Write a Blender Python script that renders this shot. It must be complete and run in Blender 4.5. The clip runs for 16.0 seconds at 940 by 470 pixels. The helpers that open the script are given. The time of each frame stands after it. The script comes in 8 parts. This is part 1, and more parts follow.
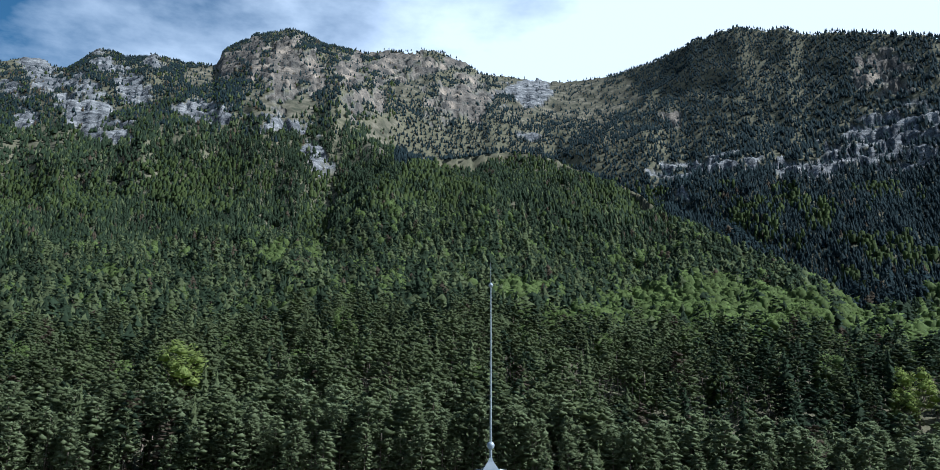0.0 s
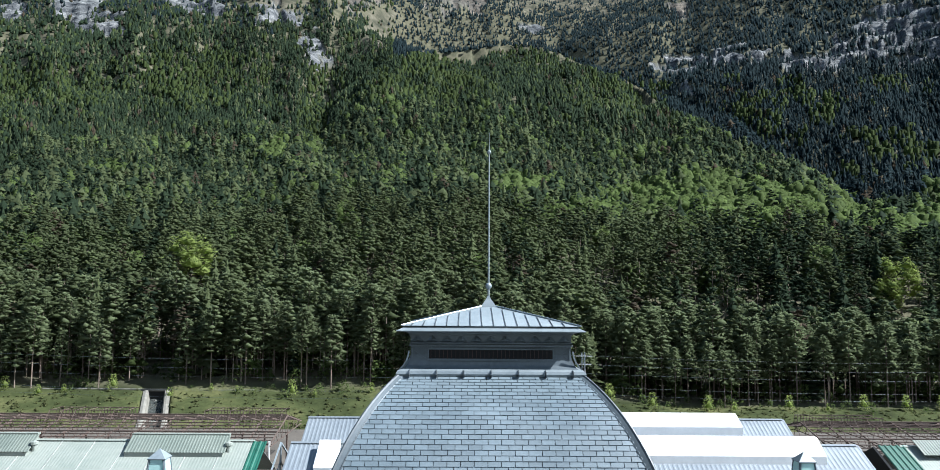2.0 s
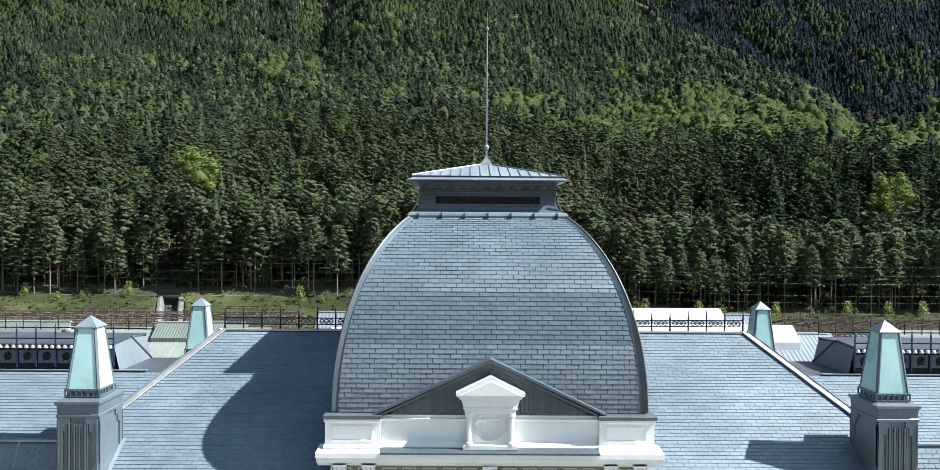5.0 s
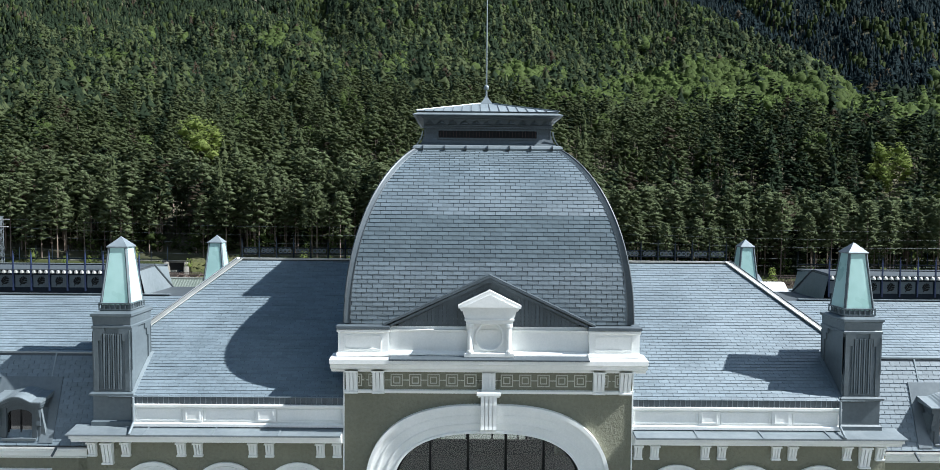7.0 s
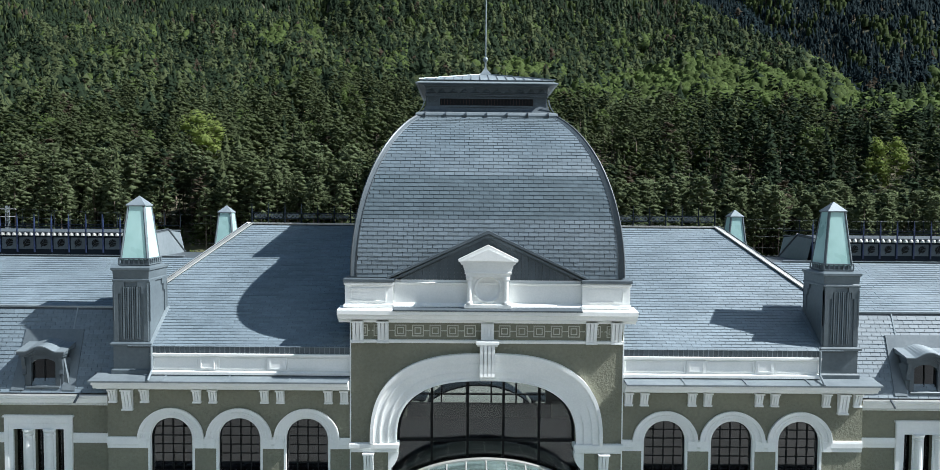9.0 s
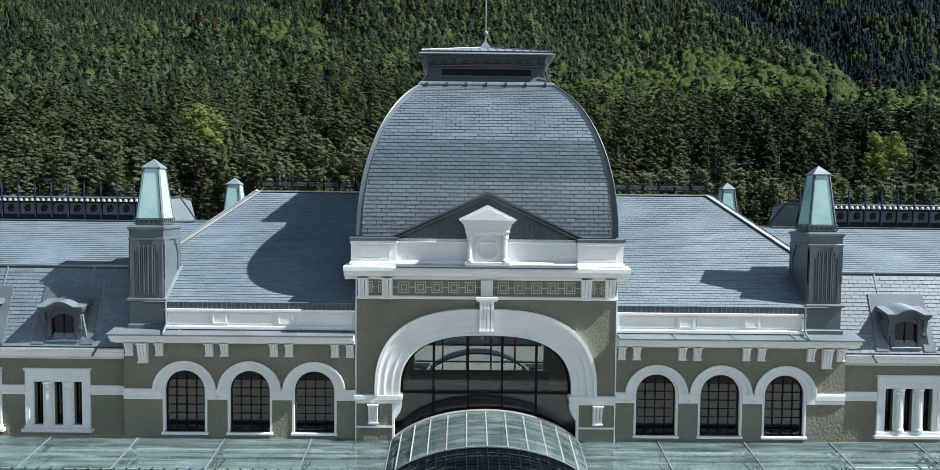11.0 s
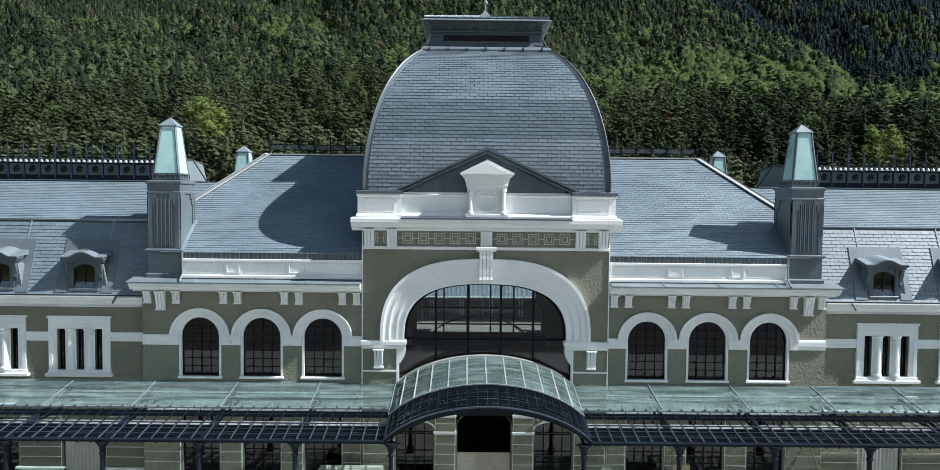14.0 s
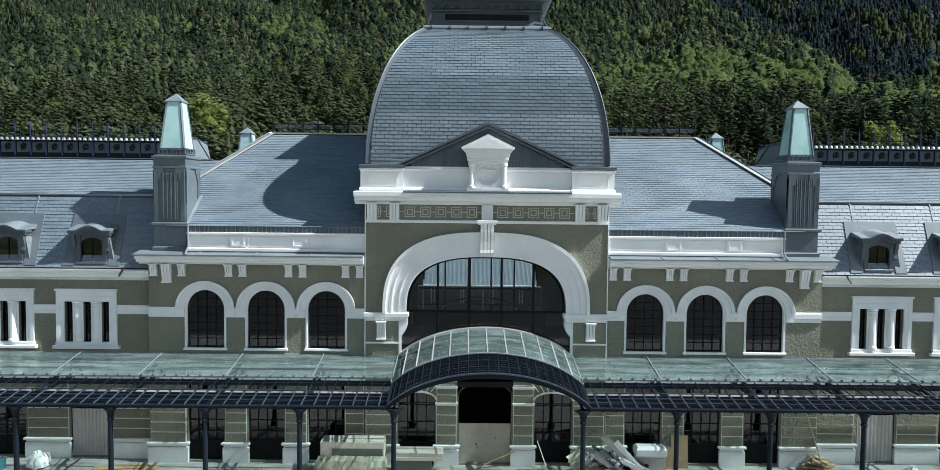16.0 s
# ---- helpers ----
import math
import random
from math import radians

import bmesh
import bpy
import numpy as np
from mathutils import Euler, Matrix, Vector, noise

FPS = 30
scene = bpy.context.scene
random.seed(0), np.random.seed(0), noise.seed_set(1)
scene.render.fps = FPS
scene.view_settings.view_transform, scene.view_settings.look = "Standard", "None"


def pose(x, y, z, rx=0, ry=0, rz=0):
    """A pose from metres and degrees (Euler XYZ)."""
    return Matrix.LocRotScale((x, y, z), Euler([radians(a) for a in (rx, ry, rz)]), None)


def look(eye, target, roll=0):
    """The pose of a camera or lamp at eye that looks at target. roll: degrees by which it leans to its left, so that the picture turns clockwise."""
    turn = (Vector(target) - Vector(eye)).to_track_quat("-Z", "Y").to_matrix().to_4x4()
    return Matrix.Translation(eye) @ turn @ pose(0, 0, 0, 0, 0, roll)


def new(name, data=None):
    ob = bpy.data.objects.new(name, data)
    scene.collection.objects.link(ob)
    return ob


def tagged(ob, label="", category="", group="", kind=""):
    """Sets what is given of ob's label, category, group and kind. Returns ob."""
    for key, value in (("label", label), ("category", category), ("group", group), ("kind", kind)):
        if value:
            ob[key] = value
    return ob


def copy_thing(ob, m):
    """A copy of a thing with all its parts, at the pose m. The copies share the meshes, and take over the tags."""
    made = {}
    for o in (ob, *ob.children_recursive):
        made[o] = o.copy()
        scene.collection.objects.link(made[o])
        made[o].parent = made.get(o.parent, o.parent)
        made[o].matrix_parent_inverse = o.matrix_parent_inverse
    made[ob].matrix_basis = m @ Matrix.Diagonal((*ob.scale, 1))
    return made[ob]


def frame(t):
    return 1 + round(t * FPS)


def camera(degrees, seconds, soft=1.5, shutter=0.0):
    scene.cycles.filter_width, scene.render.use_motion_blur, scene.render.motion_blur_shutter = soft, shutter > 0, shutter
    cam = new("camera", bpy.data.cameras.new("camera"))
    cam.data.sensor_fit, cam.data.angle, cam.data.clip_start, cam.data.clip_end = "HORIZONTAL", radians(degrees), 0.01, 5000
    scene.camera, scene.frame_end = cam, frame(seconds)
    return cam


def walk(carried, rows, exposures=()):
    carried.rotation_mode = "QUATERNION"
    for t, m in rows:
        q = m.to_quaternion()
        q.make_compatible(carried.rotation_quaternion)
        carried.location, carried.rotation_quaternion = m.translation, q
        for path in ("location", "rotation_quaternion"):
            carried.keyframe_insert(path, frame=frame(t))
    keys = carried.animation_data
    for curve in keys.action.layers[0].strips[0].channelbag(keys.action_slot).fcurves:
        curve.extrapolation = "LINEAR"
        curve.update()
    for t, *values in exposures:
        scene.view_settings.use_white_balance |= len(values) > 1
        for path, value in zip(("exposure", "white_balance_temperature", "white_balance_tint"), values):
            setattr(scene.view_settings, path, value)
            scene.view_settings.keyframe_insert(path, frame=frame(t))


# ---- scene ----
cam = camera(65.0, 16.0, soft=0.8)
PATH = [
    (0, (-1.018, -19.464, 27.103), (-1., -17.517, 27.558), 0.4),
    (0.5, (-1.041, -20.38, 26.585), (-1.022, -18.425, 27.006), 0.4),
    (1, (-1.061, -21.528, 26.139), (-1.043, -19.559, 26.49), 0.4),
    (1.5, (-1.045, -22.315, 25.673), (-1.026, -20.333, 25.939), 0.4),
    (2, (-1.078, -23.466, 25.183), (-1.059, -21.474, 25.362), 0.4),
    (2.5, (-1.077, -24.275, 24.666), (-1.058, -22.279, 24.784), 0.3),
    (3, (-1.095, -25.008, 24.158), (-1.075, -23.01, 24.245), 0.3),
    (3.5, (-1.087, -25.753, 23.636), (-1.068, -23.754, 23.697), 0.4),
    (4, (-1.065, -26.529, 23.142), (-1.047, -24.53, 23.176), 0.4),
    (6.5, (-1.074, -30.032, 20.59), (-1.057, -28.034, 20.498), 0.5),
    (7, (-1.071, -30.524, 20.128), (-1.055, -28.527, 20.033), 0.5),
    (7.5, (-1.058, -31.011, 19.697), (-1.042, -29.013, 19.601), 0.5),
    (8, (-1.043, -31.497, 19.251), (-1.028, -29.5, 19.155), 0.5),
    (8.5, (-1.038, -31.948, 18.832), (-1.024, -29.951, 18.736), 0.5),
    (9, (-1.042, -32.368, 18.414), (-1.027, -30.37, 18.317), 0.5),
    (11.5, (-1.032, -34.307, 16.402), (-1.018, -32.309, 16.3), 0.6),
    (12, (-1.042, -34.634, 16.083), (-1.027, -32.637, 15.979), 0.6),
    (12.5, (-1.044, -34.988, 15.675), (-1.03, -32.991, 15.573), 0.5),
    (13, (-1.058, -35.324, 15.322), (-1.044, -33.327, 15.219), 0.6),
    (13.5, (-1.037, -35.648, 14.976), (-1.024, -33.65, 14.873), 0.5),
    (14, (-1.048, -35.944, 14.666), (-1.034, -33.946, 14.562), 0.6),
    (14.5, (-1.053, -36.183, 14.317), (-1.039, -34.185, 14.213), 0.6),
    (15, (-1.07, -36.363, 14.033), (-1.056, -34.366, 13.929), 0.6),
    (15.5, (-1.088, -36.49, 13.691), (-1.075, -34.493, 13.588), 0.6),
    (16, (-1.096, -36.572, 13.399), (-1.082, -34.574, 13.295), 0.6),
]
walk(cam, [(t, look(eye, target, roll)) for t, eye, target, roll in PATH], exposures=[(0, 1.12, 5520, 8), (1, 1.30, 5600, 8), (2, 1.46, 5840, 8), (3.5, 1.48, 5960, 8), (7, 1.17, 5960, 8), (10, 1.03, 5960, 8), (16, 0.95, 5940, 8)])

# ---- world and sun ----
SUN_AZ, SUN_EL = radians(97.5), radians(46.0)
world = bpy.data.worlds.new("sky")
scene.world = world
world.use_nodes = True
wt = world.node_tree
wt.nodes.clear()
w_out = wt.nodes.new("ShaderNodeOutputWorld")
w_bg = wt.nodes.new("ShaderNodeBackground")
w_sky = wt.nodes.new("ShaderNodeTexSky")
w_sky.sky_type = "NISHITA"
w_sky.sun_disc = False
w_sky.sun_elevation, w_sky.sun_rotation = SUN_EL, SUN_AZ
w_sky.altitude = 1200
w_co = wt.nodes.new("ShaderNodeTexCoord")
w_map = wt.nodes.new("ShaderNodeMapping")
w_map.inputs["Scale"].default_value = (1.0, 1.0, 2.2)
w_map.inputs["Location"].default_value = (0.55, 0.2, 0.3)
w_noise = wt.nodes.new("ShaderNodeTexNoise")
w_noise.inputs["Scale"].default_value = 2.8
w_noise.inputs["Detail"].default_value = 9
w_noise.inputs["Roughness"].default_value = 0.55
w_ramp = wt.nodes.new("ShaderNodeValToRGB")
w_ramp.color_ramp.elements[0].position = 0.26
w_ramp.color_ramp.elements[1].position = 0.54
w_ramp.color_ramp.elements[0].color = (0.0, 0.0, 0.0, 1)
w_mix = wt.nodes.new("ShaderNodeMix")
w_mix.data_type = "RGBA"
w_mix.inputs[7].default_value = (7.6, 8.5, 9.6, 1)
wt.links.new(w_co.outputs["Generated"], w_map.inputs["Vector"])
wt.links.new(w_map.outputs["Vector"], w_noise.inputs["Vector"])
# cloud cover leaned to shape the fill light: thin overhead, thicker low and towards +x
w_way = wt.nodes.new("ShaderNodeVectorMath")
w_way.operation = "DOT_PRODUCT"
w_way.inputs[1].default_value = (0.42, -0.03, -1.0)
w_off = wt.nodes.new("ShaderNodeMath")
w_off.inputs[1].default_value = 0.50
w_lean = wt.nodes.new("ShaderNodeMath")
wt.links.new(w_co.outputs["Generated"], w_way.inputs[0])
wt.links.new(w_way.outputs["Value"], w_off.inputs[0])
wt.links.new(w_off.outputs[0], w_lean.inputs[0])
wt.links.new(w_noise.outputs["Fac"], w_lean.inputs[1])
wt.links.new(w_lean.outputs[0], w_ramp.inputs["Fac"])
wt.links.new(w_ramp.outputs["Color"], w_mix.inputs[0])
w_hue = wt.nodes.new("ShaderNodeHueSaturation")
w_hue.inputs["Saturation"].default_value = 1.25
w_hue.inputs["Hue"].default_value = 0.487
w_hue.inputs["Value"].default_value = 0.78
wt.links.new(w_sky.outputs["Color"], w_hue.inputs["Color"])
wt.links.new(w_hue.outputs["Color"], w_mix.inputs[6])
wt.links.new(w_mix.outputs[2], w_bg.inputs["Color"])
w_bg.inputs["Strength"].default_value = 0.058
wt.links.new(w_bg.outputs["Background"], w_out.inputs["Surface"])

sun_data = bpy.data.lights.new("sun", "SUN")
sun_data.energy, sun_data.angle, sun_data.color = 5.0, radians(0.53), (1.0, 0.96, 0.90)
sun = new("sun", sun_data)
sun.matrix_world = look((60, -8, 62), (60 - math.sin(SUN_AZ) * math.cos(SUN_EL), -8 - math.cos(SUN_AZ) * math.cos(SUN_EL), 62 - math.sin(SUN_EL)))

# ---- materials ----
def node(nt, kind, **values):
    n = nt.nodes.new(kind)
    for key, value in values.items():
        n.inputs[key.replace("_", " ")].default_value = value
    return n


def material(name, low, high, rough=0.7, metal=0.0, grain=6.0, stain=0.5, bump=0.15, depth=0.02, spread=0.12, island=False, spec=0.5, attribute=""):
    """Two colours mixed by grain and larger stains; pieces differ a little from one another."""
    m = bpy.data.materials.new(name)
    m.use_nodes = True
    nt = m.node_tree
    bsdf = nt.nodes["Principled BSDF"]
    co = nt.nodes.new("ShaderNodeTexCoord")
    fine = node(nt, "ShaderNodeTexNoise", Scale=grain, Detail=6.0, Roughness=0.6)
    large = node(nt, "ShaderNodeTexNoise", Scale=stain, Detail=3.0)
    nt.links.new(co.outputs["Object"], fine.inputs["Vector"])
    nt.links.new(co.outputs["Object"], large.inputs["Vector"])
    add = nt.nodes.new("ShaderNodeMath")
    add.operation = "MULTIPLY_ADD"
    add.inputs[1].default_value = 0.45
    nt.links.new(fine.outputs["Fac"], add.inputs[0])
    half = nt.nodes.new("ShaderNodeMath")
    half.operation = "MULTIPLY"
    half.inputs[1].default_value = 0.55
    nt.links.new(large.outputs["Fac"], half.inputs[0])
    nt.links.new(half.outputs[0], add.inputs[2])
    ramp = nt.nodes.new("ShaderNodeValToRGB")
    ramp.color_ramp.elements[0].position, ramp.color_ramp.elements[1].position = 0.36, 0.64
    ramp.color_ramp.elements[0].color, ramp.color_ramp.elements[1].color = (*low, 1), (*high, 1)
    nt.links.new(add.outputs[0], ramp.inputs["Fac"])
    hsv = nt.nodes.new("ShaderNodeHueSaturation")
    nt.links.new(ramp.outputs["Color"], hsv.inputs["Color"])
    if attribute:
        src = nt.nodes.new("ShaderNodeAttribute")
        src.attribute_name = attribute
        value = src.outputs["Fac"]
    elif island:
        value = nt.nodes.new("ShaderNodeNewGeometry").outputs["Random Per Island"]
    else:
        value = nt.nodes.new("ShaderNodeObjectInfo").outputs["Random"]
    span = nt.nodes.new("ShaderNodeMapRange")
    span.inputs["To Min"].default_value, span.inputs["To Max"].default_value = 1 - spread, 1 + spread
    nt.links.new(value, span.inputs["Value"])
    nt.links.new(span.outputs["Result"], hsv.inputs["Value"])
    nt.links.new(hsv.outputs["Color"], bsdf.inputs["Base Color"])
    bsdf.inputs["Metallic"].default_value = metal
    bsdf.inputs["Specular IOR Level"].default_value = spec
    r = nt.nodes.new("ShaderNodeMapRange")
    r.inputs["To Min"].default_value, r.inputs["To Max"].default_value = max(0.03, rough - 0.1), min(1, rough + 0.1)
    nt.links.new(large.outputs["Fac"], r.inputs["Value"])
    nt.links.new(r.outputs["Result"], bsdf.inputs["Roughness"])
    if bump:
        b = node(nt, "ShaderNodeBump", Strength=bump, Distance=depth)
        nt.links.new(fine.outputs["Fac"], b.inputs["Height"])
        nt.links.new(b.outputs["Normal"], bsdf.inputs["Normal"])
    return m


def pane_glass(name, tint, ior=1.5):
    """Clear panes: see-through, with a mirror-like skin that grows at a glance."""
    m = bpy.data.materials.new(name)
    m.use_nodes = True
    nt = m.node_tree
    nt.nodes.clear()
    out = nt.nodes.new("ShaderNodeOutputMaterial")
    clear = node(nt, "ShaderNodeBsdfTransparent", Color=(*tint, 1))
    shine = node(nt, "ShaderNodeBsdfGlossy", Roughness=0.02)
    fres = node(nt, "ShaderNodeFresnel", IOR=ior)
    mix = nt.nodes.new("ShaderNodeMixShader")
    nt.links.new(fres.outputs[0], mix.inputs[0])
    nt.links.new(clear.outputs[0], mix.inputs[1])
    nt.links.new(shine.outputs[0], mix.inputs[2])
    nt.links.new(mix.outputs[0], out.inputs["Surface"])
    return m


def frosted_glass(name, tint, milky, through_it, streaks=0.0):
    """Milky glass: part clear, part white in patches and painted reflection streaks, with a glossy skin."""
    m = bpy.data.materials.new(name)
    m.use_nodes = True
    nt = m.node_tree
    out = nt.nodes["Material Output"]
    bsdf = nt.nodes["Principled BSDF"]
    bsdf.inputs["Roughness"].default_value = 0.10
    co = nt.nodes.new("ShaderNodeTexCoord")
    lie = nt.nodes.new("ShaderNodeMapping")
    lie.inputs["Scale"].default_value = (0.35, 2.4, 1.0) if streaks else (1, 1, 1)
    nt.links.new(co.outputs["Object"], lie.inputs["Vector"])
    noise_node = node(nt, "ShaderNodeTexNoise", Scale=1.4 if streaks else 0.9, Detail=6.0, Roughness=0.6)
    nt.links.new(lie.outputs["Vector"], noise_node.inputs["Vector"])
    ramp = nt.nodes.new("ShaderNodeValToRGB")
    ramp.color_ramp.elements[0].color = (*[c * 0.6 for c in milky], 1)
    ramp.color_ramp.elements[1].color = (*milky, 1)
    ramp.color_ramp.elements[0].position, ramp.color_ramp.elements[1].position = 0.35, 0.68
    nt.links.new(noise_node.outputs["Fac"], ramp.inputs["Fac"])
    nt.links.new(ramp.outputs["Color"], bsdf.inputs["Base Color"])
    clear = node(nt, "ShaderNodeBsdfTransparent", Color=(*tint, 1))
    mix = nt.nodes.new("ShaderNodeMixShader")
    own = nt.nodes.new("ShaderNodeObjectInfo")
    pane = nt.nodes.new("ShaderNodeMath")
    pane.operation = "MULTIPLY_ADD"
    pane.inputs[1].default_value, pane.inputs[2].default_value = 0.12 if streaks else 0.0, through_it - (0.06 if streaks else 0.0)
    nt.links.new(own.outputs["Random"], pane.inputs[0])
    streak_mask = nt.nodes.new("ShaderNodeMapRange")
    streak_mask.inputs["From Min"].default_value, streak_mask.inputs["From Max"].default_value = 0.45, 0.68
    streak_mask.inputs["To Min"].default_value, streak_mask.inputs["To Max"].default_value = 0.0, -streaks
    nt.links.new(noise_node.outputs["Fac"], streak_mask.inputs["Value"])
    total_ = nt.nodes.new("ShaderNodeMath")
    nt.links.new(pane.outputs[0], total_.inputs[0])
    nt.links.new(streak_mask.outputs["Result"], total_.inputs[1])
    nt.links.new(total_.outputs[0], mix.inputs[0])
    nt.links.new(bsdf.outputs[0], mix.inputs[1])
    nt.links.new(clear.outputs[0], mix.inputs[2])
    nt.links.new(mix.outputs[0], out.inputs["Surface"])
    return m


def foliage(name, low, high, spread, thin=0.62):
    """Leaves: the colour of each tree from its own tint, light passing through a little."""
    m = material(name, low, high, rough=0.85, grain=0.9, stain=0.05, bump=0.0, spread=spread, spec=0.08, attribute="tint")
    nt = m.node_tree
    ruffle = node(nt, "ShaderNodeTexNoise", Scale=1.3, Detail=4.0)
    nt.links.new(nt.nodes["Texture Coordinate"].outputs["Object"], ruffle.inputs["Vector"])
    relief = node(nt, "ShaderNodeBump", Strength=0.35, Distance=0.15)
    nt.links.new(ruffle.outputs["Fac"], relief.inputs["Height"])
    nt.links.new(relief.outputs["Normal"], nt.nodes["Principled BSDF"].inputs["Normal"])
    bsdf, out = nt.nodes["Principled BSDF"], nt.nodes["Material Output"]
    back = nt.nodes.new("ShaderNodeBsdfTranslucent")
    nt.links.new(bsdf.inputs["Base Color"].links[0].from_socket, back.inputs["Color"])
    mix = nt.nodes.new("ShaderNodeMixShader")
    mix.inputs[0].default_value = thin
    nt.links.new(bsdf.outputs[0], mix.inputs[1])
    nt.links.new(back.outputs[0], mix.inputs[2])
    nt.links.new(mix.outputs[0], out.inputs["Surface"])
    return m


SLATE = material("slate", (0.085, 0.113, 0.131), (0.126, 0.16, 0.182), rough=0.33, grain=9, stain=0.3, bump=0.10, spread=0.12, spec=0.22)
SLATES = material("slate_field", (0.117, 0.15, 0.174), (0.171, 0.214, 0.244), rough=0.5, grain=9, stain=0.3, bump=0.10, spread=0.10, island=True, spec=0.55)
DOME_SLATES = material("dome_slate_field", (0.095, 0.125, 0.145), (0.14, 0.177, 0.203), rough=0.42, grain=9, stain=0.3, bump=0.10, spread=0.12, island=True, spec=1.0)
ZINC = material("zinc", (0.170, 0.204, 0.225), (0.238, 0.276, 0.297), rough=0.42, metal=0.25, grain=5, stain=0.8, bump=0.06)
ZINC_DARK = material("weathered_zinc", (0.058, 0.075, 0.089), (0.089, 0.111, 0.127), rough=0.5, metal=0.15, grain=7, stain=0.7, bump=0.08)
TOWER_ZINC = material("blue_grey_tower_zinc", (0.088, 0.112, 0.128), (0.130, 0.160, 0.178), rough=0.5, metal=0.15, grain=6, stain=0.7, bump=0.06)
ZINC_APRON = material("dull_zinc_sheet", (0.108, 0.132, 0.148), (0.148, 0.176, 0.192), rough=0.5, metal=0.2, grain=5, stain=0.8, bump=0.06)
ZINC_SEAM = material("zinc_seam", (0.05, 0.06, 0.07), (0.08, 0.095, 0.105), rough=0.5, metal=0.2)
WHITE = material("white_render", (0.73, 0.75, 0.735), (0.84, 0.85, 0.83), rough=0.75, grain=12, stain=0.9, bump=0.08, spread=0.03)
OLIVE = material("olive_stucco", (0.176, 0.178, 0.134), (0.236, 0.238, 0.180), rough=0.95, grain=7, stain=0.5, bump=1.0, depth=0.07, spread=0.05, spec=0.2)
FRIEZE = material("cream_frieze_stucco", (0.42, 0.42, 0.36), (0.56, 0.555, 0.48), rough=0.85, grain=8, stain=0.8, bump=0.1)
JOINT = material("pale_joint", (0.68, 0.69, 0.66), (0.80, 0.80, 0.77), rough=0.85)
IRON = material("navy_painted_iron", (0.005, 0.009, 0.014), (0.009, 0.015, 0.023), rough=0.6, spec=0.12, grain=8, bump=0.05)
BLUE_IRON = material("blue_painted_iron", (0.015, 0.025, 0.065), (0.025, 0.04, 0.1), rough=0.4, bump=0.05)
FRAME = material("black_window_frame", (0.006, 0.007, 0.008), (0.012, 0.013, 0.014), rough=0.5, bump=0.0, spec=0.1)
GLASS = pane_glass("window_pane", (0.24, 0.27, 0.29), 1.65)
HALL_GLASS = pane_glass("hall_pane", (0.84, 0.88, 0.88), 1.55)
BOARD = material("pale_plywood", (0.340, 0.315, 0.255), (0.442, 0.408, 0.340), rough=0.8, grain=5, stain=0.9)
# lighter navy paints in the light that these bars catch
NAVY_BAR = material("sheen_navy_bar", (0.026, 0.038, 0.055), (0.052, 0.068, 0.090), rough=0.45, grain=6, stain=0.8)
CANOPY_GLASS = frosted_glass("canopy_glass", (0.82, 0.92, 0.90), (0.235, 0.300, 0.290), 0.80, 0.32)
GREY_GLASS = frosted_glass("milky_grey_glass", (0.62, 0.66, 0.66), (0.36, 0.37, 0.36), 0.40, 0.30)
MINT_GLASS = material("mint_opal_glass", (0.352, 0.554, 0.528), (0.458, 0.669, 0.642), rough=0.3, grain=1.5, stain=0.7, bump=0.0, spread=0.05)
MINT_CORE = material("mint_core", (0.42, 0.64, 0.60), (0.50, 0.72, 0.68), rough=0.6)
# near-black stands in for the shade inside rooms
ROOM = material("room_shade_black", (0.016, 0.018, 0.020), (0.028, 0.030, 0.032), rough=0.9, bump=0.0)
CONCRETE = material("pale_concrete", (0.264, 0.256, 0.240), (0.368, 0.360, 0.336), rough=0.9, grain=3, stain=0.25, bump=0.3)
SHEET_METAL = material("galvanised_sheet", (0.374, 0.383, 0.365), (0.527, 0.527, 0.501), rough=0.40, metal=0.4, grain=2, stain=0.6)
GREEN_ROOF = material("pale_green_sheet_roof", (0.172, 0.200, 0.178), (0.227, 0.248, 0.223), rough=0.6, grain=1.2, stain=0.12, island=True, spread=0.08)
GREEN_STRIP = material("green_rooflight_sheet", (0.1, 0.122, 0.106), (0.136, 0.157, 0.136), rough=0.55, grain=2, stain=0.3)
BALLAST = material("brown_ballast", (0.050, 0.043, 0.036), (0.098, 0.085, 0.070), rough=0.95, grain=3, stain=0.2, bump=0.5)
DARK_STONE = material("dark_stone", (0.022, 0.023, 0.020), (0.060, 0.060, 0.052), rough=0.5, grain=2, stain=0.4, bump=0.4)
PALE_STONE = material("pale_weathered_stone", (0.11, 0.106, 0.092), (0.23, 0.22, 0.19), rough=0.9, grain=1.2, stain=0.5, bump=0.5)
GREEN_NET = material("green_tarpaulin", (0.006, 0.06, 0.04), (0.012, 0.095, 0.065), rough=0.6)
BLUE_ROOF = material("blue_grey_sheet_roof", (0.16, 0.184, 0.208), (0.212, 0.238, 0.262), rough=0.45, metal=0.2, grain=1.5, stain=0.15)
TARP = material("white_sheeting", (0.80, 0.80, 0.80), (0.88, 0.88, 0.88), rough=0.6, grain=2, bump=0.1)
SLOT_RED = material("dull_red_louvre", (0.020, 0.010, 0.010), (0.036, 0.016, 0.015), rough=0.8)
RUST = material("rusted_steel", (0.058, 0.041, 0.035), (0.108, 0.076, 0.062), rough=0.85, grain=4, stain=0.5)
TIMBER = material("raw_timber", (0.323, 0.230, 0.128), (0.468, 0.348, 0.204), rough=0.75, grain=5, stain=1.0)
WRAP = frosted_glass("plastic_wrap", (0.95, 0.95, 0.85), (0.74, 0.74, 0.58), 0.40)
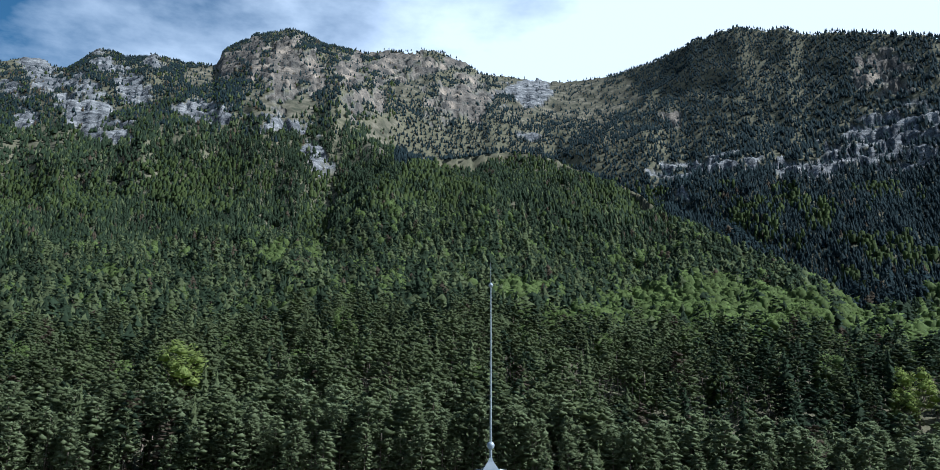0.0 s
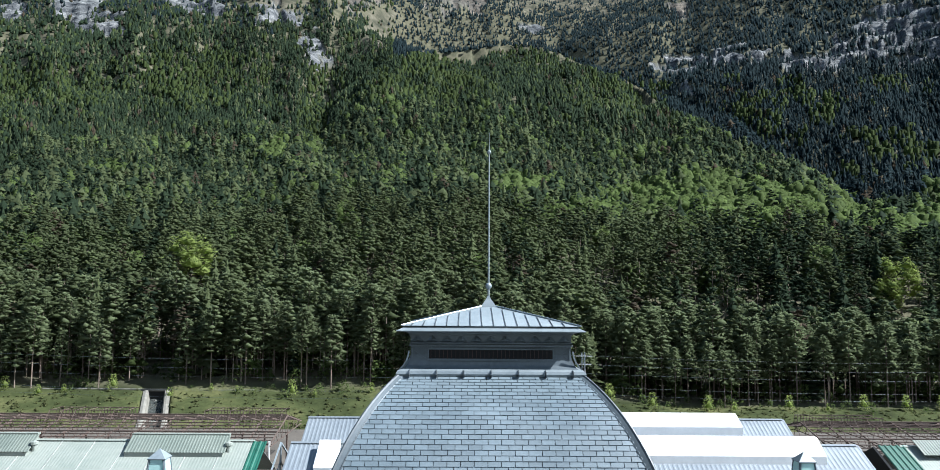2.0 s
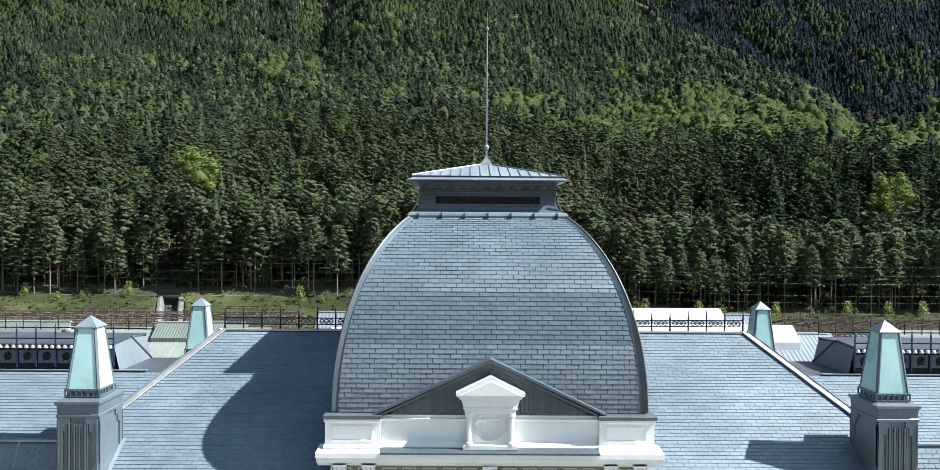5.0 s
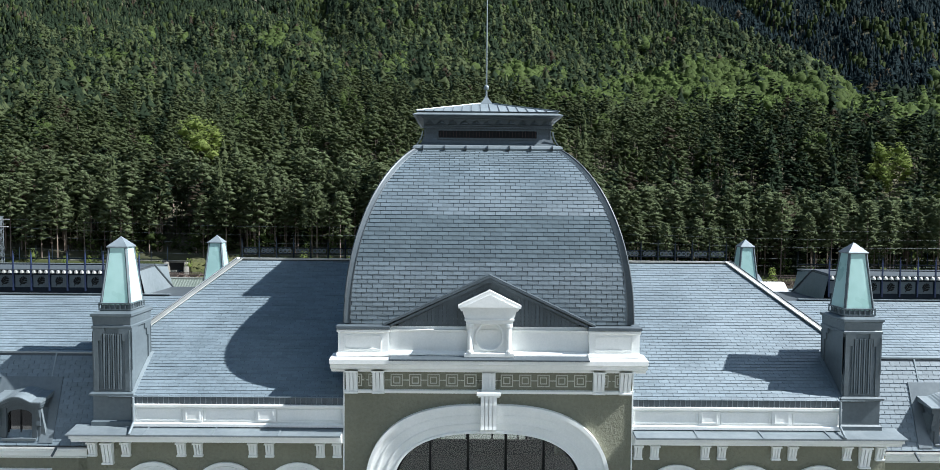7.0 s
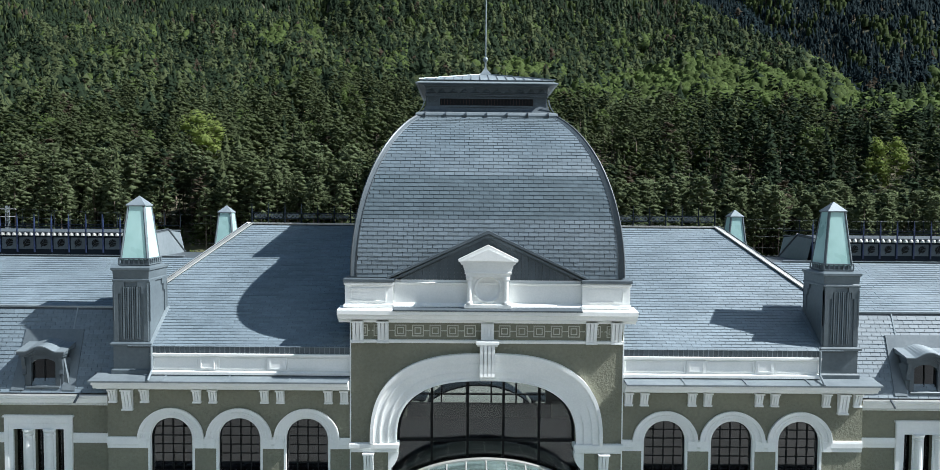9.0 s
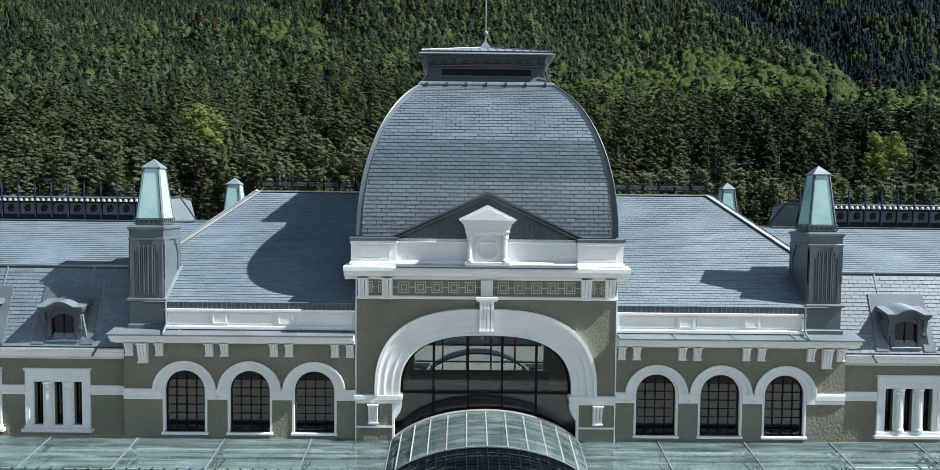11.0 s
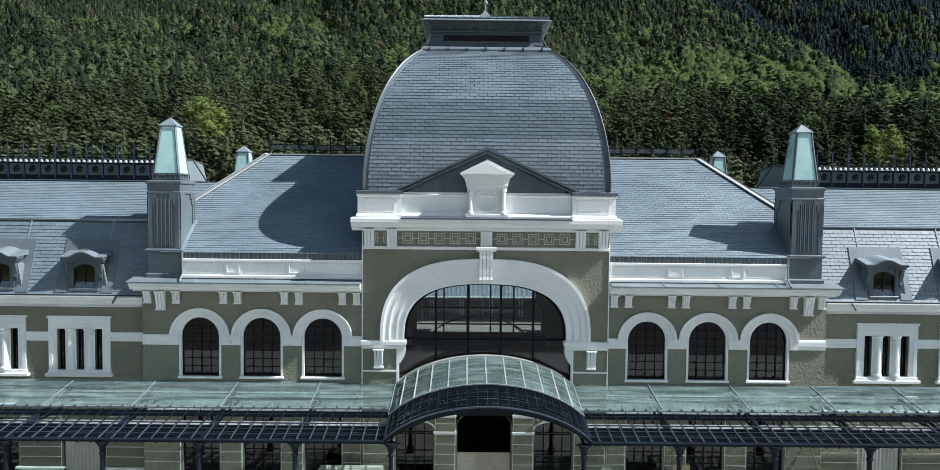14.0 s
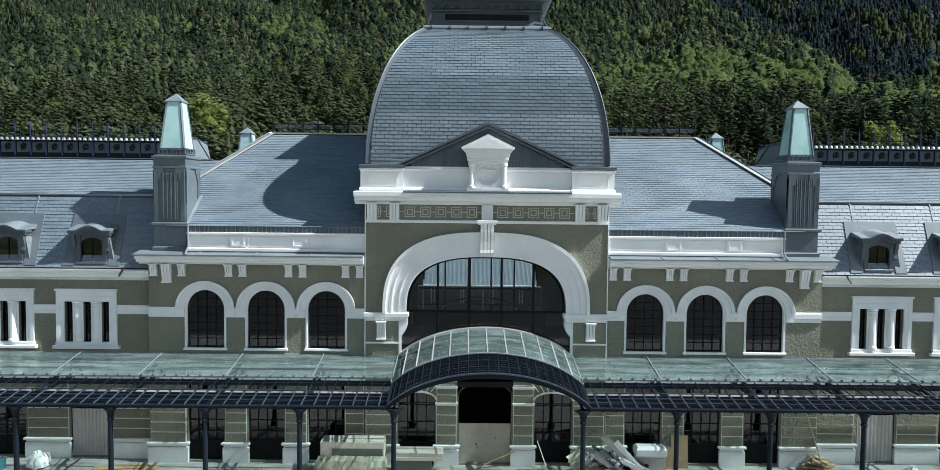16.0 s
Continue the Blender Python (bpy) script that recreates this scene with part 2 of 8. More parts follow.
CREAM = material("cream_boards", (0.510, 0.484, 0.399), (0.629, 0.595, 0.501), rough=0.7, grain=3, stain=0.8)
BOUNCE_GROUND = material("bounce_forecourt", (0.27, 0.268, 0.255), (0.36, 0.356, 0.335), rough=0.95, grain=4, stain=0.1, bump=0.5)
REFLECTED_GROUND = material("dark_reflected_ground", (0.034, 0.035, 0.036), (0.060, 0.061, 0.062), rough=0.9, grain=5, stain=0.1, bump=0.4)
GRAVEL = material("grey_gravel", (0.119, 0.111, 0.098), (0.204, 0.187, 0.162), rough=0.95, grain=4, stain=0.1, bump=0.5)
WATER = material("dark_water", (0.03, 0.035, 0.035), (0.06, 0.065, 0.06), rough=0.15, grain=2, bump=0.2)
TEAL = material("teal_plastic", (0.05, 0.17, 0.22), (0.07, 0.22, 0.28), rough=0.4)
TRUNK = material("pine_bark", (0.117, 0.090, 0.072), (0.216, 0.171, 0.140), rough=0.95, grain=2, stain=0.2, bump=0.3)
PINE = foliage("pine_needles", (0.067, 0.087, 0.043), (0.112, 0.137, 0.067), 0.38)
# lighter copy of the pine colour, to lift the shade in the bank rows
BANK_PINE = foliage("brightened_pine_needles", (0.108, 0.137, 0.072), (0.172, 0.207, 0.11), 0.35, 0.55)
# dark fir green, also standing in for far crowns' missing self-shadow
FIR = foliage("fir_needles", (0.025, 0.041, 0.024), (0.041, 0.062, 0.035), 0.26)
# bluer and darker still: distance haze and shade put into the colour
HAZE_FIR = foliage("haze_painted_fir_needles", (0.014, 0.028, 0.032), (0.029, 0.046, 0.051), 0.24)
BROAD = foliage("broad_leaves", (0.077, 0.112, 0.037), (0.118, 0.16, 0.055), 0.25, 0.6)
LIME = foliage("lime_leaves", (0.192, 0.245, 0.076), (0.276, 0.335, 0.107), 0.2, 0.6)
DULL_BROAD = foliage("olive_leaves", (0.044, 0.065, 0.024), (0.072, 0.097, 0.033), 0.35, 0.6)
MEADOW = foliage("tussock_grass", (0.060, 0.072, 0.028), (0.115, 0.122, 0.055), 0.35, 0.5)
BROWN = foliage("dying_needles", (0.066, 0.056, 0.04), (0.098, 0.079, 0.056), 0.3)

# ---- mesh helpers ----
class Shape:
    """Collects vertices and faces of one mesh."""

    def __init__(self):
        self.v, self.f = [], []

    def add(self, verts, faces):
        n = len(self.v)
        self.v += [tuple(p) for p in verts]
        self.f += [tuple(i + n for i in f) for f in faces]
        return self

    def box(self, x0, x1, y0, y1, z0, z1, c=0.0):
        """A box with its long edges chamfered by c."""
        if c <= 0:
            v = [(x, y, z) for z in (z0, z1) for y in (y0, y1) for x in (x0, x1)]
            return self.add(v, [(0, 2, 3, 1), (4, 5, 7, 6), (0, 1, 5, 4), (2, 6, 7, 3), (0, 4, 6, 2), (1, 3, 7, 5)])
        rings = []
        for z, i in ((z0, c), (z0 + c, 0), (z1 - c, 0), (z1, c)):
            a, b, e, g = x0 + i, x1 - i, y0 + i, y1 - i
            rings.append([(a, e, z), (b, e, z), (b, g, z), (a, g, z)])
        return self.loft(rings)

    def loft(self, rings, caps=True, closed=True):
        k = len(rings[0])
        v = [p for r in rings for p in r]
        f = []
        for i in range(len(rings) - 1):
            for j in range(k if closed else k - 1):
                f.append((i * k + j, i * k + (j + 1) % k, (i + 1) * k + (j + 1) % k, (i + 1) * k + j))
        if caps:
            f.append(tuple(range(k))[::-1])
            f.append(tuple((len(rings) - 1) * k + j for j in range(k)))
        return self.add(v, f)

    def tube(self, a, b, r0, r1=None, n=6):
        a, b = Vector(a), Vector(b)
        r1 = r0 if r1 is None else r1
        q = (b - a).to_track_quat("Z", "Y")
        ring = lambda p, r: [p + q @ Vector((r * math.cos(2 * math.pi * k / n), r * math.sin(2 * math.pi * k / n), 0)) for k in range(n)]
        return self.loft([ring(a, r0), ring(b, r1)])

    def lathe(self, x, y, rings, n=12):
        return self.loft([[(x + r * math.cos(2 * math.pi * k / n), y + r * math.sin(2 * math.pi * k / n), z) for k in range(n)] for r, z in rings])

    def bar(self, a, b, w, h):
        """A straight bar of w across and h high, from a to b."""
        a, b = Vector(a), Vector(b)
        d = (b - a).normalized()
        s = d.cross(Vector((0, 0, 1)))
        s = s.normalized() if s.length > 1e-5 else Vector((1, 0, 0))
        u = s.cross(d)
        ring = lambda p: [p + s * (i * w / 2) + u * (j * h / 2) for i, j in ((-1, -1), (1, -1), (1, 1), (-1, 1))]
        return self.loft([ring(a), ring(b)])

    def run(self, profile, x0, x1):
        """A moulding along x: profile is a closed outline of (y, z)."""
        return self.loft([[(x0, y, z) for y, z in profile], [(x1, y, z) for y, z in profile]])

    def slab(self, outline, y0, y1):
        """An upright plate with an outline of (x, z)."""
        return self.loft([[(x, y0, z) for x, z in outline], [(x, y1, z) for x, z in outline]])

    def arc_band(self, cx, z0, a_in, b_in, a_out, b_out, y0, y1, n=28, full=2.0):
        """Half of an elliptic ring standing on z0, from y0 (front) to y1; full above 2 squares its shoulders."""
        rings = []
        for i in range(n + 1):
            t = math.pi * i / n
            c, s = math.cos(t), max(0.0, math.sin(t))
            c, s = math.copysign(abs(c) ** (2 / full), c), s ** (2 / full)
            rings.append([(cx + a_in * c, y0, z0 + b_in * s), (cx + a_out * c, y0, z0 + b_out * s), (cx + a_out * c, y1, z0 + b_out * s), (cx + a_in * c, y1, z0 + b_in * s)])
        return self.loft(rings)

    def moved(self, dx=0, dy=0, dz=0, mirror=False):
        s = Shape()
        s.v = [((-x if mirror else x) + dx, y + dy, z + dz) for x, y, z in self.v]
        s.f = [f[::-1] for f in self.f] if mirror else list(self.f)
        return s

    def mesh(self, name, mat, smooth=False):
        me = bpy.data.meshes.new(name)
        me.from_pydata(self.v, [], self.f)
        me.materials.append(mat)
        if smooth:
            me.shade_smooth()
        me.update()
        return me


def part(name, shape, mat, parent=None, label="", smooth=False):
    me = shape if isinstance(shape, bpy.types.Mesh) else shape.mesh(name, mat, smooth)
    ob = new(name, me)
    if parent is not None:
        ob.parent = parent
    return tagged(ob, label) if label else ob


def empty(name, label, category, group="", kind="", at=(0, 0, 0)):
    ob = new(name)
    ob.empty_display_size = 0.2
    ob.location = at
    return tagged(ob, label, category, group, kind)


def wall_band(s, x0, x1, z0, z1, y0, y1, openings, full=2.0):
    """Part of a wall between two heights with openings (centre, half width, sill, spring, rise) cut through it."""
    x = x0
    for cx, hw, sill, spring, rise in sorted(openings):
        if cx - hw > x:
            s.box(x, cx - hw, y0, y1, z0, z1)
        if sill > z0 + 0.01:
            s.box(cx - hw, cx + hw, y0, y1, z0, sill)
        n = (16 if full == 2 else 48) if rise > 0 else 1
        rings = []
        for i in range(n + 1):
            px = -hw + 2 * hw * i / n
            if rise > 0:
                px = -hw * math.cos(math.pi * i / n)
            pz = spring + rise * max(0, 1 - abs(px / hw) ** full) ** (1 / full) if rise > 0 else spring
            rings.append([(cx + px, y0, pz), (cx + px, y0, z1), (cx + px, y1, z1), (cx + px, y1, pz)])
        if spring + rise < z1 - 0.01:
            s.loft([r[::-1] for r in rings])
        x = cx + hw
    if x < x1:
        s.box(x, x1, y0, y1, z0, z1)
    return s


def arch_pane(hw, sill, spring, rise, y, full=2.0):
    """A sheet that fills an arched opening centred on x = 0."""
    outline = [(-hw, sill), (hw, sill)]
    n = 20 if full == 2 else 48
    for i in range(n + 1):
        c, w = math.cos(math.pi * i / n), max(0.0, math.sin(math.pi * i / n))
        outline.append((hw * math.copysign(abs(c) ** (2 / full), c), spring + rise * w ** (2 / full)))
    return Shape().slab(outline[:-1] + [(-hw, spring)] if rise > 0 else [(-hw, sill), (hw, sill), (hw, spring), (-hw, spring)], y, y + 0.012)


class Noise:
    """Smooth value noise on arrays."""

    def __init__(self, seed):
        self.t = np.random.RandomState(seed).rand(256, 256)

    def at(self, x, y):
        xi, yi = np.floor(x).astype(int), np.floor(y).astype(int)
        fx, fy = x - xi, y - yi
        fx, fy = fx * fx * (3 - 2 * fx), fy * fy * (3 - 2 * fy)
        g = lambda a, b: self.t[a % 256, b % 256]
        return (g(xi, yi) * (1 - fx) + g(xi + 1, yi) * fx) * (1 - fy) + (g(xi, yi + 1) * (1 - fx) + g(xi + 1, yi + 1) * fx) * fy

    def fbm(self, x, y, octaves=5, ridged=False):
        total, amp, norm = 0, 1.0, 0
        for k in range(octaves):
            n = self.at(x * 2 ** k + 17.3 * k, y * 2 ** k + 9.1 * k)
            total = total + amp * (1 - np.abs(2 * n - 1) if ridged else n)
            norm += amp
            amp *= 0.5
        return total / norm


def smooth(a, b, x):
    t = np.clip((x - a) / (b - a), 0, 1)
    return t * t * (3 - 2 * t)


def raw_mesh(name, verts, faces, mat, tint=None):
    """A large mesh from arrays; faces all have the same number of corners."""
    me = bpy.data.meshes.new(name)
    k = faces.shape[1]
    me.vertices.add(len(verts))
    me.vertices.foreach_set("co", verts.astype(np.float32).ravel())
    me.loops.add(faces.size)
    me.loops.foreach_set("vertex_index", faces.astype(np.int32).ravel())
    me.polygons.add(len(faces))
    me.polygons.foreach_set("loop_start", np.arange(0, faces.size, k, dtype=np.int32))
    if tint is not None:
        a = me.attributes.new("tint", "FLOAT", "POINT")
        a.data.foreach_set("value", tint.astype(np.float32))
    me.materials.append(mat)
    me.update(calc_edges=True)
    return me

# ---- land: valley floor, bank, wooded slopes and mountains ----
OX, OY, OZ = -1.07, -19.5, 27.1
N1, N2, N3 = Noise(3), Noise(7), Noise(11)
CREST = [(-0.68, .474), (-.63, .484), (-.584, .470), (-.539, .499), (-.494, .490), (-.456, .500), (-.409, .478), (-.364, .481), (-.355, .507), (-.308, .535), (-.255, .545),
         (-.209, .521), (-.156, .509), (-.041, .513), (-.005, .498), (.022, .478), (.127, .464), (.197, .471), (.233, .481), (.287, .505), (.333, .530), (.406, .558), (.45, .551), (.478, .558), (.503, .547), (.593, .554), (.706, .545)]
SPUR = [(-.40, .60), (-.26, .46), (-.182, .345), (-.115, .350), (-.038, .360), (.082, .372), (.134, .360), (.193, .330), (.243, .306), (.317, .262), (.397, .212), (.451, .165), (.514, .140), (.559, .108), (.645, .092), (.9, .08)]
SLOPE = [(0, 0), (120, -.12), (150, 0.6), (166, 5.0), (225, 21), (480, 92), (590, 124), (963, 300), (1340, 508), (2600, 1330), (3400, 1700)]
# bare ground: azimuth, elevation, half sizes, tilt; 0 pale limestone, 1 warm cliffs, 2 dry grass and scree
CRAGS = [(-0.613, 0.468, 0.033, 0.018, -0.35, 0), (-0.545, 0.446, 0.026, 0.017, -0.30, 0), (-0.526, 0.488, 0.020, 0.011, -0.40, 0), (-0.485, 0.449, 0.029, 0.018, -0.45, 0), (-0.455, 0.490, 0.013, 0.010, -0.30, 0),
         (-0.537, 0.403, 0.045, 0.028, -0.50, 0), (-0.651, 0.442, 0.021, 0.010, -0.30, 0), (-0.632, 0.398, 0.015, 0.017, 0.00, 0), (-0.369, 0.410, 0.035, 0.013, -0.10, 0), (-0.264, 0.392, 0.044, 0.012, -0.15, 0),
         (-0.211, 0.348, 0.019, 0.021, -0.60, 0), (-0.349, 0.493, 0.014, 0.017, 0.00, 1), (-0.270, 0.482, 0.024, 0.050, 0.15, 1), (-0.313, 0.500, 0.020, 0.024, 0.00, 1), (-0.220, 0.477, 0.016, 0.029, -0.20, 1),
         (-0.156, 0.446, 0.017, 0.034, -0.30, 1), (-0.125, 0.441, 0.012, 0.019, 0.00, 1), (-0.073, 0.454, 0.026, 0.018, 0.30, 2), (-0.006, 0.438, 0.038, 0.032, 0.20, 1), (-0.013, 0.502, 0.018, 0.013, -0.30, 1),
         (-0.123, 0.373, 0.020, 0.026, 0.60, 2), (-0.265, 0.424, 0.042, 0.024, 0.00, 2), (-0.377, 0.469, 0.026, 0.014, 0.10, 2), (-0.106, 0.491, 0.061, 0.019, 0.00, 1), (0.136, 0.445, 0.106, 0.036, -0.05, 2),
         (0.081, 0.446, 0.037, 0.015, 0.10, 0), (0.089, 0.383, 0.015, 0.006, -0.20, 0),
         (0.620, 0.488, 0.035, 0.030, 0.00, 1), (0.300, 0.415, 0.014, 0.013, 0.00, 1), (0.315, 0.330, 0.042, 0.011, 0.02, 0), (0.386, 0.344, 0.036, 0.013, 0.02, 0),
         (0.494, 0.337, 0.051, 0.016, 0.05, 0), (0.544, 0.357, 0.033, 0.022, 0.20, 0), (0.628, 0.381, 0.065, 0.044, 0.25, 0), (0.314, 0.294, 0.017, 0.006, 0.00, 0)]


def curve(points, x):
    p = np.array(points)
    return np.interp(x, p[:, 0], p[:, 1])


CREST_D = [(-.7, 2500), (-.3, 2250), (0, 2250), (.13, 2500), (.3, 2150), (.45, 1800), (.7, 1350)]


def brook_x(y):
    return -69.8 - 0.367 * (y - 146)


def land(x, y):
    """Height of the ground and how far it is bare rock, warm cliff or dry grass, at arrays of places."""
    dx, dy = x - OX, y - OY
    r = np.hypot(dx, dy) + 1e-6
    th = np.arctan2(dx, dy)
    front = smooth(2.2, 0.75, np.abs(th))
    u = np.tan(np.clip(th, -0.72, 0.72))
    cosine = np.where(np.abs(th) < 0.72, np.cos(th), math.cos(0.72))
    d = r * cosine
    e_top = curve(CREST, u) * (0.85 + 0.15 * front)
    e_spur = np.minimum(curve(SPUR, u), e_top)
    has = smooth(-.20, -.06, u) * front
    wob = (N1.fbm(u * 9 + 5, d / 420, 4) - 0.5)
    base = curve(SLOPE, d)
    gully = np.exp(-((u + 0.19 - (d - 900) * 0.00003) / 0.010) ** 2) * smooth(450, 800, d) * smooth(1900, 1300, d)
    base = base + wob * 0.16 * np.clip(d - 200, 0, 900) - gully * 7
    e_base = (base - OZ) / np.maximum(d, 1)
    # where the slope reaches the spur's crest
    table_d = np.linspace(170, 2600, 400)
    table_e = (curve(SLOPE, table_d) - OZ) / table_d
    d_spur = np.interp(e_spur, table_e, table_d)
    d_top = curve(CREST_D, u)
    # plain slope running up to the crest
    k = np.clip((d - 1000) / (d_top - 1000), 0, 1)
    e1 = np.where(d < 1000, e_base, e_base * (1 - k) + (e_top + wob * 0.04 * (1 - k)) * k)
    # spur, dip behind it, then the far slope up to the crest
    back = np.clip((d - d_spur - 60) / np.maximum(d_top - d_spur - 60, 50), 0, 1)
    valley = np.exp(-((d - d_spur - 160) / 130) ** 2) * smooth(d_spur, d_spur + 60, d)
    e_far = (e_spur - 0.012) * (1 - back) + e_top * back - 0.05 * valley + wob * 0.05 * back * (1 - back) * 4
    e2 = np.where(d < d_spur, np.minimum(e_base, e_spur), e_far)
    e = e1 * (1 - has) + e2 * has
    z = OZ + e * d
    # behind the crest the land falls away
    z = np.where(d > d_top, OZ + e_top * d_top - (d - d_top) * 0.55, z)
    z = np.where(d < 166, base * front, z * front + (1 - front) * np.where(d < 166, 0, (z * 0.8)))
    rough = np.clip((d - 400) / (d_top - 500), 0, 1)
    ribs = N2.fbm(x / 330, y / 330, 5, True) - 0.5
    z = z + rough * ribs * 70 * smooth(d_top + 40, d_top - 250, d)
    z = z + rough * (N3.fbm(x / 33, y / 33, 4) - 0.5) * 16
    # bare rock, warm cliffs and dry grass
    e_now = (z - OZ) / np.maximum(d, 1)
    rock, cream, dry = np.zeros_like(z), np.zeros_like(z), np.zeros_like(z)
    n = N3.fbm(u * 55 + e_now * 30, e_now * 130 - u * 25, 5) - 0.5
    for cu, ce, su, se, tilt, sort in CRAGS:
        a, b = u - cu, e_now - ce
        b = b - tilt * a
        q = 1.15 - ((a / su) ** 2 + (b / se) ** 2) * 0.75 + n * (4.0 if sort == 0 else 4.4 if sort == 1 else 3.4)
        q = smooth(0.0, 0.35, q) * smooth(700, 900, d)
        if sort == 2:
            dry = np.maximum(dry, q)
        else:
            rock = np.maximum(rock, q)
            if sort == 1:
                cream = np.maximum(cream, q)
    # cliffs stand in buttresses, broken into steps
    rib = N1.fbm(u * 70 + 3, d / 260, 5, True) - 0.45
    lift = 55 * rib
    tall = 46.0
    f = (z + lift) / tall
    step = (np.floor(f) + smooth(0.45, 0.95, f - np.floor(f))) * tall - lift * 0.55
    z = z + rock * (step - z) * 0.6
    z = z + rock * (N2.fbm(u * 190 + e_now * 60, d / 45, 3, True) - 0.45) * 9
    z = np.where(r > 3300, np.minimum(z, 700 - (r - 3300) * 0.4), z)
    z = np.where(d < 260, z * (1 - 0.72 * smooth(8, 55, x) * smooth(250, 185, d)), z)
    cut = smooth(3.4, 2.4, np.abs(x - brook_x(y))) * smooth(120, 124, y) * smooth(150, 146.5, y)
    z = np.where(d < 180, z - cut * 2.8, z)
    return np.where((d < 166) & (y < 121), -0.12, z), rock, cream, dry


def land_mesh():
    th = np.concatenate([np.linspace(-math.pi, -0.70, 30)[:-1], np.linspace(-0.70, 0.70, 500), np.linspace(0.70, math.pi, 30)[1:]])
    rr = np.concatenate([[0.5, 30, 70, 110], np.linspace(130, 200, 24), np.geomspace(204, 900, 60), np.geomspace(908, 2700, 155), [3000, 3300, 3700, 4300, 4900]])
    T, R = np.meshgrid(th, rr)
    X, Y = OX + R * np.sin(T), OY + R * np.cos(T)
    Z, rock, cream, dry = land(X, Y)
    # valley floor is level right up to the bank, whatever the bearing
    n, m = T.shape
    verts = np.stack([X, Y, Z], -1).reshape(-1, 3)
    i = np.arange(n * m).reshape(n, m)
    faces = np.stack([i[:-1, :-1], i[:-1, 1:], i[1:, 1:], i[1:, :-1]], -1).reshape(-1, 4)[:, ::-1]
    me = raw_mesh("ground", verts, faces, LAND, rock.ravel())
    for name, values in (("cream", cream), ("dry", dry)):
        me.attributes.new(name, "FLOAT", "POINT").data.foreach_set("value", values.ravel().astype(np.float32))
    # unseen ground behind the viewpoint takes this colour too, to dull window reflections
    woods = me.attributes.new("woods", "FLOAT", "POINT")
    woods.data.foreach_set("value", np.maximum(smooth(164, 172, Y - OY), smooth(120, 260, R) * smooth(60, 0, Y)).ravel().astype(np.float32))
    return me


def land_material():
    m = bpy.data.materials.new("land")
    m.use_nodes = True
    nt = m.node_tree
    bsdf = nt.nodes["Principled BSDF"]
    bsdf.inputs["Roughness"].default_value = 0.95
    bsdf.inputs["Specular IOR Level"].default_value = 0.05
    co = nt.nodes.new("ShaderNodeTexCoord")
    flat = nt.nodes.new("ShaderNodeMapping")
    flat.inputs["Scale"].default_value = (1, 1, 3.5)
    flat.inputs["Rotation"].default_value = (0.25, 0.12, 0)
    nt.links.new(co.outputs["Object"], flat.inputs["Vector"])

    def layered(scale, detail, colours, source):
        n = node(nt, "ShaderNodeTexNoise", Scale=scale, Detail=detail, Roughness=0.65)
        nt.links.new(source, n.inputs["Vector"])
        r = nt.nodes.new("ShaderNodeValToRGB")
        for k, (p, c) in enumerate(colours):
            el = r.color_ramp.elements[k] if k < 2 else r.color_ramp.elements.new(p)
            el.position, el.color = p, (*c, 1)
        nt.links.new(n.outputs["Fac"], r.inputs["Fac"])
        return n, r
    upright = nt.nodes.new("ShaderNodeMapping")
    upright.inputs["Scale"].default_value = (1, 1, 0.32)
    nt.links.new(co.outputs["Object"], upright.inputs["Vector"])
    strata, stone = layered(0.028, 12.0, [(0.36, (.036, .040, .046)), (0.68, (.225, .228, .228)), (0.52, (.105, .110, .114))], flat.outputs["Vector"])
    rib_n, cliff = layered(0.022, 12.0, [(0.38, (.040, .040, .038)), (0.68, (.245, .205, .162)), (0.54, (.105, .094, .080))], upright.outputs["Vector"])
    tint = nt.nodes.new("ShaderNodeMix")
    tint.data_type = "RGBA"
    warm = nt.nodes.new("ShaderNodeAttribute")
    warm.attribute_name = "cream"
    nt.links.new(warm.outputs["Fac"], tint.inputs[0])
    nt.links.new(stone.outputs["Color"], tint.inputs[6])
    nt.links.new(cliff.outputs["Color"], tint.inputs[7])
    dry_n, hay = layered(0.035, 10.0, [(0.36, (.034, .037, .026)), (0.66, (.122, .112, .084)), (0.50, (.066, .063, .045))], co.outputs["Object"])
    soil_n, soil = layered(0.05, 10.0, [(0.38, (.020, .026, .011)), (0.64, (.088, .090, .040)), (0.51, (.044, .053, .022))], co.outputs["Object"])
    fine_n, fine = layered(1.3, 6.0, [(0.3, (.75, .75, .75)), (0.7, (1.25, 1.25, 1.2))], co.outputs["Object"])
    grass = nt.nodes.new("ShaderNodeMix")
    grass.data_type, grass.blend_type = "RGBA", "MULTIPLY"
    grass.inputs[0].default_value = 1
    nt.links.new(soil.outputs["Color"], grass.inputs[6])
    nt.links.new(fine.outputs["Color"], grass.inputs[7])
    floor_n, floor_c = layered(0.08, 8.0, [(0.35, (.048, .050, .032)), (0.68, (.105, .098, .066))], co.outputs["Object"])
    under = nt.nodes.new("ShaderNodeAttribute")
    under.attribute_name = "woods"
    ground_mix = nt.nodes.new("ShaderNodeMix")
    ground_mix.data_type = "RGBA"
    nt.links.new(under.outputs["Fac"], ground_mix.inputs[0])
    nt.links.new(grass.outputs[2], ground_mix.inputs[6])
    nt.links.new(floor_c.outputs["Color"], ground_mix.inputs[7])
    attr = nt.nodes.new("ShaderNodeAttribute")
    attr.attribute_name = "tint"
    mix = nt.nodes.new("ShaderNodeMix")
    mix.data_type = "RGBA"
    nt.links.new(attr.outputs["Fac"], mix.inputs[0])
